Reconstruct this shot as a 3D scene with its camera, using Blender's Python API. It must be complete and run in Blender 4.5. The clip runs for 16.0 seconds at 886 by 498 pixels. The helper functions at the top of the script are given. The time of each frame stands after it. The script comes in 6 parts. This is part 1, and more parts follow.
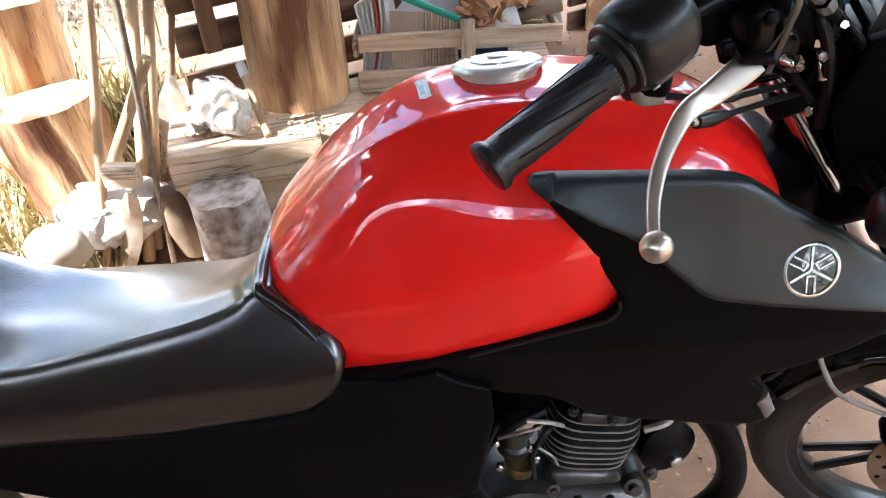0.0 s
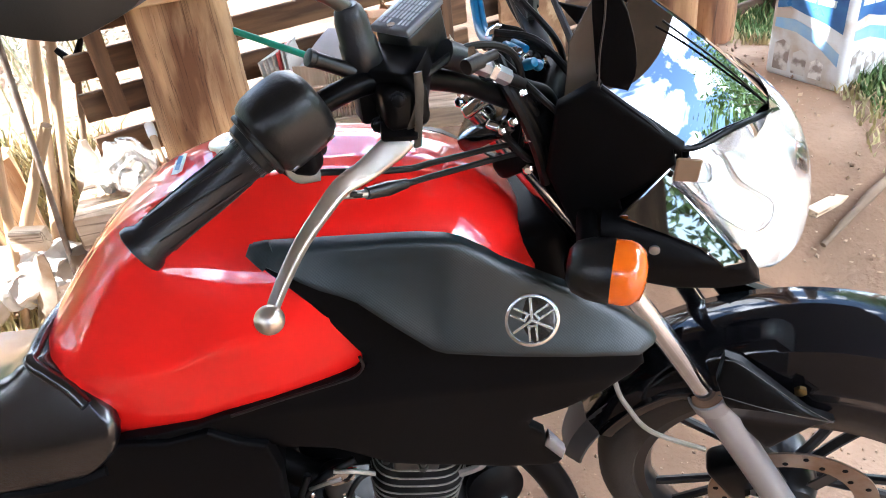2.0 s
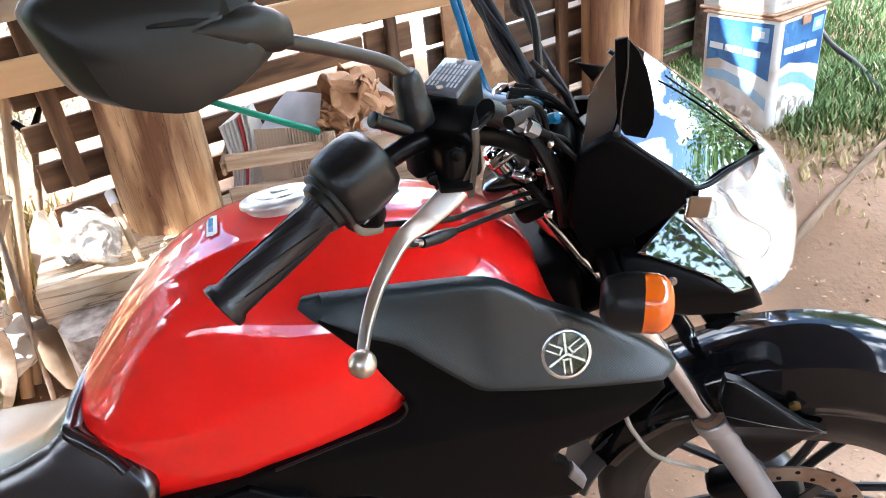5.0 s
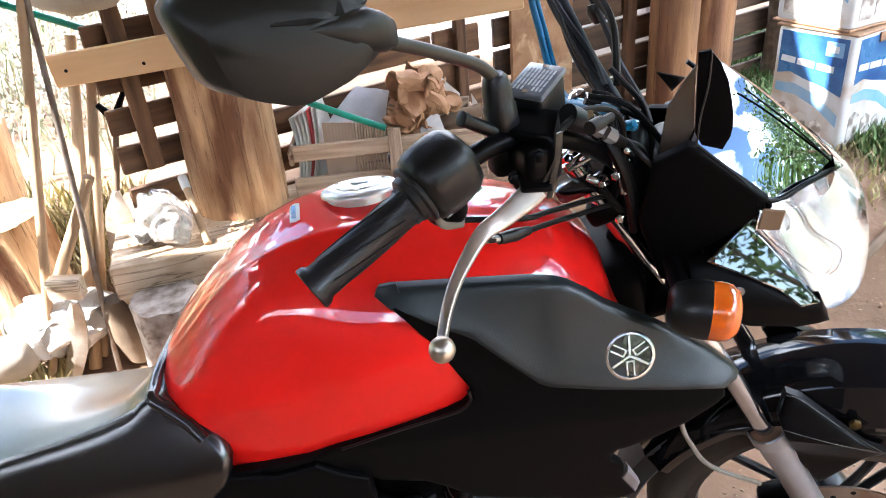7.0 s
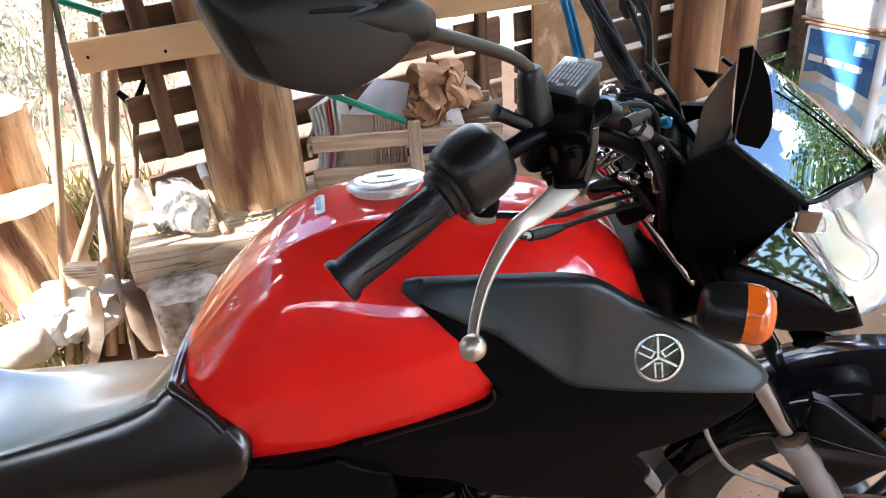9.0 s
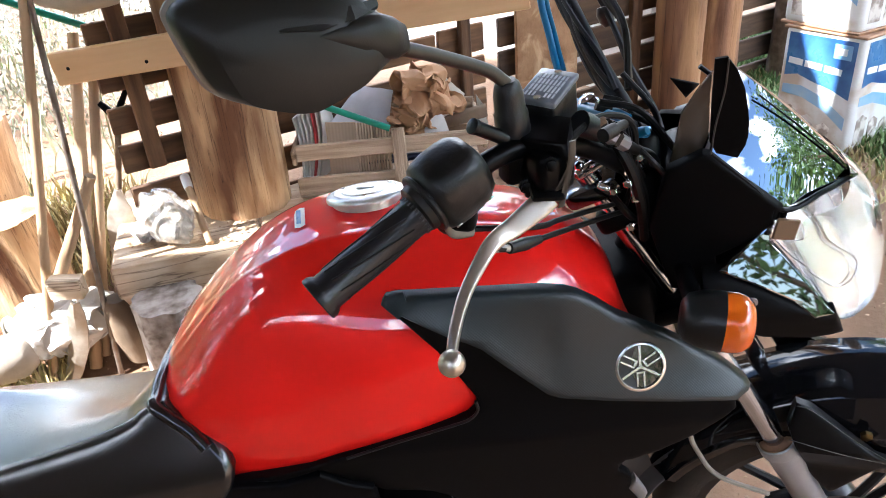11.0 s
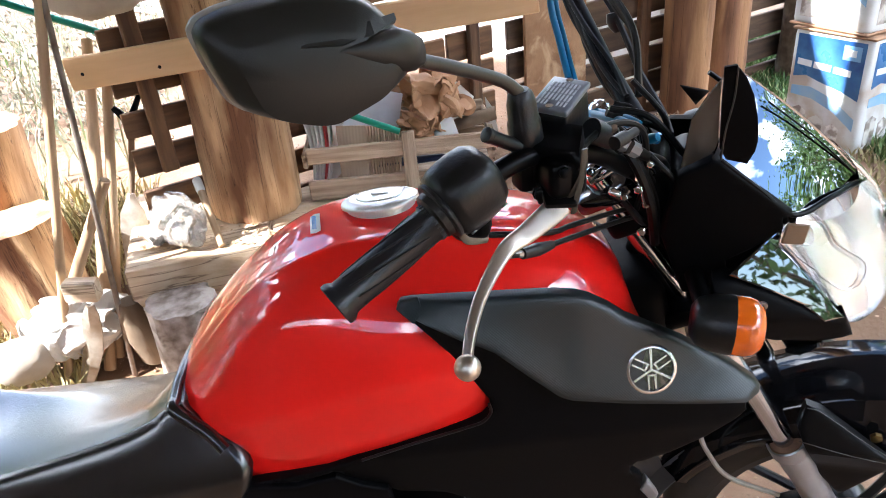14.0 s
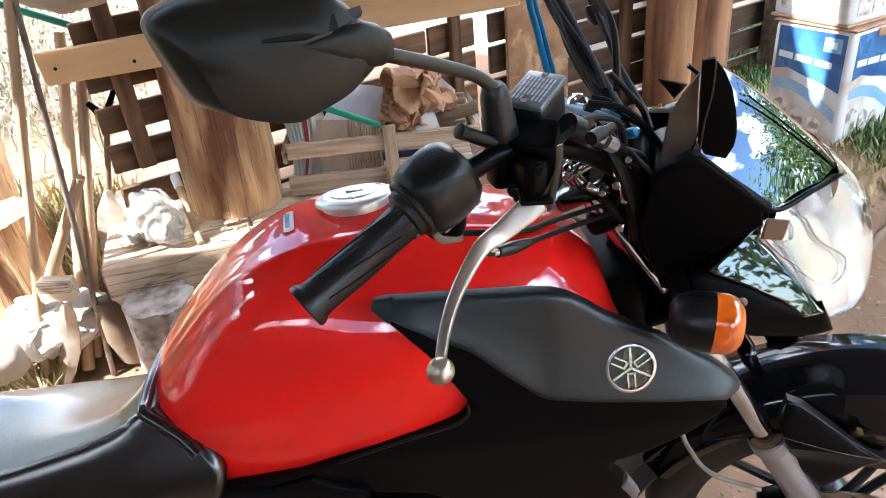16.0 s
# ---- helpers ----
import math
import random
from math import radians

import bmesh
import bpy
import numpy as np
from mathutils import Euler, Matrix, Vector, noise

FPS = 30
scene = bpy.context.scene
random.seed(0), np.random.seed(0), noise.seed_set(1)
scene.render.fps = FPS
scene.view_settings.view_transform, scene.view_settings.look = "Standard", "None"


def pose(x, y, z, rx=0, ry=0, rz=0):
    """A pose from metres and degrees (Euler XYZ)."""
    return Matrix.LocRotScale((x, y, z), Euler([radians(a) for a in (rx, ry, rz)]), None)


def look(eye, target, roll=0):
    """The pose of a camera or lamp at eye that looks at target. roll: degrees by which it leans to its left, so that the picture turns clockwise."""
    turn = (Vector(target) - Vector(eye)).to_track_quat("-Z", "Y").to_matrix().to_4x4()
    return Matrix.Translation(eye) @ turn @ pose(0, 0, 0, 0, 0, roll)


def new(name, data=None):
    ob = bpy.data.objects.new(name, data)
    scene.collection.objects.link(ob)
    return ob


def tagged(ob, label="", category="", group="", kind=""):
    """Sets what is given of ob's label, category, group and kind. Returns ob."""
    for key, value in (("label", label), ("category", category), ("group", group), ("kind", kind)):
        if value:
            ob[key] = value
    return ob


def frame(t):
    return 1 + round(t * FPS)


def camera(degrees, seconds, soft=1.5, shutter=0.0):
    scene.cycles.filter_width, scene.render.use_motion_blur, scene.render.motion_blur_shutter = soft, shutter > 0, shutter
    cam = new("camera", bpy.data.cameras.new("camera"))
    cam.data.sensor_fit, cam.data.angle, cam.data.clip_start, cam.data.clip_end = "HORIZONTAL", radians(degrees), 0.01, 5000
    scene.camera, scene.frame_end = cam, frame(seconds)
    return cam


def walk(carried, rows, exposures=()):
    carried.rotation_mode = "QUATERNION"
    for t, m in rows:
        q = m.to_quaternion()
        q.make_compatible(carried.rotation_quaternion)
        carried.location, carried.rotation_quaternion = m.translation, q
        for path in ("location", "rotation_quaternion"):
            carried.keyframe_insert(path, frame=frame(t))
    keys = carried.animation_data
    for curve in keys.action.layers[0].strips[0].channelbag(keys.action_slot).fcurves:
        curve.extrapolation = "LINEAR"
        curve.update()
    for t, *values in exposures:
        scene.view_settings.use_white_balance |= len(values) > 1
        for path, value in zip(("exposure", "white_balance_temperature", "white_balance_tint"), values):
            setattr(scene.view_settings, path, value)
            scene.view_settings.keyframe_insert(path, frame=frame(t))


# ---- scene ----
# metres; scaled to the machine's true size
cam = camera(62.2, 16.0, soft=1.0)
PATH = [
    (0, (-0.0116, -0.7538, 1.2686), (-0.1195, 0.5430, 0.3378), -3.78),
    (0.5, (0.0721, -0.7576, 1.2781), (-0.0363, 0.5455, 0.3560), -5.97),
    (1, (0.1835, -0.7591, 1.2902), (0.0885, 0.5523, 0.3784), -7.21),
    (1.5, (0.2481, -0.7653, 1.2985), (0.1063, 0.5597, 0.4129), -8.97),
    (2, (0.2668, -0.7616, 1.2960), (0.1484, 0.5756, 0.4255), -6.70),
    (2.5, (0.2020, -0.7668, 1.2890), (0.2288, 0.5630, 0.3996), -3.31),
    (3, (0.1921, -0.7729, 1.3060), (0.3126, 0.5769, 0.4555), -6.87),
    (3.5, (0.1715, -0.7981, 1.3208), (0.2113, 0.5861, 0.5192), -6.24),
    (3.7, (0.1679, -0.8008, 1.3237), (0.2119, 0.5890, 0.5322), -6.78),
    (5.8, (0.1426, -0.8046, 1.3242), (0.1830, 0.5888, 0.5389), -5.83),
    (6, (0.1382, -0.8077, 1.3202), (0.1563, 0.5851, 0.5330), -5.12),
    (6.5, (0.1255, -0.8089, 1.3245), (0.1153, 0.5932, 0.5538), -4.07),
    (7, (0.1253, -0.8298, 1.3368), (0.0704, 0.5681, 0.5604), -5.20),
    (7.5, (0.1185, -0.8150, 1.3211), (0.0757, 0.5741, 0.5283), -3.36),
    (8, (0.1158, -0.8113, 1.3312), (0.0498, 0.5862, 0.5548), -5.32),
    (8.5, (0.1124, -0.8159, 1.3268), (0.0358, 0.5782, 0.5454), -4.72),
    (9, (0.1080, -0.8185, 1.3328), (0.0269, 0.5732, 0.5475), -4.47),
    (9.5, (0.1165, -0.8332, 1.3436), (0.0397, 0.5675, 0.5741), -5.11),
    (9.7, (0.1181, -0.8048, 1.3327), (0.0533, 0.5909, 0.5533), -5.15),
    (11.8, (0.1170, -0.8149, 1.3433), (0.0604, 0.5803, 0.5621), -4.82),
    (12, (0.1151, -0.8140, 1.3435), (0.0493, 0.5802, 0.5612), -4.55),
    (12.5, (0.1184, -0.8079, 1.3457), (0.0661, 0.5894, 0.5679), -5.07),
    (13, (0.1169, -0.8057, 1.3444), (0.0630, 0.5882, 0.5608), -5.00),
    (13.5, (0.1170, -0.8051, 1.3439), (0.0731, 0.5881, 0.5585), -4.72),
    (14, (0.1122, -0.8212, 1.3516), (0.0385, 0.5746, 0.5730), -5.32),
    (14.5, (0.1115, -0.8084, 1.3478), (0.0481, 0.5938, 0.5797), -5.05),
    (15, (0.1228, -0.8045, 1.3473), (0.0959, 0.5988, 0.5791), -5.42),
    (15.5, (0.1215, -0.8265, 1.3533), (0.0659, 0.5689, 0.5723), -4.74),
    (16, (0.1235, -0.8043, 1.3474), (0.0786, 0.5841, 0.5535), -5.20),
]
walk(cam, [(t, look(eye, target, roll)) for t, eye, target, roll in PATH], [(0, 2.59, 5750, 10), (1, 2.90, 5750, 10), (3, 3.05, 5750, 10), (6, 2.92, 5750, 10), (9, 2.54, 5750, 10), (16, 2.51, 5750, 10)])


from mathutils.geometry import delaunay_2d_cdt

# ---- light ----
SUN_AZ, SUN_EL = 208.0, 42.0     # where the sun stands, degrees from +x towards +y, and above the horizon
world = bpy.data.worlds.new("sky")
scene.world = world
world.use_nodes = True
wn = world.node_tree.nodes
sky = wn.new("ShaderNodeTexSky")
sky.sky_type, sky.sun_disc = "NISHITA", False
sky.sun_elevation, sky.sun_rotation = radians(SUN_EL), radians(90 - SUN_AZ)
sky.air_density, sky.dust_density = 1.0, 1.5
cloud_tex = wn.new("ShaderNodeTexNoise")
cloud_tex.inputs["Scale"].default_value, cloud_tex.inputs["Detail"].default_value = 4.5, 7.0
cloud_ramp = wn.new("ShaderNodeValToRGB")
cloud_ramp.color_ramp.elements[0].position, cloud_ramp.color_ramp.elements[1].position = 0.50, 0.575
cloud_mix = wn.new("ShaderNodeMix")
cloud_mix.data_type = "RGBA"
cloud_mix.inputs[7].default_value = (22, 22, 22.5, 1)
tc = wn.new("ShaderNodeTexCoord")
wl = world.node_tree.links
wl.new(tc.outputs["Generated"], cloud_tex.inputs["Vector"])
wl.new(cloud_tex.outputs["Fac"], cloud_ramp.inputs["Fac"])
wl.new(cloud_ramp.outputs["Color"], cloud_mix.inputs[0])
wl.new(sky.outputs["Color"], cloud_mix.inputs[6])
wl.new(cloud_mix.outputs[2], wn["Background"].inputs["Color"])
wn["Background"].inputs["Strength"].default_value = 0.15
sun = new("sun", bpy.data.lights.new("sun", "SUN"))
sun.data.energy, sun.data.angle, sun.data.color = 5.0, radians(0.5), (1.0, 0.94, 0.84)
sdir = Vector((math.cos(radians(SUN_AZ)) * math.cos(radians(SUN_EL)), math.sin(radians(SUN_AZ)) * math.cos(radians(SUN_EL)), math.sin(radians(SUN_EL))))
sun.matrix_world = look(sdir * 20, (0, 0, 0))


# ---- materials ----
def mat(name, col, rough=0.5, metal=0.0, var=0.12, vscale=6.0, bump=0.0, bscale=150.0, coat=0.0, spec=0.5, col2=None, alpha=1.0, trans=0.0,
        stretch=(1, 1, 1), rvar=0.1, rand=0.0, ramp=(0.35, 0.65), coatrough=0.03, crack=None, coatior=1.5, dots=0.0, stain=None):
    m = bpy.data.materials.new(name)
    m.use_nodes = True
    nt, nd = m.node_tree, m.node_tree.nodes
    b = nd["Principled BSDF"]
    co = nd.new("ShaderNodeTexCoord")
    mp = nd.new("ShaderNodeMapping")
    mp.inputs["Scale"].default_value = stretch
    nt.links.new(co.outputs["Object"], mp.inputs["Vector"])
    vec = mp.outputs["Vector"]
    if rand:
        oi = nd.new("ShaderNodeObjectInfo")
        ad = nd.new("ShaderNodeVectorMath")
        sc = nd.new("ShaderNodeVectorMath")
        sc.operation = "SCALE"
        sc.inputs[0].default_value = (17.0, 9.0, 23.0)
        nt.links.new(oi.outputs["Random"], sc.inputs["Scale"])
        nt.links.new(vec, ad.inputs[0])
        nt.links.new(sc.outputs["Vector"], ad.inputs[1])
        vec = ad.outputs["Vector"]
    n1 = nd.new("ShaderNodeTexNoise")
    n1.inputs["Scale"].default_value, n1.inputs["Detail"].default_value = vscale, 8.0
    nt.links.new(vec, n1.inputs["Vector"])
    rp = nd.new("ShaderNodeValToRGB")
    rp.color_ramp.elements[0].position, rp.color_ramp.elements[1].position = ramp
    c1 = col
    c2 = col2 if col2 else tuple(c * (1 - var) for c in col)
    rp.color_ramp.elements[0].color, rp.color_ramp.elements[1].color = (*c2, 1), (*c1, 1)
    nt.links.new(n1.outputs["Fac"], rp.inputs["Fac"])
    out = rp.outputs["Color"]
    if stain:                                    # blotches of a second colour: (colour, scale, from, to)
        sn = nd.new("ShaderNodeTexNoise")
        sn.inputs["Scale"].default_value, sn.inputs["Detail"].default_value, sn.inputs["Distortion"].default_value = stain[1], 6.0, 0.6
        nt.links.new(vec, sn.inputs["Vector"])
        sr = nd.new("ShaderNodeValToRGB")
        sr.color_ramp.elements[0].position, sr.color_ramp.elements[1].position = stain[2], stain[3]
        nt.links.new(sn.outputs["Fac"], sr.inputs["Fac"])
        sm = nd.new("ShaderNodeMix")
        sm.data_type = "RGBA"
        sm.inputs[7].default_value = (*stain[0], 1)
        nt.links.new(sr.outputs["Color"], sm.inputs[0])
        nt.links.new(out, sm.inputs[6])
        out = sm.outputs[2]
    if crack:                                    # dark checks along the grain
        cm = nd.new("ShaderNodeMapping")
        cm.inputs["Scale"].default_value = crack
        nt.links.new(vec, cm.inputs["Vector"])
        cn = nd.new("ShaderNodeTexNoise")
        cn.inputs["Scale"].default_value, cn.inputs["Detail"].default_value, cn.inputs["Distortion"].default_value = 1.0, 5.0, 0.15
        nt.links.new(cm.outputs["Vector"], cn.inputs["Vector"])
        cr = nd.new("ShaderNodeValToRGB")
        cr.color_ramp.elements[0].position, cr.color_ramp.elements[1].position = 0.490, 0.510
        cr.color_ramp.elements[0].color, cr.color_ramp.elements[1].color = (1, 1, 1, 1), (1, 1, 1, 1)
        mid = cr.color_ramp.elements.new(0.5)
        mid.color = (0.18, 0.13, 0.10, 1)
        nt.links.new(cn.outputs["Fac"], cr.inputs["Fac"])
        mx = nd.new("ShaderNodeMix")
        mx.data_type, mx.blend_type = "RGBA", "MULTIPLY"
        mx.inputs[0].default_value = 0.8
        nt.links.new(out, mx.inputs[6])
        nt.links.new(cr.outputs["Color"], mx.inputs[7])
        out = mx.outputs[2]
    if rand:
        hs = nd.new("ShaderNodeHueSaturation")
        mr = nd.new("ShaderNodeMapRange")
        mr.inputs["To Min"].default_value, mr.inputs["To Max"].default_value = 1 - rand, 1 + rand
        nt.links.new(oi.outputs["Random"], mr.inputs["Value"])
        nt.links.new(mr.outputs["Result"], hs.inputs["Value"])
        nt.links.new(out, hs.inputs["Color"])
        out = hs.outputs["Color"]
    nt.links.new(out, b.inputs["Base Color"])
    r1 = nd.new("ShaderNodeMapRange")
    r1.inputs["To Min"].default_value, r1.inputs["To Max"].default_value = max(0, rough - rvar * rough), min(1, rough + rvar * rough)
    nt.links.new(n1.outputs["Fac"], r1.inputs["Value"])
    nt.links.new(r1.outputs["Result"], b.inputs["Roughness"])
    b.inputs["Metallic"].default_value = metal
    b.inputs["Specular IOR Level"].default_value = spec
    b.inputs["Coat Weight"].default_value, b.inputs["Coat Roughness"].default_value = coat, coatrough
    b.inputs["Coat IOR"].default_value = coatior
    b.inputs["Transmission Weight"].default_value, b.inputs["Alpha"].default_value = trans, alpha
    if bump:
        n2 = nd.new("ShaderNodeTexNoise")
        n2.inputs["Scale"].default_value, n2.inputs["Detail"].default_value = bscale, 5.0
        nt.links.new(vec, n2.inputs["Vector"])
        bp = nd.new("ShaderNodeBump")
        bp.inputs["Strength"].default_value, bp.inputs["Distance"].default_value = bump, 0.004
        nt.links.new(n2.outputs["Fac"], bp.inputs["Height"])
        nt.links.new(bp.outputs["Normal"], b.inputs["Normal"])
    if dots:                                     # a moulded pattern of fine raised dots
        vo = nd.new("ShaderNodeTexVoronoi")
        vo.inputs["Scale"].default_value, vo.inputs["Randomness"].default_value = dots, 0.0
        rot = nd.new("ShaderNodeMapping")
        rot.inputs["Rotation"].default_value = (0, 0.78, 0)
        rot.inputs["Scale"].default_value = (1, 0.02, 1)
        nt.links.new(co.outputs["Object"], rot.inputs["Vector"])
        nt.links.new(rot.outputs["Vector"], vo.inputs["Vector"])
        bp = nd.new("ShaderNodeBump")
        bp.inputs["Strength"].default_value, bp.inputs["Distance"].default_value = 0.2, -0.0012
        nt.links.new(vo.outputs["Distance"], bp.inputs["Height"])
        nt.links.new(bp.outputs["Normal"], b.inputs["Normal"])
    return m


M = {}
M["red"] = mat("red_paint", (0.94, 0.013, 0.008), 0.35, 0.0, 0.06, 3, coat=1.0, col2=(0.90, 0.012, 0.0075), spec=0.1, coatrough=0.010, coatior=1.55)
M["vinyl"] = mat("seat_vinyl", (0.002, 0.002, 0.003), 0.32, 0.0, 0.2, 9, bump=0.2, bscale=420, spec=0.2, coat=0.85, coatrough=0.22, coatior=1.9)
M["plastic"] = mat("black_plastic", (0.0035, 0.0035, 0.004), 0.48, 0.0, 0.25, 12, bump=0.06, bscale=700, spec=0.055)
M["satin"] = mat("satin_black", (0.003, 0.003, 0.0035), 0.32, 0.0, 0.25, 12, spec=0.10)
M["hardware"] = mat("black_hardware", (0.006, 0.006, 0.0065), 0.36, 0.0, 0.3, 30, bump=0.08, bscale=260, spec=0.42)
M["grey"] = mat("grey_textured_plastic", (0.010, 0.0165, 0.019), 0.36, 0.0, 0.12, 8, spec=0.5, dots=420.0)
M["rubber"] = mat("grip_rubber", (0.008, 0.008, 0.010), 0.36, 0.0, 0.2, 20, bump=0.08, bscale=300)
M["alu"] = mat("polished_aluminium", (0.70, 0.63, 0.54), 0.36, 0.95, 0.08, 12, rvar=0.2)
M["brushed"] = mat("brushed_aluminium", (0.82, 0.82, 0.82), 0.36, 0.85, 0.12, 30, bump=0.04, bscale=300, rvar=0.3)
M["chrome"] = mat("chrome", (0.82, 0.82, 0.82), 0.07, 1.0, 0.05, 20)
M["tube"] = mat("fork_tube_chrome", (0.58, 0.61, 0.66), 0.16, 1.0, 0.1, 20)
M["legs"] = mat("fork_leg_aluminium", (0.40, 0.41, 0.43), 0.42, 0.75, 0.15, 15, bump=0.04, bscale=250)
M["gloss"] = mat("gloss_black", (0.008, 0.008, 0.009), 0.12, 0.0, 0.2, 10, coat=1.0)
M["fender"] = mat("fender_black", (0.005, 0.005, 0.006), 0.08, 0.0, 0.2, 10, bump=0.03, bscale=60, spec=0.25)
M["mirror_black"] = mat("mirror_housing_plastic", (0.013, 0.013, 0.0115), 0.44, 0.0, 0.25, 12, bump=0.05, bscale=700, spec=0.38)
M["stem"] = mat("dusty_stem_paint", (0.045, 0.041, 0.033), 0.36, 0.0, 0.3, 20, bump=0.05, bscale=300, spec=0.5)
M["visor"] = mat("smoked_screen", (0.24, 0.26, 0.285), 0.012, 1.0, 0.05, 10)
M["dark_visor"] = mat("dark_mirror_trim", (0.20, 0.21, 0.215), 0.02, 1.0, 0.05, 10)
M["flap"] = mat("smoky_flap_plastic", (0.15, 0.115, 0.085), 0.16, 0.0, 0.1, 10, spec=0.5, alpha=0.8)
M["orange"] = mat("orange_lens", (0.88, 0.15, 0.005), 0.12, 0.0, 0.1, 30, coat=0.8, bump=0.15, bscale=120, trans=0.1)
M["reflector"] = mat("headlamp_reflector", (0.96, 0.97, 0.98), 0.24, 0.80, 0.03, 12, bump=0.05, bscale=30)
M["tyre"] = mat("tyre_rubber", (0.030, 0.021, 0.014), 0.85, 0.0, 0.4, 14, bump=0.2, bscale=120)
M["rim"] = mat("black_alloy", (0.015, 0.015, 0.016), 0.3, 0.2, 0.2, 10)
M["disc"] = mat("brake_disc_steel", (0.32, 0.26, 0.21), 0.4, 0.85, 0.35, 18, col2=(0.22, 0.13, 0.08))
M["engine"] = mat("engine_aluminium", (0.11, 0.108, 0.103), 0.40, 0.8, 0.3, 22, bump=0.1, bscale=180)
M["dark_metal"] = mat("dark_engine_metal", (0.05, 0.048, 0.045), 0.5, 0.7, 0.4, 25, bump=0.1, bscale=160)
M["fin"] = mat("fin_aluminium", (0.56, 0.55, 0.53), 0.38, 0.9, 0.3, 25, bump=0.06, bscale=200)
M["brass"] = mat("brass", (0.30, 0.22, 0.09), 0.35, 1.0, 0.2, 20)
M["cable"] = mat("cable_sheath", (0.006, 0.006, 0.006), 0.45, 0.0, 0.2, 40, spec=0.25)
M["sheath"] = mat("pale_cable_sheath", (0.30, 0.27, 0.22), 0.55, 0.0, 0.3, 30)
M["blue"] = mat("blue_hose", (0.01, 0.17, 0.36), 0.35, 0.0, 0.2, 20)
M["green"] = mat("green_pipe", (0.004, 0.22, 0.14), 0.4, 0.0, 0.25, 8)
M["white"] = mat("white_print", (0.75, 0.76, 0.76), 0.5, 0.0, 0.1, 20)
M["badge"] = mat("badge_silver", (0.72, 0.74, 0.77), 0.22, 1.0, 0.1, 30)
M["print_blue"] = mat("blue_print", (0.018, 0.065, 0.21), 0.28, 0.0, 0.4, 9, col2=(0.055, 0.16, 0.34), ramp=(0.40, 0.62))
M["print_sky"] = mat("sky_blue_print", (0.16, 0.36, 0.62), 0.35, 0.0, 0.3, 9, col2=(0.30, 0.42, 0.52))
M["picture"] = mat("faded_picture_print", (0.62, 0.60, 0.56), 0.4, 0.0, 0.5, 26, col2=(0.24, 0.20, 0.17), ramp=(0.42, 0.55), rand=0.2)
M["mud"] = mat("grey_mud_flap", (0.045, 0.045, 0.048), 0.6, 0.0, 0.3, 20)
M["glass"] = mat("clear_lens", (0.95, 0.97, 0.98), 0.02, 0.0, 0.02, 5, trans=1.0)
M["bark"] = mat("log_wood", (0.66, 0.44, 0.24), 0.8, 0.0, 0.5, 6, col2=(0.32, 0.165, 0.07), bump=1.0, bscale=24, ramp=(0.34, 0.58), stretch=(2.2, 2.2, 0.45), rand=0.10, crack=(16, 16, 0.40), stain=((0.15, 0.060, 0.024), 2.4, 0.47, 0.64))
M["post"] = mat("red_brown_post_wood", (0.26, 0.125, 0.06), 0.8, 0.0, 0.5, 5, col2=(0.11, 0.045, 0.02), bump=0.9, bscale=22, stretch=(3, 3, 0.45), rand=0.12, crack=(10, 10, 0.5), stain=((0.36, 0.19, 0.085), 2.2, 0.48, 0.60))
M["chip"] = mat("brown_board", (0.34, 0.19, 0.095), 0.85, 0.0, 0.5, 9, col2=(0.20, 0.10, 0.045), bump=0.7, bscale=60, stain=((0.46, 0.30, 0.17), 7.0, 0.52, 0.60))
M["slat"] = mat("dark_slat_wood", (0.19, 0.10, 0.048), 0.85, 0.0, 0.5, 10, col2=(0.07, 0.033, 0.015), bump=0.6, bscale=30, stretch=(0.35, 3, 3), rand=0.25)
# darker copy of the slat wood, with the shade put into its colour
M["shaded_slat"] = mat("shaded_slat_wood", (0.105, 0.060, 0.032), 0.85, 0.0, 0.5, 10, col2=(0.045, 0.024, 0.012), bump=0.6, bscale=30, stretch=(0.35, 3, 3), rand=0.25)
M["plank"] = mat("pale_plank_wood", (0.68, 0.45, 0.24), 0.7, 0.0, 0.2, 5, col2=(0.58, 0.36, 0.17), bump=0.2, bscale=40, stretch=(0.4, 4, 4), rand=0.1)
M["ledge"] = mat("weathered_pale_timber", (0.70, 0.57, 0.42), 0.8, 0.0, 0.3, 6, col2=(0.42, 0.28, 0.16), bump=0.6, bscale=40, stretch=(0.8, 2.2, 2.2), rand=0.1, crack=(0.7, 5, 5), stain=((0.30, 0.20, 0.12), 3.0, 0.50, 0.70))
M["grey_wood"] = mat("weathered_crate_wood", (0.46, 0.35, 0.25), 0.8, 0.0, 0.3, 9, col2=(0.24, 0.165, 0.11), bump=0.8, bscale=45, stretch=(0.35, 6, 6), rand=0.2, stain=((0.13, 0.085, 0.05), 5.0, 0.56, 0.68))
M["pole"] = mat("pole_wood", (0.44, 0.31, 0.19), 0.75, 0.0, 0.35, 7, col2=(0.28, 0.18, 0.10), bump=0.4, bscale=40, stretch=(4, 4, 0.4), rand=0.25)
M["stump"] = mat("grey_bark", (0.44, 0.38, 0.34), 0.9, 0.0, 0.4, 20, col2=(0.13, 0.095, 0.07), bump=1.0, bscale=35, stain=((0.46, 0.41, 0.37), 9.0, 0.52, 0.60))
M["mirror_rim"] = mat("grey_mirror_rim", (0.34, 0.31, 0.28), 0.5)
M["lime"] = mat("backdrop_plaster", (0.76, 0.79, 0.82), 0.9, 0.0, 0.15, 2, bump=0.3, bscale=30)
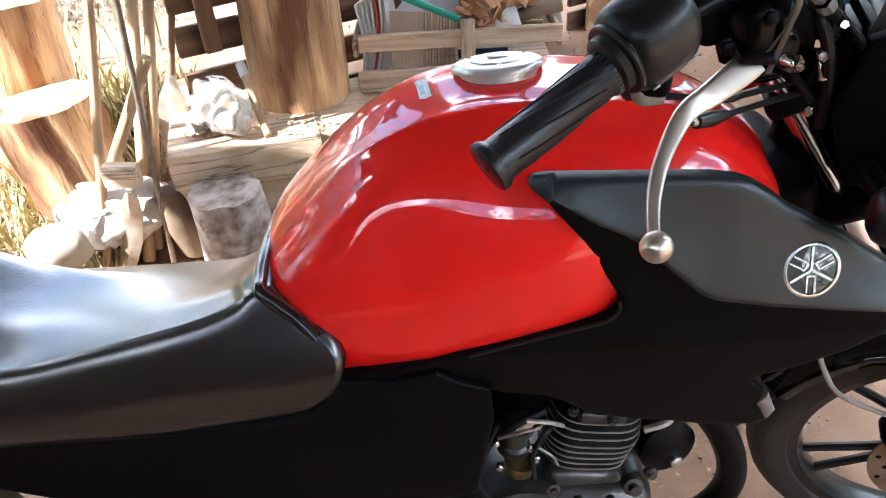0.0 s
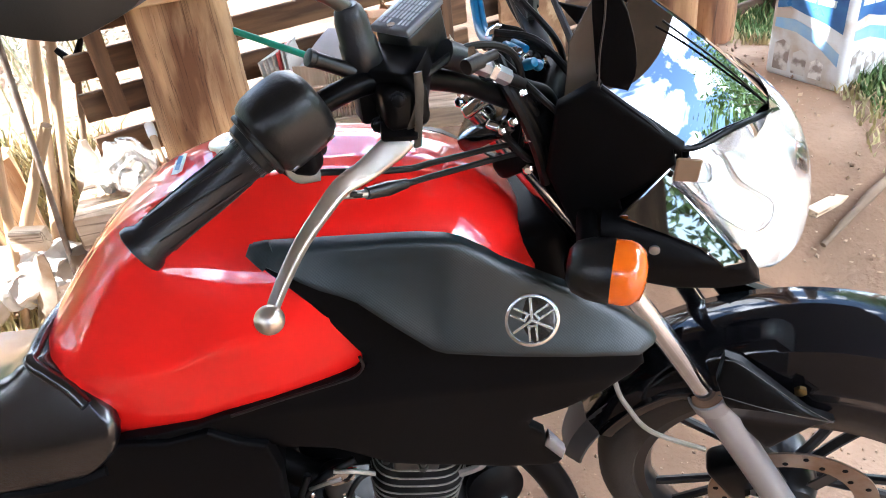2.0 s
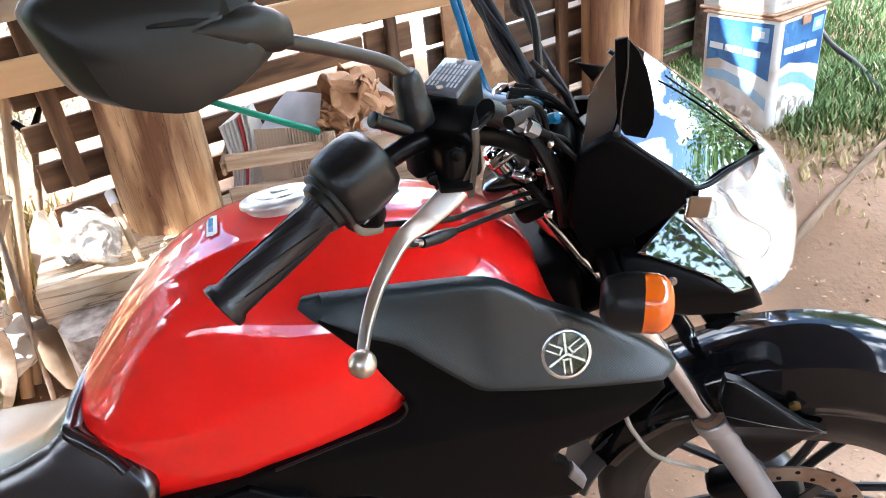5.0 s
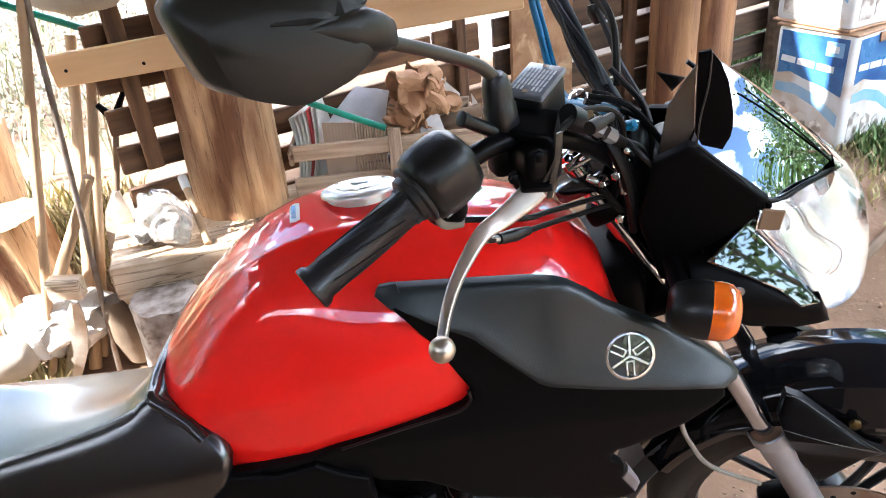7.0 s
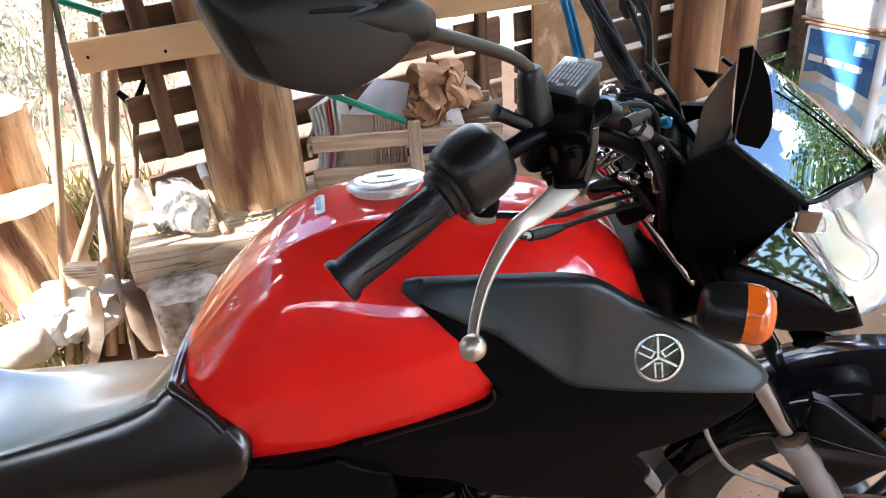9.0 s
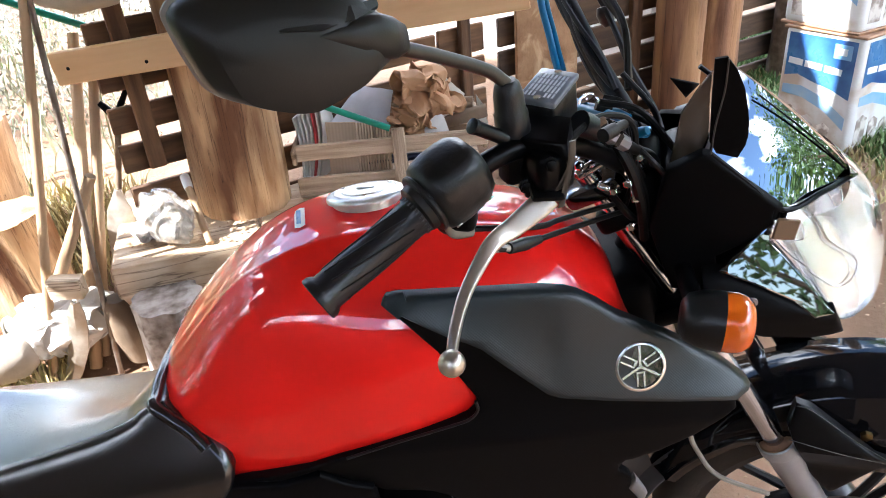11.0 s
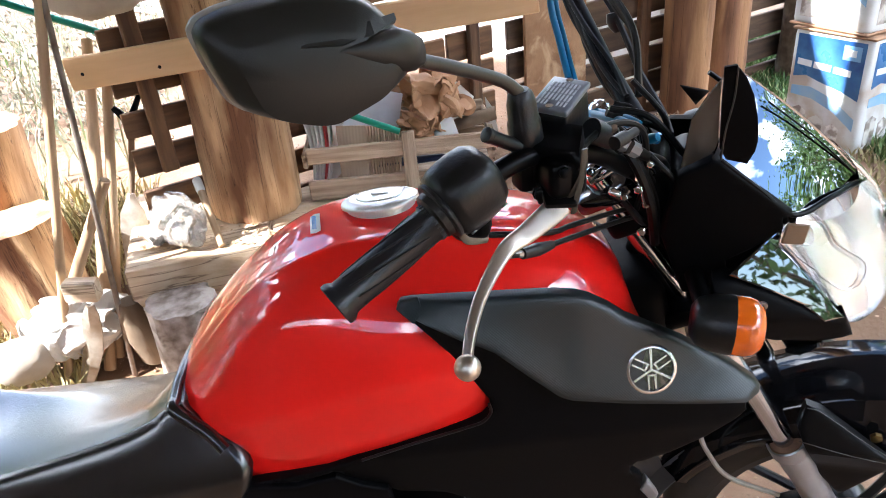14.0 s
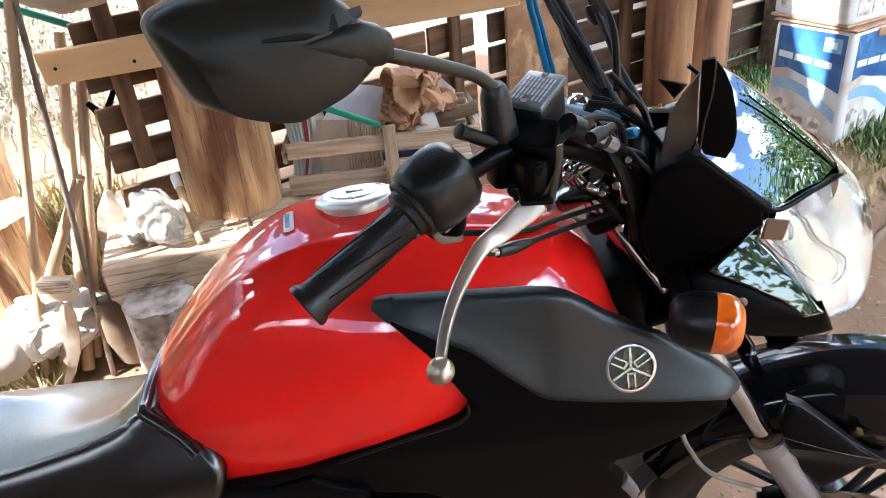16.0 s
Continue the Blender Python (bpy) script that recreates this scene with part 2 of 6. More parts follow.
M["kraft"] = mat("kraft_paper", (0.37, 0.20, 0.10), 0.75, 0.0, 0.2, 7, bump=0.15, bscale=60)
M["paper"] = mat("paper", (0.62, 0.60, 0.57), 0.8, 0.0, 0.15, 6, rand=0.15)
M["card"] = mat("cardboard", (0.50, 0.38, 0.27), 0.8, 0.0, 0.15, 5)
M["navy"] = mat("dark_blue_plastic", (0.012, 0.020, 0.055), 0.3, 0.0, 0.3, 14)
M["pale_paper"] = mat("pale_bluish_paper", (0.52, 0.53, 0.58), 0.6, 0.0, 0.25, 9)
M["redprint"] = mat("red_print", (0.5, 0.05, 0.05), 0.6)
M["bag"] = mat("plastic_bag", (0.62, 0.58, 0.53), 0.20, 0.0, 0.2, 9, bump=0.8, bscale=18, trans=0.72)
M["iron"] = mat("tool_iron", (0.28, 0.25, 0.22), 0.5, 0.6, 0.4, 14, col2=(0.14, 0.09, 0.06))
M["steel"] = mat("worn_tool_steel", (0.50, 0.47, 0.43), 0.45, 0.55, 0.35, 16, col2=(0.30, 0.25, 0.20), bump=0.1, bscale=60)
M["stone"] = mat("stone", (0.42, 0.36, 0.30), 0.9, 0.0, 0.35, 9, bump=0.5, bscale=40, rand=0.2)
M["cloth"] = mat("sack_cloth", (0.45, 0.40, 0.32), 0.9, 0.0, 0.3, 8, bump=0.5, bscale=60)
M["tin"] = mat("tin_white", (0.62, 0.64, 0.64), 0.35, 0.0, 0.2, 5, col2=(0.44, 0.36, 0.28), ramp=(0.34, 0.46), bump=0.1, bscale=20)
M["rust"] = mat("rusty_rim", (0.42, 0.25, 0.15), 0.6, 0.4, 0.4, 30)
M["dirt"] = mat("dirt_ground", (0.26, 0.150, 0.088), 0.95, 0.0, 0.3, 2.2, col2=(0.15, 0.09, 0.052), bump=1.0, bscale=60, ramp=(0.3, 0.7), stain=((0.34, 0.23, 0.155), 1.3, 0.48, 0.66))
M["pebble"] = mat("pebbles", (0.40, 0.29, 0.20), 0.9, 0.0, 0.5, 4, col2=(0.20, 0.12, 0.07))
M["chips"] = mat("wood_chips", (0.40, 0.28, 0.18), 0.85, 0.0, 0.5, 5, col2=(0.25, 0.15, 0.08))
M["grass"] = mat("grass_blades", (0.095, 0.155, 0.035), 0.6, 0.0, 0.5, 2.5, col2=(0.05, 0.11, 0.015))
# weed green lifted: the sun's glare outside is put into the colour
M["weed"] = mat("glare_pale_weeds", (0.48, 0.50, 0.36), 0.6, 0.0, 0.5, 6, col2=(0.13, 0.15, 0.06))
M["straw"] = mat("dry_straw", (0.50, 0.42, 0.20), 0.7, 0.0, 0.4, 4)
M["leaf"] = mat("leaves", (0.10, 0.17, 0.04), 0.55, 0.0, 0.5, 3, col2=(0.035, 0.075, 0.012))
M["trunk"] = mat("tree_bark", (0.20, 0.14, 0.09), 0.9, 0.0, 0.4, 6, bump=0.8, bscale=25)
# grey dry leaves, paled further to carry the glare outside
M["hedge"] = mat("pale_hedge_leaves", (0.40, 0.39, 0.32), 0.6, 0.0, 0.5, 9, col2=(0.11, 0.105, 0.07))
M["grip_tan"] = mat("tan_insert", (0.22, 0.145, 0.085), 0.5)
M["lid"] = mat("reservoir_lid_plastic", (0.15, 0.165, 0.195), 0.3, 0.0, 0.2, 20, spec=0.8)
M["lid_print"] = mat("faded_print", (0.62, 0.65, 0.70), 0.5)
M["dark_board"] = mat("dark_boards", (0.17, 0.12, 0.08), 0.85, 0.0, 0.5, 8, col2=(0.08, 0.05, 0.03), bump=0.5, bscale=30, stretch=(0.35, 3, 3))
M["roof"] = mat("roof_sheet", (0.14, 0.12, 0.10), 0.7, 0.3, 0.3, 3)


# ---- mesh helpers ----
def spline(pts, n):
    """n + 1 points on a smooth curve through pts."""
    p = np.array(pts, float)
    k = len(p)
    out = []
    for s in np.linspace(0, k - 1, n + 1):
        i = min(int(s), k - 2)
        t = s - i
        a, b = p[i], p[i + 1]
        m0 = (b - p[i - 1]) / 2 if i else b - a
        m1 = (p[i + 2] - a) / 2 if i + 2 < k else b - a
        out.append((2 * t**3 - 3 * t**2 + 1) * a + (t**3 - 2 * t**2 + t) * m0 + (3 * t**2 - 2 * t**3) * b + (t**3 - t**2) * m1)
    return np.array(out)


def loft(bm, rings, closed=True, caps=True):
    vs = [[bm.verts.new(tuple(p)) for p in r] for r in rings]
    for a, b in zip(vs, vs[1:]):
        n = len(a)
        for i in range(n if closed else n - 1):
            j = (i + 1) % n
            bm.faces.new((a[i], a[j], b[j], b[i]))
    if caps and closed:
        bm.faces.new(vs[0][::-1])
        bm.faces.new(vs[-1])
    return bm


def tube(pts, r, n=10, seg=24, bm=None, smooth=True, flat=1.0):
    """A round rod along a smooth curve through pts; r: one radius or one for each of pts."""
    bm = bm or bmesh.new()
    c = spline(pts, seg) if smooth else np.array(pts, float)
    rr = np.full(len(c), r) if np.isscalar(r) else np.interp(np.linspace(0, 1, len(c)), np.linspace(0, 1, len(r)), r)
    rings, side = [], None
    for i in range(len(c)):
        d = Vector(c[min(i + 1, len(c) - 1)] - c[max(i - 1, 0)]).normalized()
        if side is None:
            side = d.orthogonal().normalized()
        side = (side - d * side.dot(d)).normalized()
        up = d.cross(side)
        rings.append([Vector(c[i]) + float(rr[i]) * (math.cos(a) * side + flat * math.sin(a) * up) for a in np.linspace(0, 2 * math.pi, n, endpoint=False)])
    return loft(bm, rings)


def lathe(profile, origin, axis, n=32, bm=None):
    """A turned body: profile rows of (radius, height along the axis)."""
    bm = bm or bmesh.new()
    d = Vector(axis).normalized()
    s = d.orthogonal().normalized()
    u = d.cross(s)
    o = Vector(origin)
    hollow = profile[0] == profile[-1]
    rings = [[o + d * float(h) + float(max(r, 1e-4)) * (math.cos(a) * s + math.sin(a) * u) for a in np.linspace(0, 2 * math.pi, n, endpoint=False)] for r, h in profile]
    return loft(bm, rings, caps=not hollow)


def rbox(size, m=None, bevel=0.003, seg=2, bm=None):
    """A box with rounded edges, centred, moved by m."""
    bm = bm or bmesh.new()
    r = bmesh.ops.create_cube(bm, size=1.0, matrix=Matrix.Diagonal((*size, 1)))
    vs = r["verts"]
    if bevel:
        es = list({e for v in vs for e in v.link_edges})
        g = bmesh.ops.bevel(bm, geom=es, offset=min(bevel, 0.45 * min(size)), segments=seg, affect="EDGES", profile=0.5)
        vs = list({v for f in g["faces"] for v in f.verts} | {v for v in vs if v.is_valid})
    if m is not None:
        bmesh.ops.transform(bm, matrix=m, verts=vs)
    return bm


def inside(poly, x, z):
    hit = False
    for (x0, z0), (x1, z1) in zip(poly, poly[1:] + poly[:1]):
        if (z0 > z) != (z1 > z) and x < (x1 - x0) * (z - z0) / (z1 - z0) + x0:
            hit = not hit
    return hit


def edge_gap(poly, x, z):
    best = 9.0
    for (x0, z0), (x1, z1) in zip(poly, poly[1:] + poly[:1]):
        dx, dz = x1 - x0, z1 - z0
        t = max(0, min(1, ((x - x0) * dx + (z - z0) * dz) / (dx * dx + dz * dz + 1e-12)))
        best = min(best, math.hypot(x - x0 - t * dx, z - z0 - t * dz))
    return best


def panel(poly, yf, thick=0.006, step=0.010, round_r=0.006, round_d=0.004, soft=0, bm=None):
    """A shell in the xz plane with the outline poly; yf(x, z) gives its outer face, rounded off along the rim; thick goes inwards (+y)."""
    bm = bm or bmesh.new()
    if soft:
        poly = [tuple(q) for q in spline(list(poly) + [poly[0]], soft)[:-1]]
    rim = []
    for (x0, z0), (x1, z1) in zip(poly, poly[1:] + poly[:1]):
        k = max(1, int(math.hypot(x1 - x0, z1 - z0) / step))
        rim += [(x0 + (x1 - x0) * i / k, z0 + (z1 - z0) * i / k) for i in range(k)]
    pts = [Vector(q) for q in rim]
    m = len(rim)
    turn = sum(rim[i][0] * rim[(i + 1) % m][1] - rim[(i + 1) % m][0] * rim[i][1] for i in range(m))
    sg = 1 if turn > 0 else -1
    for fr in (0.18, 0.45, 0.9):                 # rows that follow the rim, for the rounded edge
        for i in range(m):
            (xa, za), (xb, zb) = rim[i - 1], rim[(i + 1) % m]
            ln = math.hypot(xb - xa, zb - za) or 1
            q = (rim[i][0] - sg * (zb - za) / ln * round_r * fr, rim[i][1] + sg * (xb - xa) / ln * round_r * fr)
            if inside(poly, *q) and edge_gap(poly, *q) > round_r * fr * 0.8:
                pts.append(Vector(q))
    lo, hi = np.min(rim, axis=0), np.max(rim, axis=0)
    for x in np.arange(lo[0], hi[0], step):
        for z in np.arange(lo[1], hi[1], step):
            if inside(poly, x, z) and edge_gap(poly, x, z) > max(step * 0.5, round_r * 1.4):
                pts.append(Vector((float(x), float(z))))
    n = len(rim)
    vs, _, fs, *_ = delaunay_2d_cdt(pts, [(i, (i + 1) % n) for i in range(n)], [], 1, 1e-6)
    made = []
    for v in vs:
        g = max(0.0, 1 - edge_gap(poly, v.x, v.y) / round_r)
        made.append(bm.verts.new((v.x, yf(v.x, v.y) + round_d * (1 - math.sqrt(max(0, 1 - g * g))), v.y)))
    for f in fs:
        bm.faces.new([made[i] for i in f])
    bmesh.ops.recalc_face_normals(bm, faces=bm.faces[:])
    g = bmesh.ops.extrude_face_region(bm, geom=bm.faces[:])
    for v in [e for e in g["geom"] if isinstance(e, bmesh.types.BMVert)]:
        v.co.y += thick
    bmesh.ops.recalc_face_normals(bm, faces=bm.faces[:])
    return bm


def finish(ob, material, smooth=40):
    ob.data.materials.append(material)
    if smooth:
        ob.data.polygons.foreach_set("use_smooth", [True] * len(ob.data.polygons))
        ob.data.set_sharp_from_angle(angle=radians(smooth))
    return ob


def part(name, bm, material, parent=None, label="", smooth=40, warp=None):
    """Links a bmesh as one mesh object, under a thing or a part when parent is given."""
    if warp:
        for v in bm.verts:
            v.co = warp(v.co)
    bmesh.ops.recalc_face_normals(bm, faces=bm.faces[:])
    me = bpy.data.meshes.new(name)
    bm.to_mesh(me)
    bm.free()
    ob = finish(new(name, me), material, smooth)
    ob.parent = parent
    if label:
        tagged(ob, label)
    return ob


def thing(name, bm, material, label, category, m=None, group="", kind="", smooth=40):
    ob = part(name, bm, material, None, "", smooth)
    if m is not None:
        ob.matrix_basis = m
    return tagged(ob, label, category, group, kind)


def rough_up(bm, amount, scale, seed=0.0):
    bm.normal_update()
    for v in bm.verts:
        v.co += v.normal * amount * noise.noise(v.co * scale + Vector((seed, seed * 2, 0)))
    return bm


# ---- ground and shed ----
def ease(v):
    v = max(0.0, min(1.0, v))
    return v * v * (3 - 2 * v)


def ground_z(x, y):
    """Level under the machine; a low bank behind it, steeper towards the yard."""
    bank = ease((x - 0.15) / 0.75)
    low = 0.40 * ease((y - 0.50) / 1.6)
    high = 0.455 * ease((y - 0.36) / 1.02) - 0.20 * ease((y - 1.70) / 0.9)
    return -0.10 + low + (high - low) * bank * (1 - 0.14 * ease((y - 2.0) / 3)) + 0.02 * max(0.0, min(y, 40) - 2.1)


def axis_steps(far):
    near = np.arange(-3.0, 3.01, 0.06)
    out = 3.0 * np.geomspace(1.06, far / 3.0, 34)
    return np.concatenate([-out[::-1], near, out])


xs, ys = axis_steps(400), axis_steps(400)
bm = bmesh.new()
grid = []
for y in ys:
    row = []
    for x in xs:
        d = math.hypot(x, y)
        bumps = 0.018 * noise.noise(Vector((x * 2.1, y * 2.1, 0))) + 0.006 * noise.noise(Vector((x * 9, y * 9, 3)))
        flat = 0.25 if abs(y) < 0.3 and -1 < x < 1 else 1.0
        row.append(bm.verts.new((x, y, ground_z(x, y) + bumps * flat - 0.006)))
    grid.append(row)
for a, b in zip(grid, grid[1:]):
    for i in range(len(a) - 1):
        bm.faces.new((a[i], a[i + 1], b[i + 1], b[i]))
ground = part("ground", bm, M["dirt"], None, "trodden brown dirt ground with small stones", smooth=180)
tagged(ground, category="ground", kind="structure")

WALL_AZ = 33.0
wall_m = pose(0.1, 1.85, 0, 0, 0, WALL_AZ)      # along the wall, behind it, up


def board(name, length, width, thick, m, material, label, category, parent=None, wob=0.002, seed=0.0, kind="", group=""):
    bm = rbox((length, thick, width), None, min(0.004, thick / 3), 1)
    bmesh.ops.subdivide_edges(bm, edges=[e for e in bm.edges if e.calc_length() > length * 0.6], cuts=6)
    rough_up(bm, wob, 6, seed)
    if parent is not None:
        ob = part(name, bm, material, parent)
        ob.matrix_basis = m
        return ob
    return thing(name, bm, material, label, category, m, group, kind)


wall_back = new("wall_back")
wall_back.matrix_basis = wall_m
tagged(wall_back, "dark horizontal slats with daylight between them", "wall", kind="structure")
random.seed(4)
for k in range(10):
    z = 0.185 + 0.125 * k
    for s0, s1 in ((-1.20, -0.06), (-0.05, 0.155), (0.222, 0.95), (0.96, 2.9)):
        w = (0.084 if s1 < 0 else 0.104) + random.uniform(-0.006, 0.006)
        ln = s1 - s0
        # runs right of the gap take the copy with shade in its colour
        board("slat", ln, w, 0.02, pose((s0 + s1) / 2, 0.0, z + random.uniform(-0.008, 0.008), 0, random.uniform(-0.5, 0.5), 0), M["shaded_slat"] if s0 > 0.2 else M["slat"], "", "", wall_back, 0.002, k * 3 + s0)
for s, w, tilt in ((0.05, 0.045, 0), (0.93, 0.06, 0), (-1.112, 0.050, 1)):
    board("upright", 0.9 if tilt else 2.3, w, 0.03, pose(s, -0.03, 0.98 if tilt else 1.25, 0, 90 - tilt, 0), M["slat"], "", "", wall_back, 0.003, s)
part("backing_board", rough_up(rbox((0.31, 0.018, 1.25), pose(0.425, -0.05, 0.70), 0.003, 1), 0.002, 5), M["chip"], wall_back, "wide brown board")

# unseen roof outline: notches and hole cut to throw sun patches on ledge and tins
ROOF = [(-3.25, -2.70), (2.3, -2.70), (2.3, 1.95), (-0.249, 1.95), (-0.249, 0.80), (-0.13, 0.66), (-0.242, 0.598), (-0.356, 0.525), (-0.437, 0.494), (-0.511, 0.451), (-0.602, 0.412), (-0.605, 0.440), (-0.543, 0.499), (-0.502, 0.578), (-0.449, 0.644), (-0.25, 0.80), (-0.25, 1.95), (-2.75, 1.95), (-2.75, 0.14), (-2.20, 0.10), (-2.20, -0.06), (-3.10, -0.10), (-3.15, -1.2), (-3.25, -1.4)]
# added wall, turned to the sun to whiten the slat gaps and reflections
yard = new("wall_backdrop")
tagged(yard, "added whitewashed wall, the bright backdrop behind the slat gaps", "wall", kind="structure")
part("plaster", rough_up(rbox((5.0, 0.16, 2.3), pose(-0.95, 4.15, 1.2, 0, 0, -35), 0.02, 2), 0.01, 3), M["lime"], yard)

roof = part("ceiling", loft(bmesh.new(), [[(x, y, z) for x, y in ROOF] for z in (2.40, 2.44)]), M["roof"], None, "low roof sheet out of view, cut to steer sun and shade")
tagged(roof, category="ceiling", kind="structure")


def log(name, r0, r1, h, m, material, label, category, seed, lump=0.012, n=40, rings=24):
    bm = bmesh.new()
    rows = []
    for i in range(rings + 1):
        z = h * i / rings
        rr = r0 + (r1 - r0) * i / rings
        rows.append([((rr + lump * noise.noise(Vector((3 * math.cos(a), 3 * math.sin(a), z * 4 + seed))) + 0.35 * lump * noise.noise(Vector((14 * math.cos(a), 14 * math.sin(a), z * 3 + seed)))) * math.cos(a),
                      (rr + lump * noise.noise(Vector((3 * math.cos(a), 3 * math.sin(a), z * 4 + seed + 9)))) * math.sin(a), z) for a in np.linspace(0, 2 * math.pi, n, endpoint=False)])
    loft(bm, rows)
    return thing(name, bm, material, label, category, m, smooth=50)


log("log_post", 0.146, 0.150, 2.06, pose(-0.603, 1.345, 0.333, 0, 0, 0), M["bark"], "thick debarked log post standing on a timber ledge", "post", 1.0, 0.014)
log("wall_post", 0.10, 0.105, 2.4, wall_m @ pose(1.06, -0.16, 0.2), M["post"], "reddish brown round post of the shed wall", "post", 4.0)
log("wall_post", 0.115, 0.11, 2.4, wall_m @ pose(1.95, -0.13, 0.1), M["dark_board"], "dark round post of the shed wall", "post", 9.0)
log("wall_post", 0.10, 0.095, 2.4, wall_m @ pose(1.30, -0.16, 0.2), M["post"], "split brown round post of the shed wall", "post", 7.0)


# unseen walls, added to hold back sky light; their height leaves a bright gap
for wall, at, count, mid, tall in (("block_wall_front", pose(-0.80, -2.55, 0), 16, -2.20, 2.10), ("block_wall_side", pose(-3.0, -1.62, 0, 0, 0, 90), 7, -0.75, 2.5)):
    side = new(wall)
    side.matrix_basis = at
    tagged(side, "added unseen board wall that keeps sky light off the machine", "wall", kind="structure")
    for k in range(count):
        board("board", tall, 0.262, 0.022, pose(mid + 0.25 * k, 0.012 * (k % 2), tall / 2 - 0.10, 0, 90, 0), M["dark_board"], "", "", side, 0.001, k)

# ---- motorcycle ----
HEADING, STEER, RAKE = 5.0, -20.0, 26.5
bike = new("motorcycle")
bike.matrix_basis = pose(0, 0, 0, 0, 0, HEADING)
tagged(bike, "red and black motorcycle parked on dirt in a shed", "motorcycle")
HEAD = Vector((0.375, 0, 0.9))
UP = Vector((-math.sin(radians(RAKE)), 0, math.cos(radians(RAKE))))
TURNED = Matrix.Translation(HEAD) @ Matrix.Rotation(radians(STEER), 4, UP) @ Matrix.Translation(-HEAD)


def steer(co):
    return TURNED @ co


# tank: rows of x, top z, crease y z, widest y z, foot y z
TANK = [(-0.312, 0.715, 0.06, 0.712, 0.124, 0.7, 0.122, 0.63),
        (-0.3, 0.757, 0.07, 0.75, 0.144, 0.715, 0.142, 0.62),
        (-0.258, 0.808, 0.078, 0.795, 0.158, 0.73, 0.15, 0.61),
        (-0.206, 0.86, 0.083, 0.845, 0.175, 0.75, 0.16, 0.6),
        (-0.154, 0.9, 0.087, 0.884, 0.187, 0.77, 0.17, 0.622),
        (-0.1, 0.926, 0.09, 0.91, 0.195, 0.785, 0.18, 0.648),
        (-0.05, 0.938, 0.09, 0.922, 0.2, 0.8, 0.186, 0.662),
        (0.0, 0.942, 0.09, 0.926, 0.202, 0.812, 0.188, 0.67),
        (0.05, 0.941, 0.09, 0.925, 0.2, 0.822, 0.186, 0.68),
        (0.1, 0.938, 0.088, 0.921, 0.194, 0.83, 0.18, 0.69),
        (0.15, 0.932, 0.085, 0.914, 0.182, 0.836, 0.168, 0.7),
        (0.2, 0.921, 0.08, 0.902, 0.166, 0.835, 0.152, 0.715),
        (0.25, 0.9, 0.074, 0.88, 0.15, 0.825, 0.136, 0.73),
        (0.3, 0.858, 0.064, 0.842, 0.13, 0.8, 0.118, 0.74),
        (0.325, 0.805, 0.05, 0.798, 0.1, 0.78, 0.096, 0.745)]
rows = spline(TANK, 56)
rings = []
def tank_half(zt, yc, zc, wm, zm, wb, zb):
    return spline([(0, zt), (yc * 0.6, zt - 0.25 * (zt - zc)), (yc * 0.9, zc + 0.18 * (zt - zc)), (yc, zc), (yc + 0.10 * (wm - yc), zc - 0.055 * (zc - zm)), (yc + 0.55 * (wm - yc), zc - 0.32 * (zc - zm)), (wm, zm), (wm - 0.2 * (wm - wb), zm - 0.5 * (zm - zb)), (wb, zb)], 32)


def knee(x, y, z):
    """The shallow hollow for the rider's knee."""
    return 0.007 * math.exp(-((x + 0.12 + 0.5 * (z - 0.80)) / 0.055) ** 2 - ((z - 0.805) / 0.050) ** 2)


for x, zt, yc, zc, wm, zm, wb, zb in rows:       # the machine leans away on its stand: the near shoulder is the higher one
    lean = ease((x + 0.28) / 0.12) * ease((0.33 - x) / 0.10)
    far = tank_half(zt, yc, zc - 0.014 * lean, wm, zm, wb, zb)
    near = tank_half(zt, yc, zc + 0.012 * lean, wm, zm, wb, zb)
    rings.append([(x, y, z) for y, z in far] + [(x, -y + knee(x, y, z), z) for y, z in near[::-1][:-1]])
tank = part("fuel_tank", loft(bmesh.new(), rings), M["red"], bike, "glossy red fuel tank", smooth=60)
cap = part("filler_cap", lathe([(0.0, -0.014), (0.047, -0.014), (0.047, -0.002), (0.0530, -0.0005), (0.0535, 0.0025), (0.0520, 0.0055), (0.047, 0.0080), (0.0415, 0.0095), (0.0405, 0.0085), (0.032, 0.0085), (0.031, 0.0105), (0.0, 0.0108)], (-0.003, 0.004, 0.9425), (-0.05, 0.19, 1), 56), M["brushed"], tank, "round brushed aluminium filler cap")
for k in range(3):
    a = 2.1 * k + 0.5
    part("cap_screw", lathe([(0, 0), (0.0032, 0), (0.0032, 0.0015), (0, 0.0018)], (0.0365 * math.cos(a) - 0.0035, 0.0056 + 0.0365 * math.sin(a), 0.9512 - 0.0069 * math.sin(a) + 0.0018 * math.cos(a)), (-0.05, 0.19, 1), 12), M["chrome"], cap)
part("lock_cover", rbox((0.024, 0.010, 0.003), pose(-0.003, 0.006, 0.9542, -10.8, 3, 0), 0.0012), M["brushed"], cap)


def tank_top(x, y):
    """The height of the tank's skin at x, y."""
    i = int(np.searchsorted(rows[:, 0], x))
    half = [(abs(q[1]), q[2]) for q in ([rings[i][0]] + rings[i][:32:-1] if y < 0 else rings[i][:33])]
    return float(np.interp(abs(y), [h[0] for h in half], [h[1] for h in half]))


rows_s = []
for i in range(7):
    y = 0.014 - 0.060 * i / 6
    rows_s.append([(-0.097 + 0.014 * j / 2 - 0.10 * (y + 0.03), y, tank_top(-0.097 + 0.014 * j / 2 - 0.10 * (y + 0.03), y) + 0.0012) for j in range(3)])
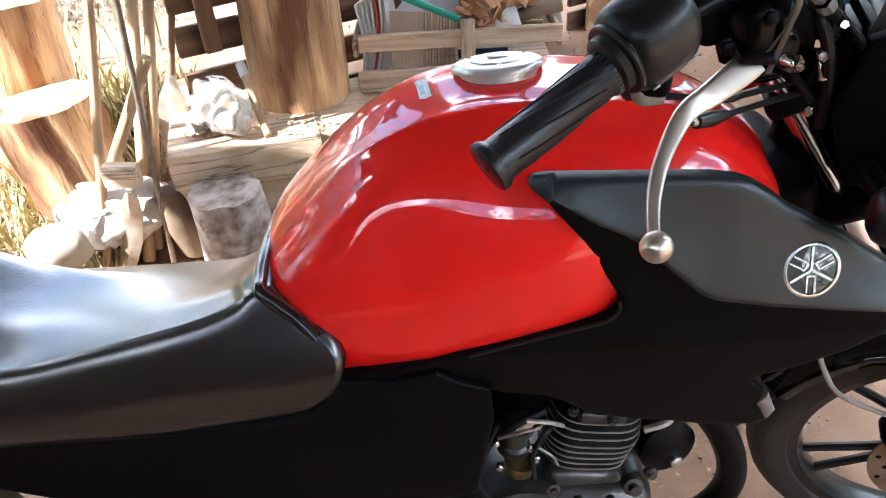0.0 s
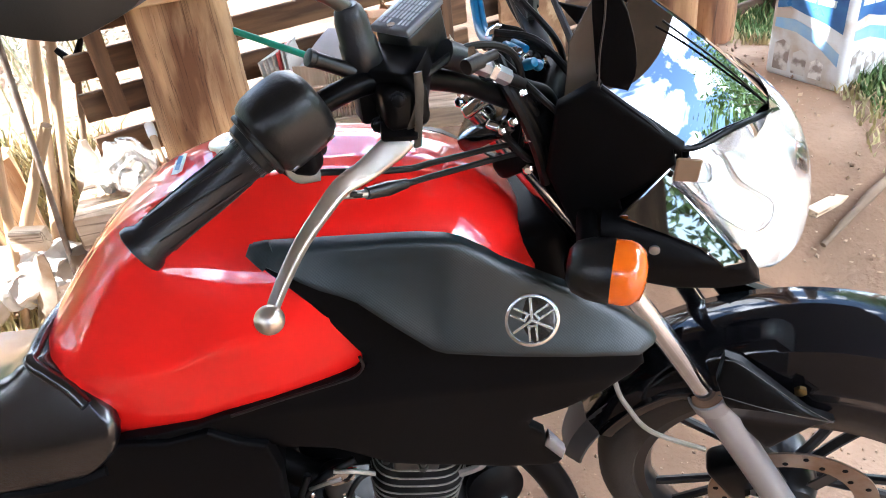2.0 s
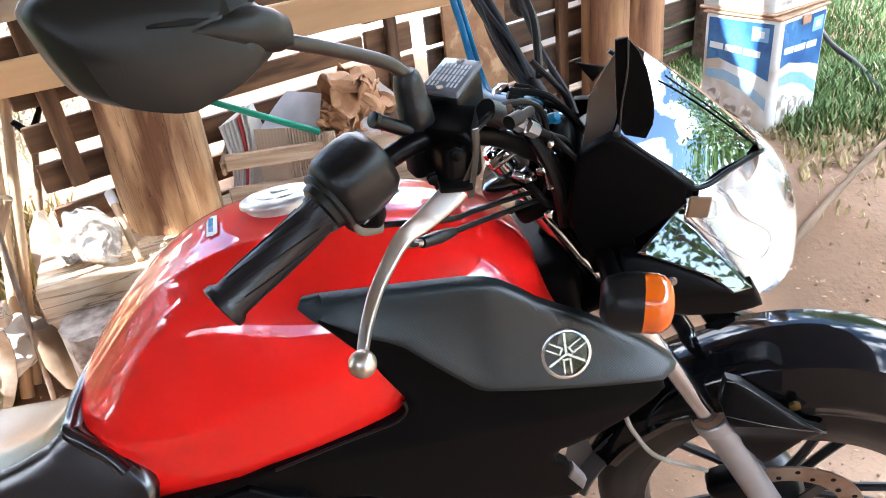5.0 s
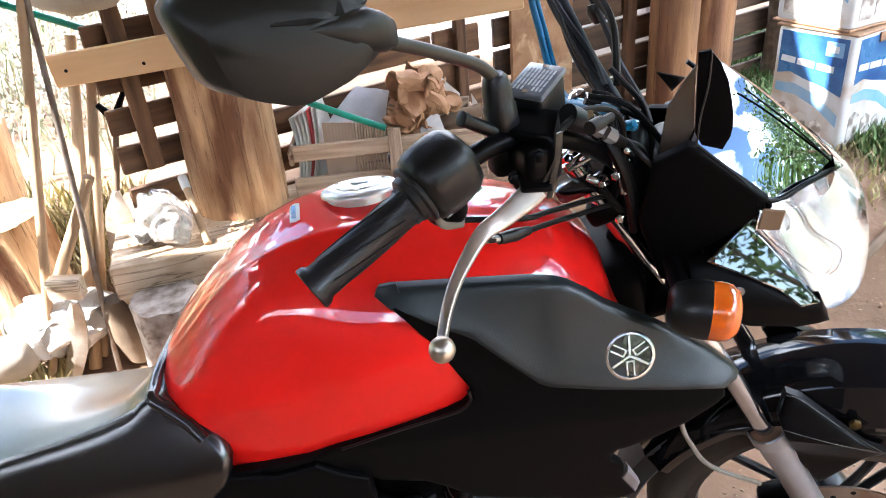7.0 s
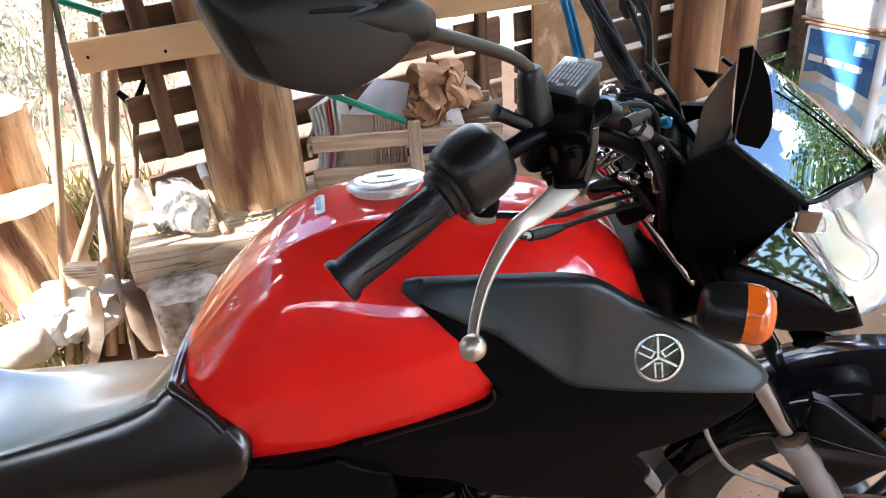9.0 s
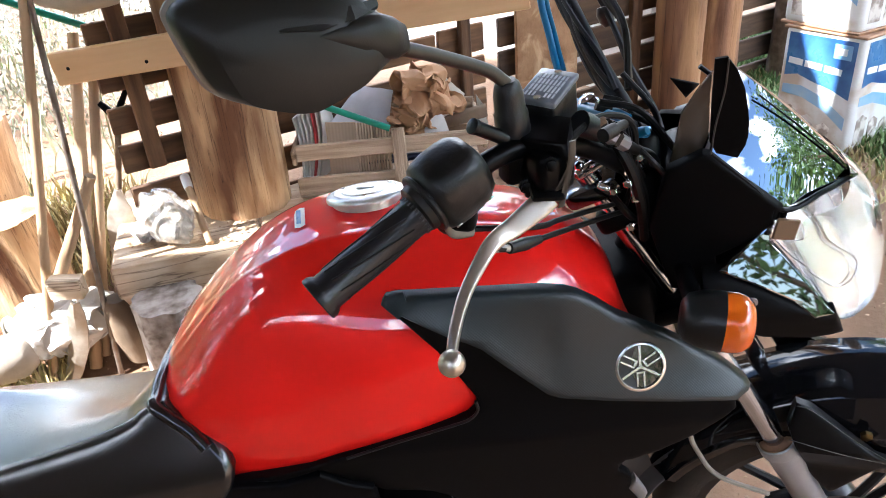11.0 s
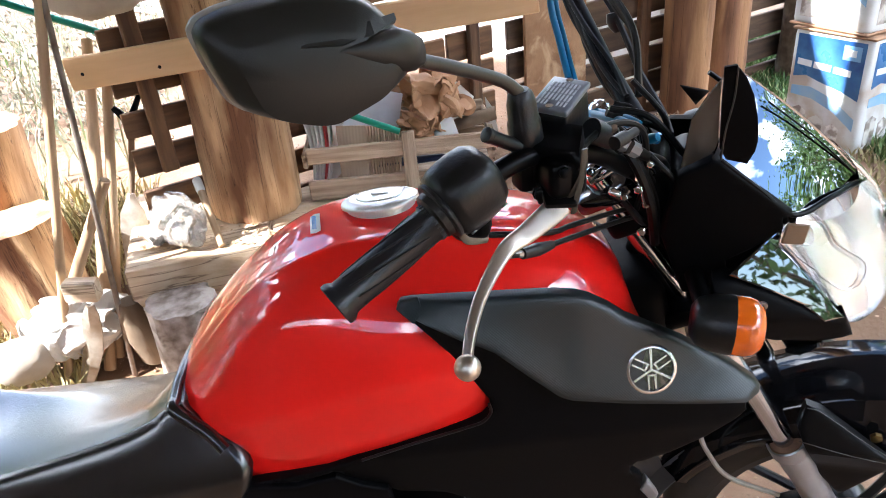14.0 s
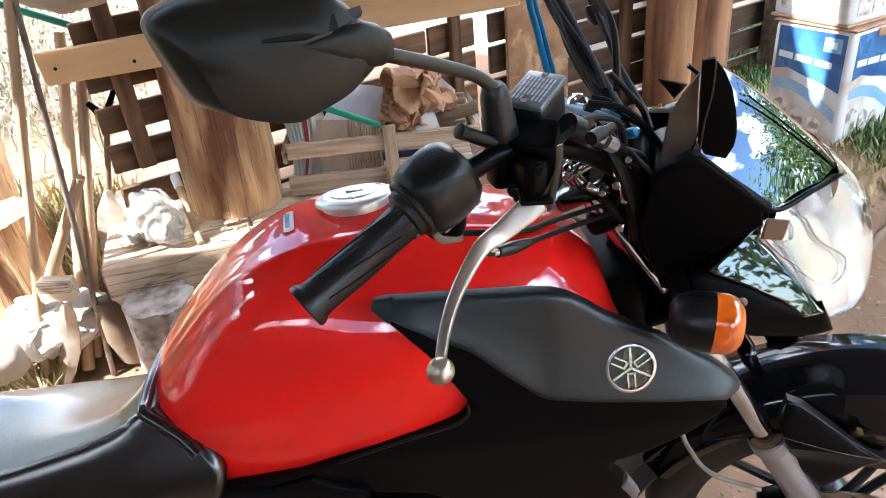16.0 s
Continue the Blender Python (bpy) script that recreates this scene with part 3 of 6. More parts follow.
sticker = part("sticker", loft(bmesh.new(), rows_s, closed=False), M["white"], tank, "small white sticker with blue print")
rows_s = [[(x + 0.0045 * (1 if j else -1), y, z + 0.0006) for j, (x, y, z) in ((0, r[1]), (1, r[1]))] for r in rows_s[1:6]]
part("sticker_print", loft(bmesh.new(), rows_s, closed=False), M["print_blue"], sticker)

# seat
# rows of x, height and half width of the near crease, height and place of the far edge
SEAT = [(-1.05, 0.775, 0.160, 0.760, 0.090), (-0.90, 0.730, 0.168, 0.725, 0.090), (-0.75, 0.688, 0.172, 0.690, 0.085), (-0.62, 0.679, 0.170, 0.663, 0.058), (-0.50, 0.699, 0.167, 0.660, 0.042),
        (-0.40, 0.724, 0.162, 0.662, 0.045), (-0.345, 0.741, 0.156, 0.675, 0.050), (-0.325, 0.750, 0.152, 0.698, 0.040), (-0.305, 0.757, 0.149, 0.735, 0.040), (-0.292, 0.760, 0.147, 0.745, 0.040)]


def mirror_y(co):
    """The far side; the machine leans away, so it sits lower."""
    return Vector((co.x, -co.y, co.z - 0.035))


def horn_x(z):
    """How far the seat's side reaches forward along the tank's foot."""
    return float(np.interp(z, [0.575, 0.600, 0.618, 0.632, 0.650, 0.680, 0.700, 0.722, 0.745, 0.760], [0.0, 0.020, 0.046, 0.062, 0.074, 0.080, 0.072, 0.052, 0.025, 0.0]))


rings = []
for x, zt, w, zf, yf in spline(SEAT, 52):
    zb = 0.575 + 0.02 * max(0, (x + 0.42) / 0.13)
    half = [(-0.194, zb), (-0.201, zb + 0.02), (-0.198, zb + 0.5 * (zt - zb)), (-w * 1.11, zt - 0.028), (-w * 1.045, zt - 0.010), (-w * 0.985, zt - 0.0025), (-w * 0.90, zt - 0.0035), (-w * 0.5, 0.62 * zt + 0.38 * zf + 0.004),
            (-0.01, 0.25 * zt + 0.75 * zf + 0.003), (yf - 0.012, zf + 0.002), (yf + 0.006, zf - 0.008), (yf + 0.014, zf - 0.04), (0.5 * yf + 0.08, 0.4 * zf + 0.6 * zb), (0.16, zb + 0.01), (0.14, zb - 0.005), (0, zb - 0.01)]
    t = max(0, min(1, (x + 0.50) / 0.208))
    t = t * t * (3 - 2 * t)
    rings.append([(x + t * horn_x(z) * max(0, min(1, (-y - 0.11) / 0.06)), y, z) for y, z in spline(half + half[:1], 96)[:-1]])
lip = [Vector((x - 0.004, y, z - 0.001)) for x, y, z in rings[-1] if y < 0.03 and z > 0.705]
for k, fwd in ((0.985, 0.006), (0.955, 0.010), (0.90, 0.011)):
    rings.append([(x + fwd, y * k, 0.68 + (z - 0.68) * k) for x, y, z in rings[52]])
seat = part("seat", loft(bmesh.new(), rings), M["vinyl"], bike, "black grained vinyl seat", smooth=80)
part("seat_lip", tube(lip[::2], 0.0085, 10, 40), M["vinyl"], seat, "rounded welt along the tank")
part("seat_trim", tube([(-0.95, -0.155, 0.600), (-0.62, -0.187, 0.590), (-0.42, -0.196, 0.590), (-0.30, -0.200, 0.594), (-0.235, -0.198, 0.610)], 0.007, 8, 30, flat=0.6), M["plastic"], seat)

# shroud, side covers
SHROUD = [(0.0089, 0.8932), (0.0140, 0.8979), (0.0269, 0.8989), (0.0903, 0.8960), (0.1542, 0.8930), (0.1927, 0.8907), (0.2184, 0.8864), (0.2347, 0.8797), (0.2577, 0.8646), (0.2778, 0.8484), (0.3470, 0.8081), (0.4121, 0.7647), (0.4438, 0.7385), (0.4467, 0.7328), (0.4406, 0.7286), (0.4220, 0.7238), (0.3826, 0.7291), (0.3475, 0.7336), (0.2651, 0.7456), (0.2043, 0.7570), (0.1898, 0.7631), (0.1494, 0.7995), (0.1156, 0.8310), (0.1001, 0.8406), (0.0783, 0.8519), (0.0484, 0.8711), (0.0190, 0.8891)]
COVER = [(-0.205, 0.648), (-0.18, 0.651), (-0.106, 0.665), (-0.068, 0.680), (0.005, 0.7005), (0.077, 0.7185), (0.097, 0.725), (0.108, 0.736), (0.108, 0.752), (0.065, 0.828), (0.020, 0.886), (0.048, 0.872), (0.078, 0.854), (0.116, 0.833), (0.150, 0.801), (0.191, 0.762), (0.267, 0.743), (0.35, 0.730), (0.430, 0.720),
         (0.436, 0.692), (0.391, 0.642), (0.348, 0.610), (0.305, 0.590), (0.300, 0.572), (0.322, 0.545), (0.325, 0.512), (0.350, 0.464), (0.344, 0.448), (0.261, 0.459), (0.214, 0.475), (0.161, 0.489), (0.108, 0.506), (0.060, 0.552), (0.040, 0.568), (-0.022, 0.586), (-0.07, 0.63), (-0.098, 0.655), (-0.15, 0.640)]
BODY = [(-0.70, 0.60), (-0.36, 0.610), (-0.205, 0.648), (-0.15, 0.640), (-0.098, 0.652), (-0.07, 0.628), (-0.034, 0.612), (-0.03, 0.55), (-0.042, 0.46), (-0.055, 0.36), (-0.30, 0.33), (-0.62, 0.42), (-0.80, 0.52)]


def shroud_y(x, z):
    foot = 0.757 - 0.16 * max(0, x - 0.2) + 0.9 * max(0, 0.193 - x) * 0.8
    top = 0.90 - 0.64 * max(0, x - 0.22)
    v = max(0, min(1, (top - z) / max(0.02, top - foot)))
    return -0.187 - 0.012 * min(1, max(0, x / 0.4)) - 0.034 * v ** 1.5


def cover_y(x, z):
    return -0.199 - 0.006 * min(1, max(0, x / 0.4)) + 0.30 * max(0, 0.68 - z)


for w in (None, mirror_y):
    sh = part("shroud", panel(SHROUD, shroud_y, 0.012, round_r=0.009, round_d=0.008), M["grey"], bike, "dark grey grained plastic shroud", warp=w)
    part("tip_cap", panel([(0.008, 0.8945), (0.013, 0.9035), (0.034, 0.9045), (0.038, 0.889), (0.026, 0.8835)], lambda x, z: shroud_y(x, z) - 0.0012, 0.004), M["grey"], sh, warp=w)
    BC, BN = Vector((0.3030, -0.2118, 0.7833)), Vector((0, -1, 0.36)).normalized()
    BU = (Vector((0, 0, 1)) - BN * BN.z).normalized()
    BX = BU.cross(BN)
    badge = part("badge_ring", lathe([(0.0310, -0.004), (0.0310, 0.002), (0.0295, 0.0032), (0.0272, 0.0032), (0.0262, 0.002), (0.0262, -0.004)], BC, BN, 48), M["badge"], sh, "silver ring badge", warp=w)
    part("badge_disc", lathe([(0.0, -0.004), (0.0265, -0.004), (0.0265, 0.001), (0.0, 0.001)], BC, BN, 48), M["gloss"], badge, warp=w)
    for k in range(3):                           # three thin two-pronged bars crossing in the middle
        a = math.pi / 2 + 2 * k * math.pi / 3
        d, e = BX * math.cos(a) + BU * math.sin(a), BU * math.cos(a) - BX * math.sin(a)
        frame_b = Matrix((d, e, BN)).transposed().to_4x4()
        bars = rbox((0.0265, 0.0036, 0.0016), Matrix.Translation(BC + d * 0.0125 + BN * 0.0016) @ frame_b, 0.0005, 1)
        for o in (-0.0042, 0.0042):
            rbox((0.0190, 0.0028, 0.0016), Matrix.Translation(BC - d * 0.0155 + e * o + BN * 0.0016) @ frame_b, 0.0005, 1, bm=bars)
        rbox((0.0030, 0.0112, 0.0016), Matrix.Translation(BC - d * 0.0070 + BN * 0.0016) @ frame_b, 0.0005, 1, bm=bars)
        part("badge_bar", bars, M["badge"], badge, warp=w)
    part("lower_shroud", panel(COVER, cover_y, 0.014, round_r=0.005, round_d=0.004), M["plastic"], bike, warp=w)
    part("cover_edge", tube([(-0.060, -0.2005, 0.6805), (0.005, -0.2020, 0.6990), (0.077, -0.2030, 0.7170), (0.0975, -0.2035, 0.7245), (0.1075, -0.2035, 0.7370), (0.106, -0.2035, 0.752)], 0.0020, 8, 30), M["hardware"], bike, warp=w)
    part("side_cover", panel(BODY, lambda x, z: -0.197 + 0.14 * max(0, 0.66 - z), 0.02), M["plastic"], bike, warp=w if w is None else (lambda co: Vector((co.x, -co.y, co.z - 0.10))))
    part("scoop_lip", panel([(0.327, 0.545), (0.321, 0.514), (0.349, 0.464), (0.352, 0.494)], lambda x, z: cover_y(x, z) - 0.003, 0.010), M["legs"], bike, warp=w)

# engine
engine = part("engine", rbox((0.34, 0.24, 0.15), pose(0.06, 0, 0.205, 0, 0, 0), 0.04, 4), M["engine"], bike, "grey aluminium engine case")
ENG = pose(0.133, 0, 0.37, 0, 8, 0)
# dark cylinder and fin faces, bright edges: shade between fins put into the colours
part("cylinder", rbox((0.10, 0.11, 0.18), ENG, 0.02, 3), M["satin"], engine)
for k in range(8):
    hx, hy = 0.078 - 0.002 * abs(k - 4), 0.094 - 0.002 * abs(k - 4)
    prof = [(math.copysign(abs(math.cos(a)) ** 0.55, math.cos(a)) * hx, math.copysign(abs(math.sin(a)) ** 0.55, math.sin(a)) * hy) for a in np.linspace(0, 2 * math.pi, 36, endpoint=False)]
    fin = loft(bmesh.new(), [[ENG @ Vector((x * s, y * s, -0.062 + 0.0150 * k + h)) for x, y in prof] for s, h in ((0.975, 0), (1.0, 0.001), (1.0, 0.0025), (0.975, 0.0035))])
    edge = loft(bmesh.new(), [[ENG @ Vector((x * s, y * s, -0.062 + 0.0150 * k + h)) for x, y in prof] for s, h in ((0.99, 0.0004), (1.008, 0.0006), (1.008, 0.0029), (0.99, 0.0031))], caps=False)
    part("fin_edge", edge, M["fin"], part("cooling_fin", fin, M["dark_metal"], engine))
part("cylinder_base", rbox((0.12, 0.18, 0.05), ENG @ pose(0, 0, -0.095), 0.014, 3), M["engine"], engine)
part("cylinder_head", rbox((0.12, 0.13, 0.05), ENG @ pose(0, 0, 0.085), 0.012, 3), M["dark_metal"], engine)
part("rocker_cover", rbox((0.07, 0.016, 0.022), ENG @ pose(-0.005, -0.088, 0.064), 0.006, 3), M["engine"], engine)
# black block added to darken the open gap above the engine case
part("engine_gap_fill", rbox((0.16, 0.12, 0.15), pose(0.03, 0.02, 0.45), 0.02, 3), M["plastic"], bike)
for x, y in ((-0.05, -0.085), (0.005, -0.10), (0.055, -0.085)):
    part("head_bolt", lathe([(0, 0), (0.008, 0), (0.008, 0.010), (0.005, 0.010), (0.005, 0.018), (0, 0.019)], ENG @ Vector((x, y, 0.066)), ENG.to_3x3() @ Vector((0, -0.3, 1)), 6), M["engine"], engine)
part("oil_line", tube([(0.20, -0.09, 0.40), (0.235, -0.088, 0.412), (0.245, -0.08, 0.43)], 0.006, 8, 10), M["fin"], engine)
carb = part("carburettor", lathe([(0, 0), (0.020, 0), (0.025, 0.008), (0.025, 0.020), (0.020, 0.024), (0.020, 0.050), (0.027, 0.054), (0.027, 0.064), (0.018, 0.072), (0, 0.073)], (0.006, -0.075, 0.355), (0.1, 0, 1), 24), M["engine"], bike, "grey cast carburettor body")
part("float_bowl", lathe([(0, 0), (0.015, 0.001), (0.022, 0.008), (0.024, 0.030), (0, 0.030)], (0.012, -0.10, 0.335), (0.1, 0, 1), 24), M["brass"], carb, "brass-tinted float bowl")
for dx, dy, dz in ((-0.025, -0.02, 0.0), (0.02, -0.03, 0.05), (-0.03, -0.02, 0.055), (0.028, -0.025, 0.02)):
    part("carburettor_screw", lathe([(0, 0), (0.006, 0), (0.006, 0.006), (0.004, 0.008), (0, 0.008)], (0.008 + dx, -0.085 + dy, 0.36 + dz), (0.2 * dx / 0.03, -1, 0.1), 8), M["chrome"], carb)
part("throttle_bracket", panel([(0.0, 0.44), (0.03, 0.455), (0.05, 0.45), (0.045, 0.43), (0.02, 0.42), (0.0, 0.42)], lambda x, z: -0.105, 0.003), M["chrome"], carb)
for k, (p, q) in enumerate((((0.02, -0.118, 0.47), (0.075, -0.105, 0.44)), ((-0.02, -0.12, 0.44), (0.03, -0.125, 0.46)), ((0.04, -0.11, 0.40), (0.07, -0.112, 0.36)))):
    part("link_rod", tube([p, Vector(p).lerp(Vector(q), 0.5) + Vector((0.004, -0.004, 0.006)), q], 0.0035 - 0.0006 * k, 8, 8), M["fin"], bike)
for x, y, z, r in ((0.060, -0.122, 0.325, 0.011), (0.185, -0.104, 0.300, 0.016), (0.215, -0.098, 0.315, 0.010), (0.100, -0.124, 0.290, 0.009), (0.150, -0.124, 0.285, 0.009)):
    part("case_bolt", lathe([(0, 0), (r, 0), (r, r), (r * 0.6, r * 1.1), (r * 0.6, r * 1.7), (0, r * 1.7)], (x, y, z), (0.1, -1, 0.25), 10), M["engine"], engine)
part("clutch_cover", lathe([(0, 0), (0.086, 0), (0.088, 0.010), (0.080, 0.020), (0.060, 0.026), (0.030, 0.026), (0.026, 0.030), (0, 0.030)], (0.020, -0.115, 0.215), (0, -1, 0), 48), M["fin"], engine, "pale round clutch cover")
part("intake_hose", tube([(0.0, -0.05, 0.39), (-0.04, -0.06, 0.41), (-0.09, -0.05, 0.45)], 0.024), M["plastic"], bike)
part("hose", tube([(0.05, -0.10, 0.47), (0.0, -0.115, 0.455), (-0.035, -0.11, 0.41), (-0.05, -0.10, 0.33)], 0.006), M["cable"], bike)
part("hose", tube([(0.07, -0.09, 0.43), (0.05, -0.115, 0.44), (0.03, -0.12, 0.40), (0.035, -0.11, 0.33)], 0.0045), M["cable"], bike)
part("hose", tube([(-0.02, -0.11, 0.46), (-0.045, -0.12, 0.40), (-0.05, -0.12, 0.34), (-0.03, -0.12, 0.29)], 0.0055), M["cable"], bike)
# black block added to darken the open space under the seat
part("seat_gap_fill", rbox((0.18, 0.20, 0.30), pose(-0.15, 0, 0.44), 0.03, 3), M["plastic"], bike)
horn = part("horn", lathe([(0, 0), (0.046, 0), (0.048, 0.006), (0.048, 0.018), (0.036, 0.024), (0.012, 0.030), (0, 0.030)], (0.250, -0.045, 0.318), (0.25, -1, 0.1), 32), M["satin"], bike, "round black horn")
part("horn_bolt", lathe([(0, 0), (0.011, 0), (0.011, 0.014), (0.007, 0.016), (0, 0.016)], (0.262, -0.066, 0.302), (0.25, -1, 0.1), 6), M["fin"], horn)
part("exhaust_pipe", tube([(0.17, -0.03, 0.45), (0.24, -0.04, 0.445), (0.31, -0.05, 0.385), (0.36, -0.055, 0.29), (0.37, -0.055, 0.20), (0.32, -0.06, 0.13), (0.20, -0.09, 0.115), (-0.2, -0.14, 0.15)], 0.024, 16, 48), M["satin"], bike, "black curved exhaust pipe")
frame_ob = part("frame", tube([(0.36, 0, 0.84), (0.30, 0.0, 0.62), (0.25, 0.0, 0.42), (0.22, 0.0, 0.26)], 0.022, 14), M["satin"], bike)
part("engine_mount", panel([(0.19, 0.50), (0.26, 0.50), (0.28, 0.40), (0.25, 0.33), (0.21, 0.36)], lambda x, z: -0.03, 0.01), M["satin"], bike)
for x, z in ((0.245, 0.44), (0.245, 0.375)):
    part("mount_bolt", lathe([(0, 0), (0.010, 0), (0.010, 0.012), (0.006, 0.012), (0.006, 0.018), (0, 0.018)], (x, -0.03, z), (0, -1, 0), 6), M["chrome"], frame_ob)

# black block added to close the view through under the tank's front
part("tank_gap_fill", rbox((0.13, 0.20, 0.26), pose(0.325, 0, 0.695, 0, -12, 0), 0.03, 3), M["plastic"], bike)

# fork and front wheel, built straight and then steered
FWD = Vector((math.cos(radians(RAKE)), 0, math.sin(radians(RAKE))))


FORK = 29.0


def along_fork(h, y=0.0, ahead=0.0):
    """A point at height h on the line of a fork leg."""
    return Vector((0.592 + (0.53 - h) * math.tan(radians(FORK)) + ahead, y, h))


LEG = Vector((-math.sin(radians(FORK)), 0, math.cos(radians(FORK))))
AXLE = Vector((0.768, 0, 0.225))
fork = part("front_fork", rbox((0.09, 0.23, 0.03), Matrix.Translation(along_fork(0.79, 0, -0.02)) @ pose(0, 0, 0, 0, -FORK, 0), 0.01), M["satin"], bike, warp=steer)
part("top_clamp", rbox((0.075, 0.21, 0.026), Matrix.Translation(along_fork(0.965, 0, -0.045)) @ pose(0, 0, 0, 0, -FORK, 0), 0.01), M["gloss"], fork, warp=steer)
part("steering_head", lathe([(0.03, 0), (0.03, 0.17)], along_fork(0.80, 0, -0.045), LEG, 20), M["satin"], bike)
for sgn in (-1, 1):
    y = 0.080 * sgn
    part("fork_tube", tube([along_fork(0.48, y), along_fork(0.70, y, -0.012), along_fork(0.995, y, -0.045)], 0.0155, 20, 8), M["tube"], fork, "chrome fork tube", warp=steer)
    ear = part("clamp_ear", rbox((0.052, 0.046, 0.030), Matrix.Translation(along_fork(0.925, y, -0.037)) @ pose(0, 0, 0, 0, -FORK, 0), 0.010, 3), M["satin"], fork, warp=steer)
    part("ear_bolt", lathe([(0, 0), (0.0065, 0), (0.0065, 0.007), (0.004, 0.009), (0, 0.009)], along_fork(0.925, y * 1.28, -0.020), (0.1, sgn, 0.2), 6), M["chrome"], ear, warp=steer)
    part("fork_leg", lathe([(0.0, 0), (0.022, 0), (0.024, 0.02), (0.024, 0.28), (0.026, 0.30), (0.026, 0.336), (0.0, 0.338)], along_fork(0.205, y), LEG, 28), M["legs"], fork, "grey aluminium fork leg", warp=steer)
    part("seal_collar", lathe([(0.0, 0), (0.0265, 0), (0.0300, 0.005), (0.0300, 0.026), (0.0275, 0.028), (0.0265, 0.020), (0.0, 0.020)], along_fork(0.205, y) + LEG * 0.332, LEG, 32), M["legs"], fork, warp=steer)
    part("dust_seal", lathe([(0.0, 0), (0.0262, 0), (0.0240, 0.005), (0.0175, 0.008), (0.0, 0.008)], along_fork(0.205, y) + LEG * 0.353, LEG, 28), M["rust"], fork, "rusty brown dust seal", warp=steer)
    part("fork_cap", lathe([(0, 0), (0.014, 0), (0.014, 0.008), (0.008, 0.012), (0, 0.012)], along_fork(0.997, y, -0.045), LEG, 6), M["chrome"], fork, warp=steer)

wheel = part("front_wheel", lathe([(0.255, -0.026), (0.260, -0.038), (0.282, -0.046), (0.305, -0.041), (0.320, -0.024), (0.325, 0.0), (0.320, 0.024), (0.305, 0.041), (0.282, 0.046), (0.260, 0.038), (0.255, 0.026), (0.255, -0.026)], AXLE, (0, 1, 0), 72), M["tyre"], bike, "dusty black tyre", warp=steer)
part("rim", lathe([(0.234, -0.014), (0.240, -0.029), (0.258, -0.032), (0.262, -0.026), (0.252, 0.0), (0.262, 0.026), (0.258, 0.032), (0.240, 0.029), (0.234, 0.014), (0.229, 0.0), (0.234, -0.014)], AXLE, (0, 1, 0), 64), M["rim"], wheel, "black alloy rim", warp=steer)
for k in range(5):
    a = 2 * math.pi * k / 5 + 1.19
    d = Vector((math.cos(a), 0, math.sin(a)))
    for o in (-0.016, 0.016):
        s = Vector((-math.sin(a), 0, math.cos(a))) * o
        part("spoke", tube([AXLE + d * 0.03 + s * 0.6, AXLE + d * 0.12 + s, AXLE + d * 0.235 + s * 2.2], 0.0085, 8, 6), M["rim"], wheel, warp=steer)
part("hub", lathe([(0, -0.06), (0.035, -0.06), (0.045, -0.03), (0.045, 0.03), (0.035, 0.06), (0, 0.06)], AXLE, (0, 1, 0), 32), M["rim"], wheel, warp=steer)
disc = part("brake_disc", lathe([(0.095, -0.002), (0.132, -0.002), (0.132, 0.002), (0.095, 0.002), (0.095, -0.002)], AXLE + Vector((0, -0.052, 0)), (0, 1, 0), 64), M["disc"], wheel, "rust-tinted steel brake disc", warp=steer)
for k in range(6):
    a = 2 * math.pi * k / 6
    part("disc_arm", rbox((0.05, 0.004, 0.022), Matrix.Translation(AXLE + Vector((0, -0.052, 0))) @ pose(0, 0, 0, 0, math.degrees(a), 0) @ pose(0.072, 0, 0), 0.001, 1), M["rim"], disc, warp=steer)
for k in range(24):
    a = 2 * math.pi * k / 24
    rr = 0.105 if k % 2 else 0.120
    part("disc_hole", lathe([(0, 0), (0.0045, 0), (0.0045, 0.0006), (0, 0.0006)], AXLE + Vector((rr * math.cos(a), -0.0545, rr * math.sin(a))), (0, -1, 0), 10), M["plastic"], disc, warp=steer)
part("axle", lathe([(0, -0.11), (0.012, -0.11), (0.012, 0.11), (0, 0.11)], AXLE, (0, 1, 0), 12), M["chrome"], wheel, warp=steer)
caliper = part("brake_caliper", rbox((0.07, 0.055, 0.10), Matrix.Translation(AXLE + Vector((-0.095, -0.06, 0.07))) @ pose(0, 0, 0, 0, -35, 0), 0.015, 3), M["satin"], bike, warp=steer)
part("caliper_bolt", lathe([(0, 0), (0.010, 0), (0.010, 0.012), (0, 0.013)], AXLE + Vector((-0.075, -0.088, 0.06)), (0, -1, 0), 6), M["chrome"], caliper, warp=steer)

# fender: a curved shell over the tyre
rings = []
for a in np.linspace(radians(18), radians(154), 44):
    r = 0.388 - 0.012 * abs(a - radians(95)) / radians(80)
    w = 0.076 * (1 - 0.35 * max(0, (radians(60) - a) / radians(40)) ** 2)
    c, s = math.cos(a), math.sin(a)
    deep = 0.036 + 0.104 * max(0, min(1, (radians(128) - a) / radians(30)))
    side = [(1.0, -0.4 * deep - 0.004), (1.01, -0.5 * deep - 0.003), (1.08, -0.53 * deep - 0.004), (1.10, -0.58 * deep - 0.005), (1.06, -0.8 * deep - 0.003), (1.05, -deep - 0.006)]
    prof = [(-w * k, h) for k, h in side[::-1]] + [(-w * 0.82, 0.002), (-w * 0.4, 0.014), (0, 0.018), (w * 0.4, 0.014), (w * 0.82, 0.002)] + [(w * k, h) for k, h in side]
    prof = prof + [(y * 0.93, h - 0.006) for y, h in prof[::-1]]
    rings.append([(AXLE.x + (r + h) * c, y, AXLE.z + (r + h) * s) for y, h in prof])
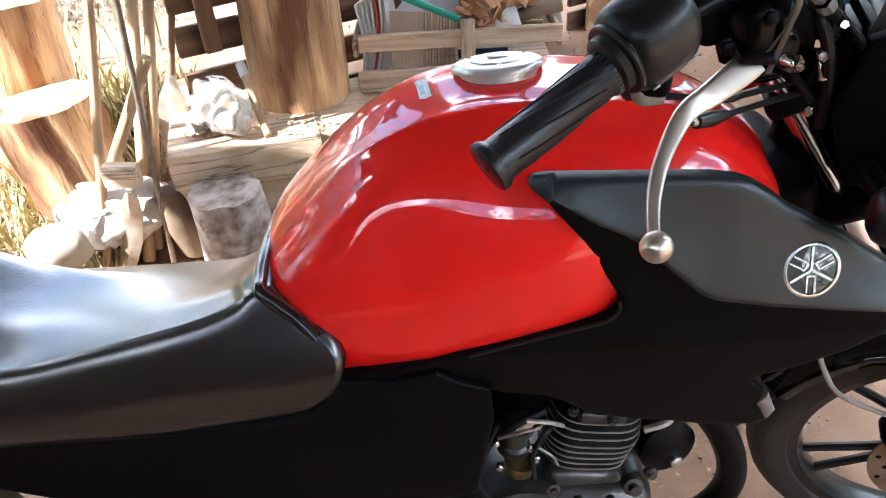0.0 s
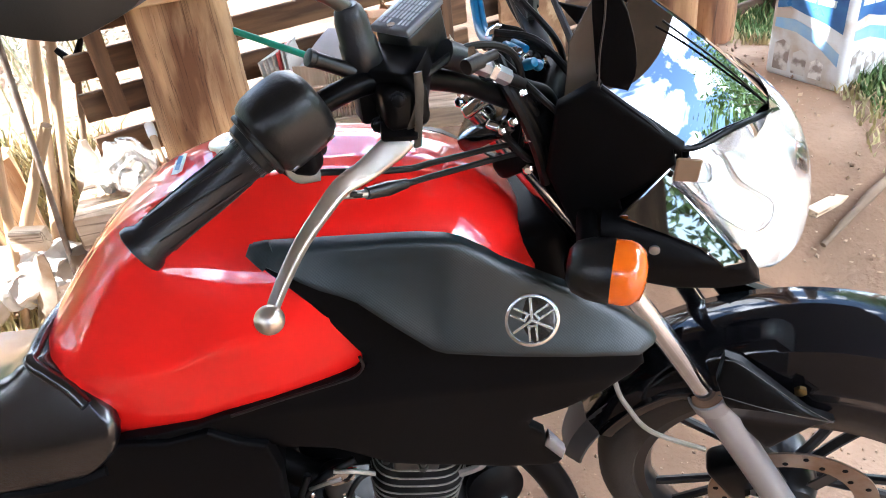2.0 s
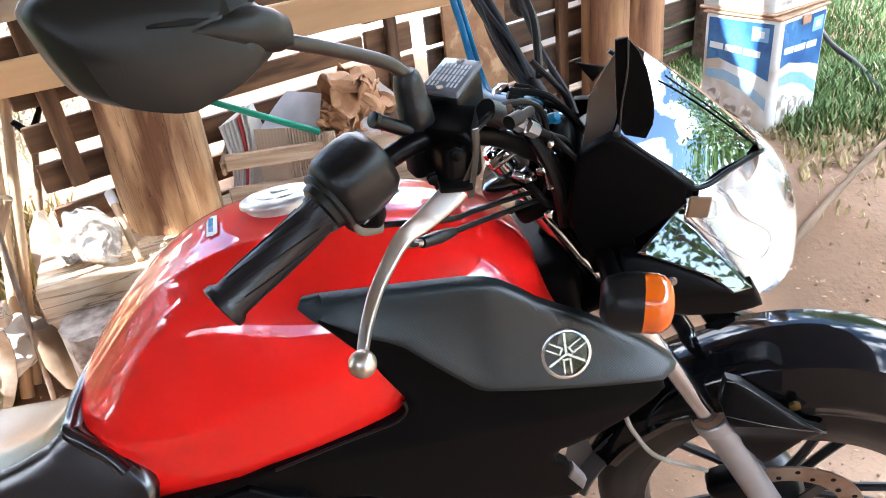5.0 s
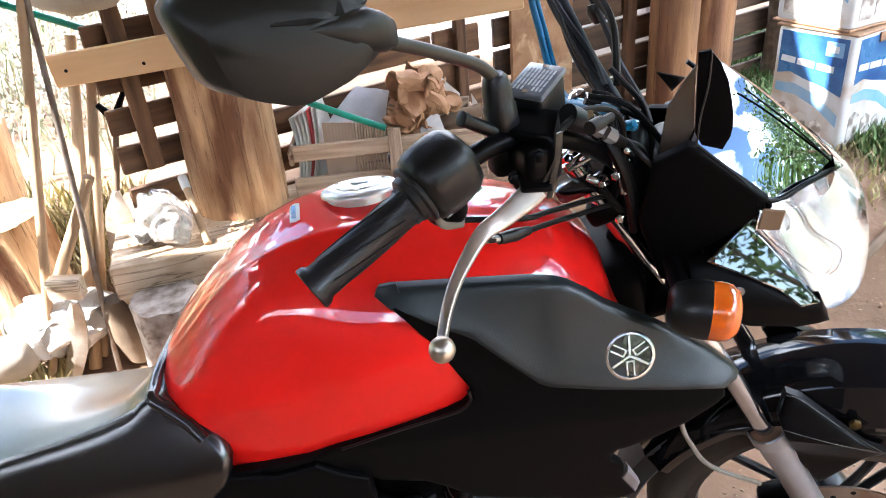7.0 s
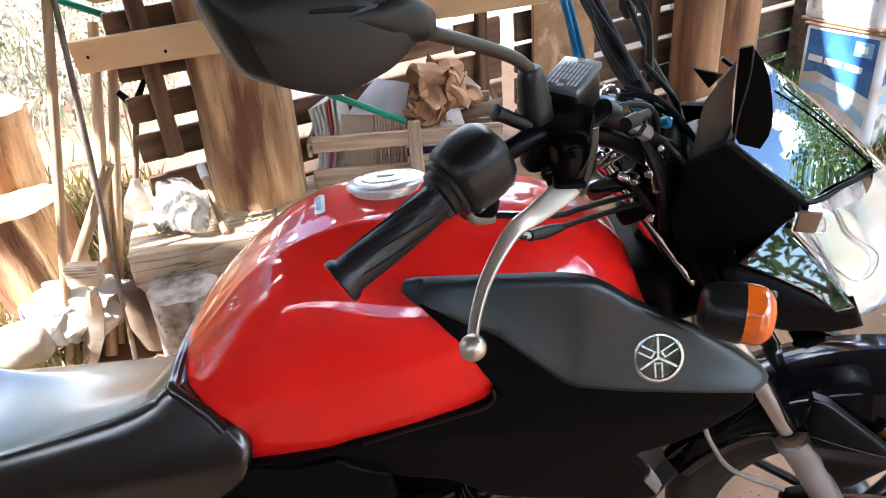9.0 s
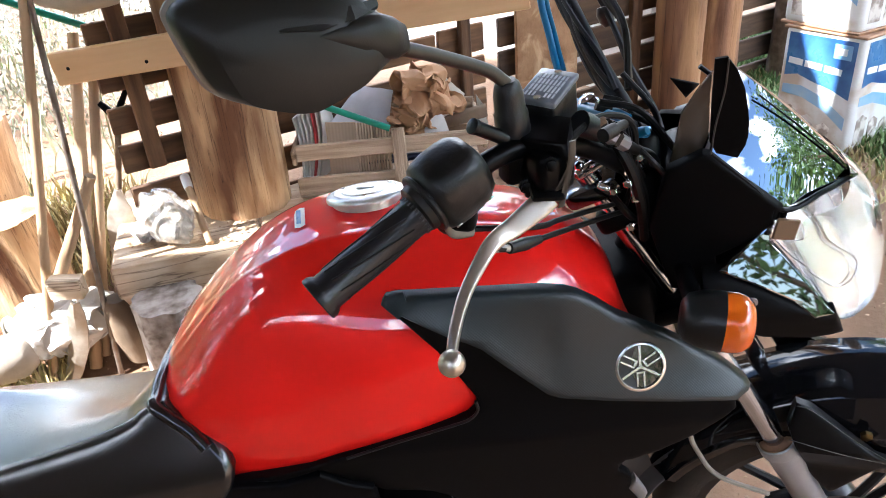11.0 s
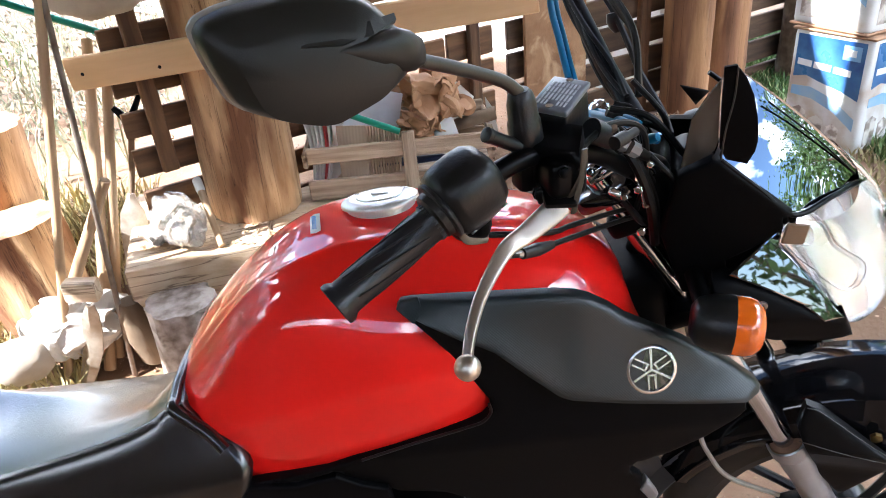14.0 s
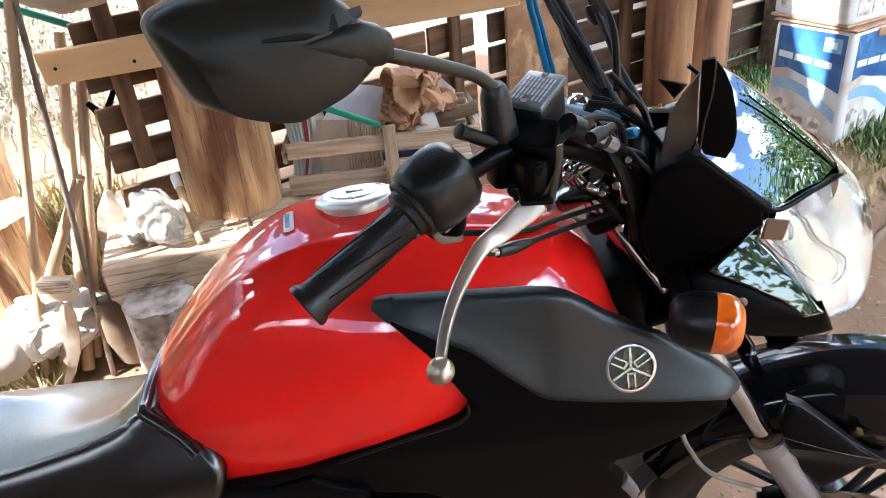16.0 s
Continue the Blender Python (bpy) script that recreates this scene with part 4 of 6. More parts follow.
fender = part("front_fender", loft(bmesh.new(), rings), M["fender"], bike, "glossy black front fender", warp=steer, smooth=55)
for w in (steer, lambda co: steer(Vector((co.x, -co.y, co.z)))):
    stay = part("fender_stay", panel([(0.603, 0.572), (0.610, 0.610), (0.632, 0.602), (0.753, 0.526), (0.765, 0.516), (0.745, 0.476), (0.698, 0.406), (0.655, 0.456), (0.630, 0.516)], lambda x, z: -0.088 - 0.028 * max(0, 1 - abs(z - 0.541) / 0.06), 0.012), M["satin"], fender, warp=w, smooth=25)
    part("stay_edge", tube([(0.610, -0.091, 0.610), (0.632, -0.092, 0.603), (0.700, -0.105, 0.560), (0.753, -0.108, 0.527), (0.765, -0.100, 0.516)], 0.0006, 6, 16), M["engine"], stay, warp=w)
    part("stay_edge", tube([(0.606, -0.113, 0.560), (0.680, -0.1175, 0.545), (0.763, -0.105, 0.518)], 0.0006, 6, 12), M["engine"], stay, warp=w)
    part("fender_bolt", lathe([(0, 0), (0.009, 0), (0.009, 0.006), (0, 0.008)], (0.715, -0.084, 0.556), (0, -1, 0), 6), M["brass"], fender, warp=w)
flap = []
for a in np.linspace(radians(142), radians(176), 12):
    r = 0.384
    w = 0.080 * (1 - 0.25 * ((a - radians(142)) / radians(34)) ** 3)
    flap.append([(AXLE.x + (r + h) * math.cos(a), y, AXLE.z + (r + h) * math.sin(a)) for y, h in ((-w, -0.030), (-w * 0.8, -0.004), (0, 0.008), (w * 0.8, -0.004), (w, -0.030), (w * 0.97, -0.034), (w * 0.77, -0.009), (0, 0.003), (-w * 0.77, -0.009), (-w * 0.97, -0.034))])
part("mud_flap", loft(bmesh.new(), flap), M["mud"], fender, "grey mud flap", warp=steer)

# handlebar, right side
bar = part("handlebar", tube([(0.362, 0.0, 0.965), (0.345, -0.07, 0.990), (0.292, -0.16, 1.068), (0.228, -0.235, 1.106), (0.154, -0.313, 1.0850), (0.0720, -0.398, 1.040)], 0.011, 14, 40), M["satin"], bike, warp=steer)
LEFT_BAR = [(0.3545, 0.0600, 0.9692), (0.3251, 0.1400, 0.9790), (0.2926, 0.2100, 0.9994), (0.2618, 0.2800, 1.0244), (0.2282, 0.3600, 1.0499), (0.1942, 0.4200, 1.0864)]
part("handlebar_side", tube(LEFT_BAR, 0.0150, 14, 40), M["satin"], bar, warp=steer)
part("bar_cable", tube([(0.2622, 0.4000, 1.0636), (0.2955, 0.3400, 1.0378), (0.3191, 0.2800, 1.0150), (0.3433, 0.2100, 0.9907), (0.3772, 0.1200, 0.9725), (0.3894, 0.0800, 0.9589)], 0.0052, 8, 30), M["cable"], bar, warp=steer)
part("lever_boot", lathe([(0, 0), (0.012, 0.002), (0.015, 0.014), (0.012, 0.026), (0.006, 0.034), (0, 0.034)], (0.2955, 0.34, 1.0378), (0.3, -0.35, -1), 16), M["rubber"], bar, warp=steer)
for k in range(5):
    part("bar_cable", tube([(x + 0.007 * math.sin(2.1 * k + 1.7 * i), y - 0.016 + 0.004 * math.cos(2.1 * k + 1.3 * i), z + 0.014 - 0.007 * k) for i, (x, y, z) in enumerate(LEFT_BAR[1:])], 0.0042, 8, 30), M["cable"], bar, warp=steer)
G0, G1 = Vector((0.154, -0.313, 1.0850)), Vector((0.0688, -0.402, 1.0385))
gd = (G1 - G0).normalized()
GL = (G1 - G0).length
grip = part("throttle_grip", lathe([(0.0135, 0), (0.0200, 0.001), (0.0200, 0.012), (0.0188, 0.014), (0.0183, 0.05), (0.0187, GL - 0.012), (0.0210, GL - 0.009), (0.0226, GL - 0.006), (0.0226, GL - 0.001), (0.0212, GL), (0.0034, GL), (0.0026, GL - 0.005), (0, GL - 0.005)], G0, gd, 40), M["rubber"], bar, "ribbed black rubber grip", warp=steer)
for k in range(9):
    a0 = 2 * math.pi * k / 9
    s = gd.orthogonal().normalized()
    u = gd.cross(s)
    rib = [G0 + gd * float(h) + (math.cos(a0 + 9 * (h - 0.02)) * s + math.sin(a0 + 9 * (h - 0.02)) * u) * 0.0186 for h in np.linspace(0.022, GL - 0.022, 6)]
    part("grip_rib", tube(rib, 0.0012, 6, 12), M["rubber"], grip, warp=steer)
for k in range(30):
    a0 = 2 * math.pi * k / 30
    s = gd.orthogonal().normalized()
    u = gd.cross(s)
    o = (math.cos(a0) * s + math.sin(a0) * u) * 0.0201
    part("collar_rib", tube([G0 + gd * 0.001 + o, G0 + gd * 0.012 + o], 0.0008, 5, 1, smooth=False), M["rubber"], grip, warp=steer)
SW = G0 - gd * 0.002 + Vector((0, 0, 0.004))
hs = (Vector((0, 0, 1)) - gd * gd.z).normalized()
hu = gd.cross(hs)
rings = []
for r, h in ((0.004, -0.067), (0.019, -0.067), (0.0285, -0.063), (0.0340, -0.054), (0.0358, -0.042), (0.0362, -0.026), (0.0352, -0.014), (0.0325, -0.0065), (0.0290, -0.004), (0.0285, 0.001), (0.004, 0.001)):
    rings.append([SW + gd * h + r * (math.copysign(abs(math.cos(a)) ** 0.82, math.cos(a)) * 1.04 * hs + math.copysign(abs(math.sin(a)) ** 0.82, math.sin(a)) * 0.98 * hu) for a in np.linspace(0, 2 * math.pi, 48, endpoint=False)])
switch = part("throttle_housing", loft(bmesh.new(), rings), M["hardware"], bar, "black two-piece throttle housing", warp=steer)
for o, k in ((-0.010, 0.0105), (-0.040, 0.009)):
    part("housing_nub", lathe([(0, 0), (k, 0), (k, 0.014), (k * 0.8, 0.022), (k * 0.5, 0.025), (0, 0.025)], SW + gd * o - hs * 0.030 + hu * 0.006, -hs, 14), M["hardware"], switch, warp=steer)
for o in (-0.052, -0.012):
    part("housing_screw", lathe([(0, 0), (0.0035, 0), (0.0035, 0.0015), (0, 0.0015)], SW + gd * o - hs * 0.024 - hu * 0.0275, -hu - hs, 10), M["fin"], switch, warp=steer)
part("housing_flange", lathe([(0.0, -0.004), (0.0300, -0.004), (0.0318, -0.002), (0.0318, 0.0005), (0.0305, 0.002), (0.0255, 0.0025), (0.0245, 0.009), (0.021, 0.011), (0.0, 0.011)], SW, gd, 48), M["mirror_black"], switch, warp=steer)
part("housing_foot", rbox((0.034, 0.026, 0.034), Matrix.Translation(SW - gd * 0.026 + Vector((0.012, 0.0, -0.030))), 0.008, 3), M["plastic"], switch, warp=steer)
part("elbow", tube([SW - gd * 0.020 + Vector((0.006, -0.002, -0.034)), SW - gd * 0.018 + Vector((0.012, 0.0, -0.046)), SW - gd * 0.022 + Vector((0.024, 0.008, -0.052))], 0.0075, 12, 12), M["sheath"], switch, warp=steer)

# brake lever and master cylinder
BALL = Vector((0.2032, -0.4434, 1.0175))
LEVER = [(0.2650, -0.247, 1.0610), (0.2572, -0.255, 1.0547), (0.2338, -0.275, 1.0410), (0.2170, -0.297, 1.0376), (0.2064, -0.327, 1.0300), (0.1997, -0.362, 1.0245), (0.1980, -0.395, 1.0195), (0.2000, -0.425, 1.0175), tuple(BALL)]


def blade(pts, half, thick, face, seg=48, n=20):
    """A flat bar along a curve: half its width across the direction face, thick half its depth along it."""
    c = spline(pts, seg)
    u = np.linspace(0, 1, seg + 1)
    hw, th = np.interp(u, np.linspace(0, 1, len(half)), half), np.interp(u, np.linspace(0, 1, len(thick)), thick)
    rings = []
    for i in range(seg + 1):
        d = Vector(c[min(i + 1, seg)] - c[max(i - 1, 0)]).normalized()
        w = d.cross(Vector(face)).normalized()
        t = w.cross(d)
        ring = []
        for a in np.linspace(0, 2 * math.pi, n, endpoint=False):
            ca, sa = math.cos(a), math.sin(a)
            ring.append(Vector(c[i]) + w * float(hw[i]) * math.copysign(abs(ca) ** 0.5, ca) + t * float(th[i]) * math.copysign(abs(sa) ** 0.5, sa))
        rings.append(ring)
    return loft(bmesh.new(), rings)


lever = part("brake_lever", blade(LEVER, [0.0135, 0.0130, 0.0102, 0.0082, 0.0068, 0.0058, 0.0050, 0.0046], [0.006, 0.006, 0.0055, 0.0052, 0.0052, 0.005, 0.0048, 0.0046], (0.06, -0.80, 0.50)), M["alu"], bike, "polished aluminium brake lever with ball end", warp=steer)
b = bmesh.new()
bmesh.ops.create_uvsphere(b, u_segments=32, v_segments=20, radius=0.0122, matrix=Matrix.Translation(BALL))
part("ball_end", b, M["alu"], lever, warp=steer)
perch = part("master_cylinder", rbox((0.042, 0.082, 0.042), Matrix.Translation((0.254, -0.218, 1.086)) @ pose(0, 0, 0, -8, 4, 33), 0.010, 3), M["satin"], bike, "black brake master cylinder", warp=steer)
e1 = Vector((0.5345, 0.8067, 0.2521))
e2 = Vector((0.8403, -0.5391, -0.0563))
RES = Matrix.Translation((0.2219, -0.1243, 1.0848)) @ Matrix((e2, e1, e2.cross(e1))).transposed().to_4x4()
RES = TURNED.inverted() @ pose(0, 0, 0, 0, 0, -HEADING) @ RES
part("reservoir", rbox((0.0400, 0.0570, 0.066), RES @ pose(0, 0, -0.008), 0.004, 3), M["hardware"], perch, warp=steer)
lid = part("reservoir_lid", rbox((0.0435, 0.0615, 0.0075), RES @ pose(0, 0, 0.0290), 0.0025, 3), M["lid"], perch, warp=steer)
for k in range(8):
    y = -0.0230
    for j in range(4):
        run = 0.0077 + 0.0041 * ((3 * k + 2 * j) % 3) / 2
        if k not in (3, 4) or j > 0:
            part("lid_marking", rbox((0.0020, run, 0.0005), RES @ pose(-0.0150 + 0.0043 * k, y + run / 2, 0.0331), 0), M["lid_print"], lid, warp=steer)
        y += run + 0.0016
for sgn in (-1, 1):
    part("lid_screw", lathe([(0, 0), (0.004, 0), (0.004, 0.001), (0, 0.001)], RES @ Vector((0.0, 0.0252 * sgn, 0.0328)), (0, 0, 1), 12), M["chrome"], lid, warp=steer)
part("pivot_bracket", panel([(0.2263, 1.1173), (0.2825, 1.1218), (0.2850, 1.1047), (0.2749, 1.0641), (0.2640, 1.0402), (0.2400, 1.0473), (0.2307, 1.0722)], lambda x, z: -0.240 + 0.35 * (0.26 - x), 0.050, round_r=0.005, round_d=0.004), M["satin"], perch, warp=steer)
for end in ((0.2694, -0.252, 1.0596), (0.2790, -0.252, 1.0530)):
    part("switch_strip", tube([(0.2881, -0.248, 1.1270), (0.2866, -0.251, 1.1000), end], 0.0042, 8, 10, flat=0.3), M["stem"], perch, "thin grey metal strip", warp=steer)
part("lever_clevis", rbox((0.034, 0.040, 0.007), Matrix.Translation((0.262, -0.246, 1.0735)) @ pose(0, 0, 0, 14, 8, 20), 0.003, 2), M["satin"], perch, warp=steer)
part("clamp_half", rbox((0.036, 0.030, 0.044), Matrix.Translation((0.231, -0.216, 1.083)) @ pose(0, 0, 0, -8, 4, 33), 0.006, 2), M["plastic"], perch, warp=steer)
for x, y, z in ((0.268, -0.252, 1.103), (0.243, -0.246, 1.072)):
    part("bracket_bolt", lathe([(0, 0), (0.0075, 0), (0.0075, 0.003), (0.0055, 0.0035), (0.0055, 0.009), (0.003, 0.010), (0, 0.010)], (x, y, z), (0.3, -1, 0.3), 8), M["satin"], perch, warp=steer)
part("lever_pivot", lathe([(0, -0.012), (0.010, -0.012), (0.010, 0.010), (0.006, 0.012), (0.006, 0.018), (0, 0.018)], (0.266, -0.244, 1.072), (0, 0, 1), 16), M["satin"], perch, warp=steer)

# mirror
BOOT0, BOOT1 = Vector((0.2282, -0.215, 1.1040)), Vector((0.2226, -0.215, 1.1600))
mir = part("mirror", tube([BOOT1 - Vector((0, 0, 0.01)), BOOT1 + Vector((-0.001, 0.0, 0.006)), Vector((0.2185, -0.219, 1.1730)), Vector((0.2050, -0.232, 1.1900)), Vector((0.1700, -0.275, 1.2225)), Vector((0.138, -0.316, 1.2500))], 0.0066, 12, 30), M["stem"], bike, "black rear-view mirror on a bent stem", warp=steer)
part("stem_boot", lathe([(0, 0), (0.0175, 0), (0.0175, 0.010), (0.0182, 0.012), (0.0172, 0.034), (0.0158, 0.036), (0.0150, 0.054), (0.0125, 0.064), (0.0090, 0.068), (0, 0.068)], BOOT0, BOOT1 - BOOT0, 24), M["rubber"], mir, warp=steer)
# housing of the mirror: a shallow bowl on a leaning outline
INV = bike.matrix_basis.inverted()
mu, mv = Vector((-math.cos(radians(25)), -math.sin(radians(25)), 0)), Vector((0, 0, 1))
mn = mv.cross(mu)
mn = mn if mn.y < 0 else -mn
MO = Vector((0.06, -0.29, 1.19))


def corner_cut(pts, times=3):
    """Rounds a closed outline by cutting its corners."""
    for _ in range(times):
        out = []
        for p, q in zip(pts, pts[1:] + pts[:1]):
            out += [(0.82 * p[0] + 0.18 * q[0], 0.82 * p[1] + 0.18 * q[1]), (0.18 * p[0] + 0.82 * q[0], 0.18 * p[1] + 0.82 * q[1])]
        pts = out
    return pts


outline = corner_cut([(0.148, 0.062), (0.141, 0.071), (0.121, 0.077), (0.081, 0.080), (0.026, 0.0725), (0.009, 0.061), (-0.006, 0.043), (-0.018, 0.028), (-0.015, 0.009), (0.002, -0.003), (0.030, -0.0125), (0.056, -0.0205), (0.075, -0.0185), (0.102, -0.0095), (0.1215, -0.0005), (0.132, 0.010), (0.141, 0.035)], 2)
cx, cy = 0.065, 0.030
rings = []
for k, dep, low in ((0.90, -0.008, 0), (0.985, -0.006, 0), (1.0, 0.0, 0), (0.99, 0.008, 0), (0.965, 0.015, 0), (0.93, 0.020, -0.001), (0.74, 0.033, -0.009), (0.70, 0.0352, -0.0105), (0.40, 0.039, -0.013), (0.03, 0.040, -0.014)):
    rings.append([INV @ (MO + mu * (cx + (u - cx) * k) + mv * (cy + low + (v - cy) * k) + mn * dep) for u, v in outline])
hous = part("mirror_housing", loft(bmesh.new(), rings), M["mirror_black"], mir, "black mirror housing with a raised rib", smooth=30)
gl = [[INV @ (MO + mu * (cx + (u - cx) * k) + mv * (cy + (v - cy) * k) + mn * dep) for u, v in outline] for k, dep in ((0.88, -0.009), (0.88, -0.0075))]
part("mirror_glass", loft(bmesh.new(), gl), M["chrome"], hous)
rim_rows = [[INV @ (MO + mu * (cx + (u - cx) * k) + mv * (cy + (v - cy) * k) + mn * dep) for u, v in outline] for k, dep in ((0.99, -0.011), (1.034, -0.010), (1.034, -0.004), (0.995, -0.001))]
part("mirror_rim", loft(bmesh.new(), rim_rows, caps=False), M["mirror_rim"], hous)
rings = []                                      # a conical socket that runs out of the stem's foot
for u, v, dep, r in ((-0.030, 0.018, 0.000, 0.0105), (-0.016, 0.023, 0.012, 0.0155), (0.000, 0.028, 0.021, 0.0175), (0.016, 0.032, 0.028, 0.0135), (0.034, 0.036, 0.0335, 0.0070), (0.050, 0.039, 0.0375, 0.0008)):
    rings.append([INV @ (MO + mu * u + mv * (v + 1.05 * r * math.sin(a)) + mn * (dep + 0.75 * r * math.cos(a))) for a in np.linspace(0, 2 * math.pi, 20, endpoint=False)])
part("mirror_socket", loft(bmesh.new(), rings), M["mirror_black"], hous, smooth=50)
rings = []                                      # a low fold above the socket
for u, v, dep, r in ((-0.006, 0.050, 0.010, 0.003), (0.020, 0.047, 0.029, 0.006), (0.048, 0.045, 0.036, 0.005), (0.078, 0.047, 0.0375, 0.0008)):
    rings.append([INV @ (MO + mu * u + mv * (v + r * p) + mn * (dep + r * q)) for p, q in ((-1.3, -0.6), (-0.2, 0.55), (1.3, -0.6))])
part("mirror_fold", loft(bmesh.new(), rings), M["mirror_black"], hous, smooth=20)
part("mirror_screw", lathe([(0, 0), (0.0035, 0), (0.0035, 0.002), (0, 0.002)], INV @ (MO + mu * 0.006 + mv * 0.002 + mn * 0.013), INV.to_3x3() @ mn, 12), M["chrome"], hous)

# headlamp cowl
def mirrored(w):
    return lambda co: steer(Vector((co.x, -co.y, co.z)))


def patch(T, N, C, B, bulge, n=14, thick=0.003):
    """A bowed four-cornered sheet: T top centre, N top side, B bottom side, C bottom centre."""
    T, N, B, C = (Vector(p) for p in (T, N, B, C))
    out = (C - T).cross(N - T).normalized()
    if out.x < 0:
        out = -out
    bm = bmesh.new()
    rows = []
    for i in range(n + 1):
        v = i / n
        rows.append([T.lerp(C, v).lerp(N.lerp(B, v), u / n) + out * bulge * math.sin(math.pi * (0.5 * u / n + 0.5)) * (0.4 + 0.6 * math.sin(math.pi * v)) for u in range(n + 1)])
    back = [[p - out * thick for p in r] for r in rows]
    loft(bm, rows, closed=False)
    loft(bm, back, closed=False)
    rim = lambda R: R[0] + [r[-1] for r in R[1:]] + R[-1][-2::-1] + [r[0] for r in R[-2:0:-1]]
    a, b = [bm.verts.new(p) for p in rim(rows)], [bm.verts.new(p) for p in rim(back)]
    for i in range(len(a)):
        j = (i + 1) % len(a)
        bm.faces.new((a[i], a[j], b[j], b[i]))
    bmesh.ops.remove_doubles(bm, verts=bm.verts[:], dist=1e-5)
    return bm


LENS = [(0.962, 0.612, 0.525, 0.120), (0.935, 0.645, 0.536, 0.126), (0.90, 0.664, 0.556, 0.126), (0.86, 0.676, 0.580, 0.122), (0.82, 0.680, 0.606, 0.112), (0.79, 0.672, 0.622, 0.095), (0.768, 0.655, 0.632, 0.070), (0.755, 0.640, 0.634, 0.040)]


def lens_ring(z, front, side, half, shrink=0.0, n=24):
    pts = spline([(side, -half), (side + 0.40 * (front - side), -half * 0.93), (side + 0.80 * (front - side), -half * 0.62), (front, 0), (side + 0.80 * (front - side), half * 0.62), (side + 0.40 * (front - side), half * 0.93), (side, half)], n)
    return [(x - shrink, y * (1 - shrink * 4), z) for x, y in pts]


lens_rows = spline(LENS, 20)
def facet_ring(z, front, side, half):
    """A ring of the reflector, broken into upright concave facets."""
    ring = lens_ring(z, front, side, half, shrink=0.03, n=72)
    return [(x - 0.22 * max(0, z - 0.79) - 0.003 * abs(math.sin(math.pi * i / 12)), y, z) for i, (x, y, z) in enumerate(ring)]


head = part("headlight", loft(bmesh.new(), [facet_ring(*r) for r in lens_rows], closed=False), M["reflector"], bike, "bright headlamp reflector behind a clear lens", warp=steer)
bmg = bmesh.new()
loft(bmg, [lens_ring(*r) for r in lens_rows], closed=False)
lens_ob = part("lens", bmg, M["glass"], head, "clear bulging headlamp lens", warp=steer)
lens_ob.visible_shadow = False
for loop in ([(0.5478, -0.1028, 0.9534), (0.5461, -0.111, 0.9285), (0.574, -0.1089, 0.8893), (0.6201, -0.0862, 0.848), (0.6322, -0.0703, 0.8728), (0.6026, -0.0832, 0.9112), (0.5813, -0.0796, 0.9458)],
             [(0.5586, -0.1002, 0.9452), (0.5572, -0.109, 0.9278), (0.5782, -0.0996, 0.9196), (0.5778, -0.0922, 0.9357)]):
    loop = [(x - 0.003 - 0.20 * max(0, z - 0.79), y * 0.95, z) for x, y, z in loop]
    for wf in (steer, mirrored(steer)):          # bright walls between the reflector's bowls
        part("reflector_wall", tube(loop + loop[:1], 0.0013, 6, 40), M["reflector"], head, warp=wf)
bulb = part("bulb_cap", lathe([(0, 0), (0.018, 0), (0.018, 0.016), (0.012, 0.024), (0, 0.026)], (0.622, 0, 0.875), (1, 0, -0.1), 20), M["chrome"], head, warp=steer)
for wf in (steer, lambda co: steer(Vector((co.x, -co.y, co.z)))):
    part("lamp_insert", rbox((0.026, 0.004, 0.030), pose(0.525, -0.1285, 0.951, 0, 4, 6), 0.002, 1), M["grip_tan"], head, "tan side insert", warp=wf)
cowl = part("headlight_cowl", rbox((0.11, 0.20, 0.16), pose(0.475, 0, 0.895), 0.02, 3), M["satin"], bike, "black headlamp cowl with smoked screen", warp=steer)
part("lamp_cover", rbox((0.008, 0.235, 0.012), pose(0.522, 0, 0.962), 0.003), M["satin"], cowl, warp=steer)
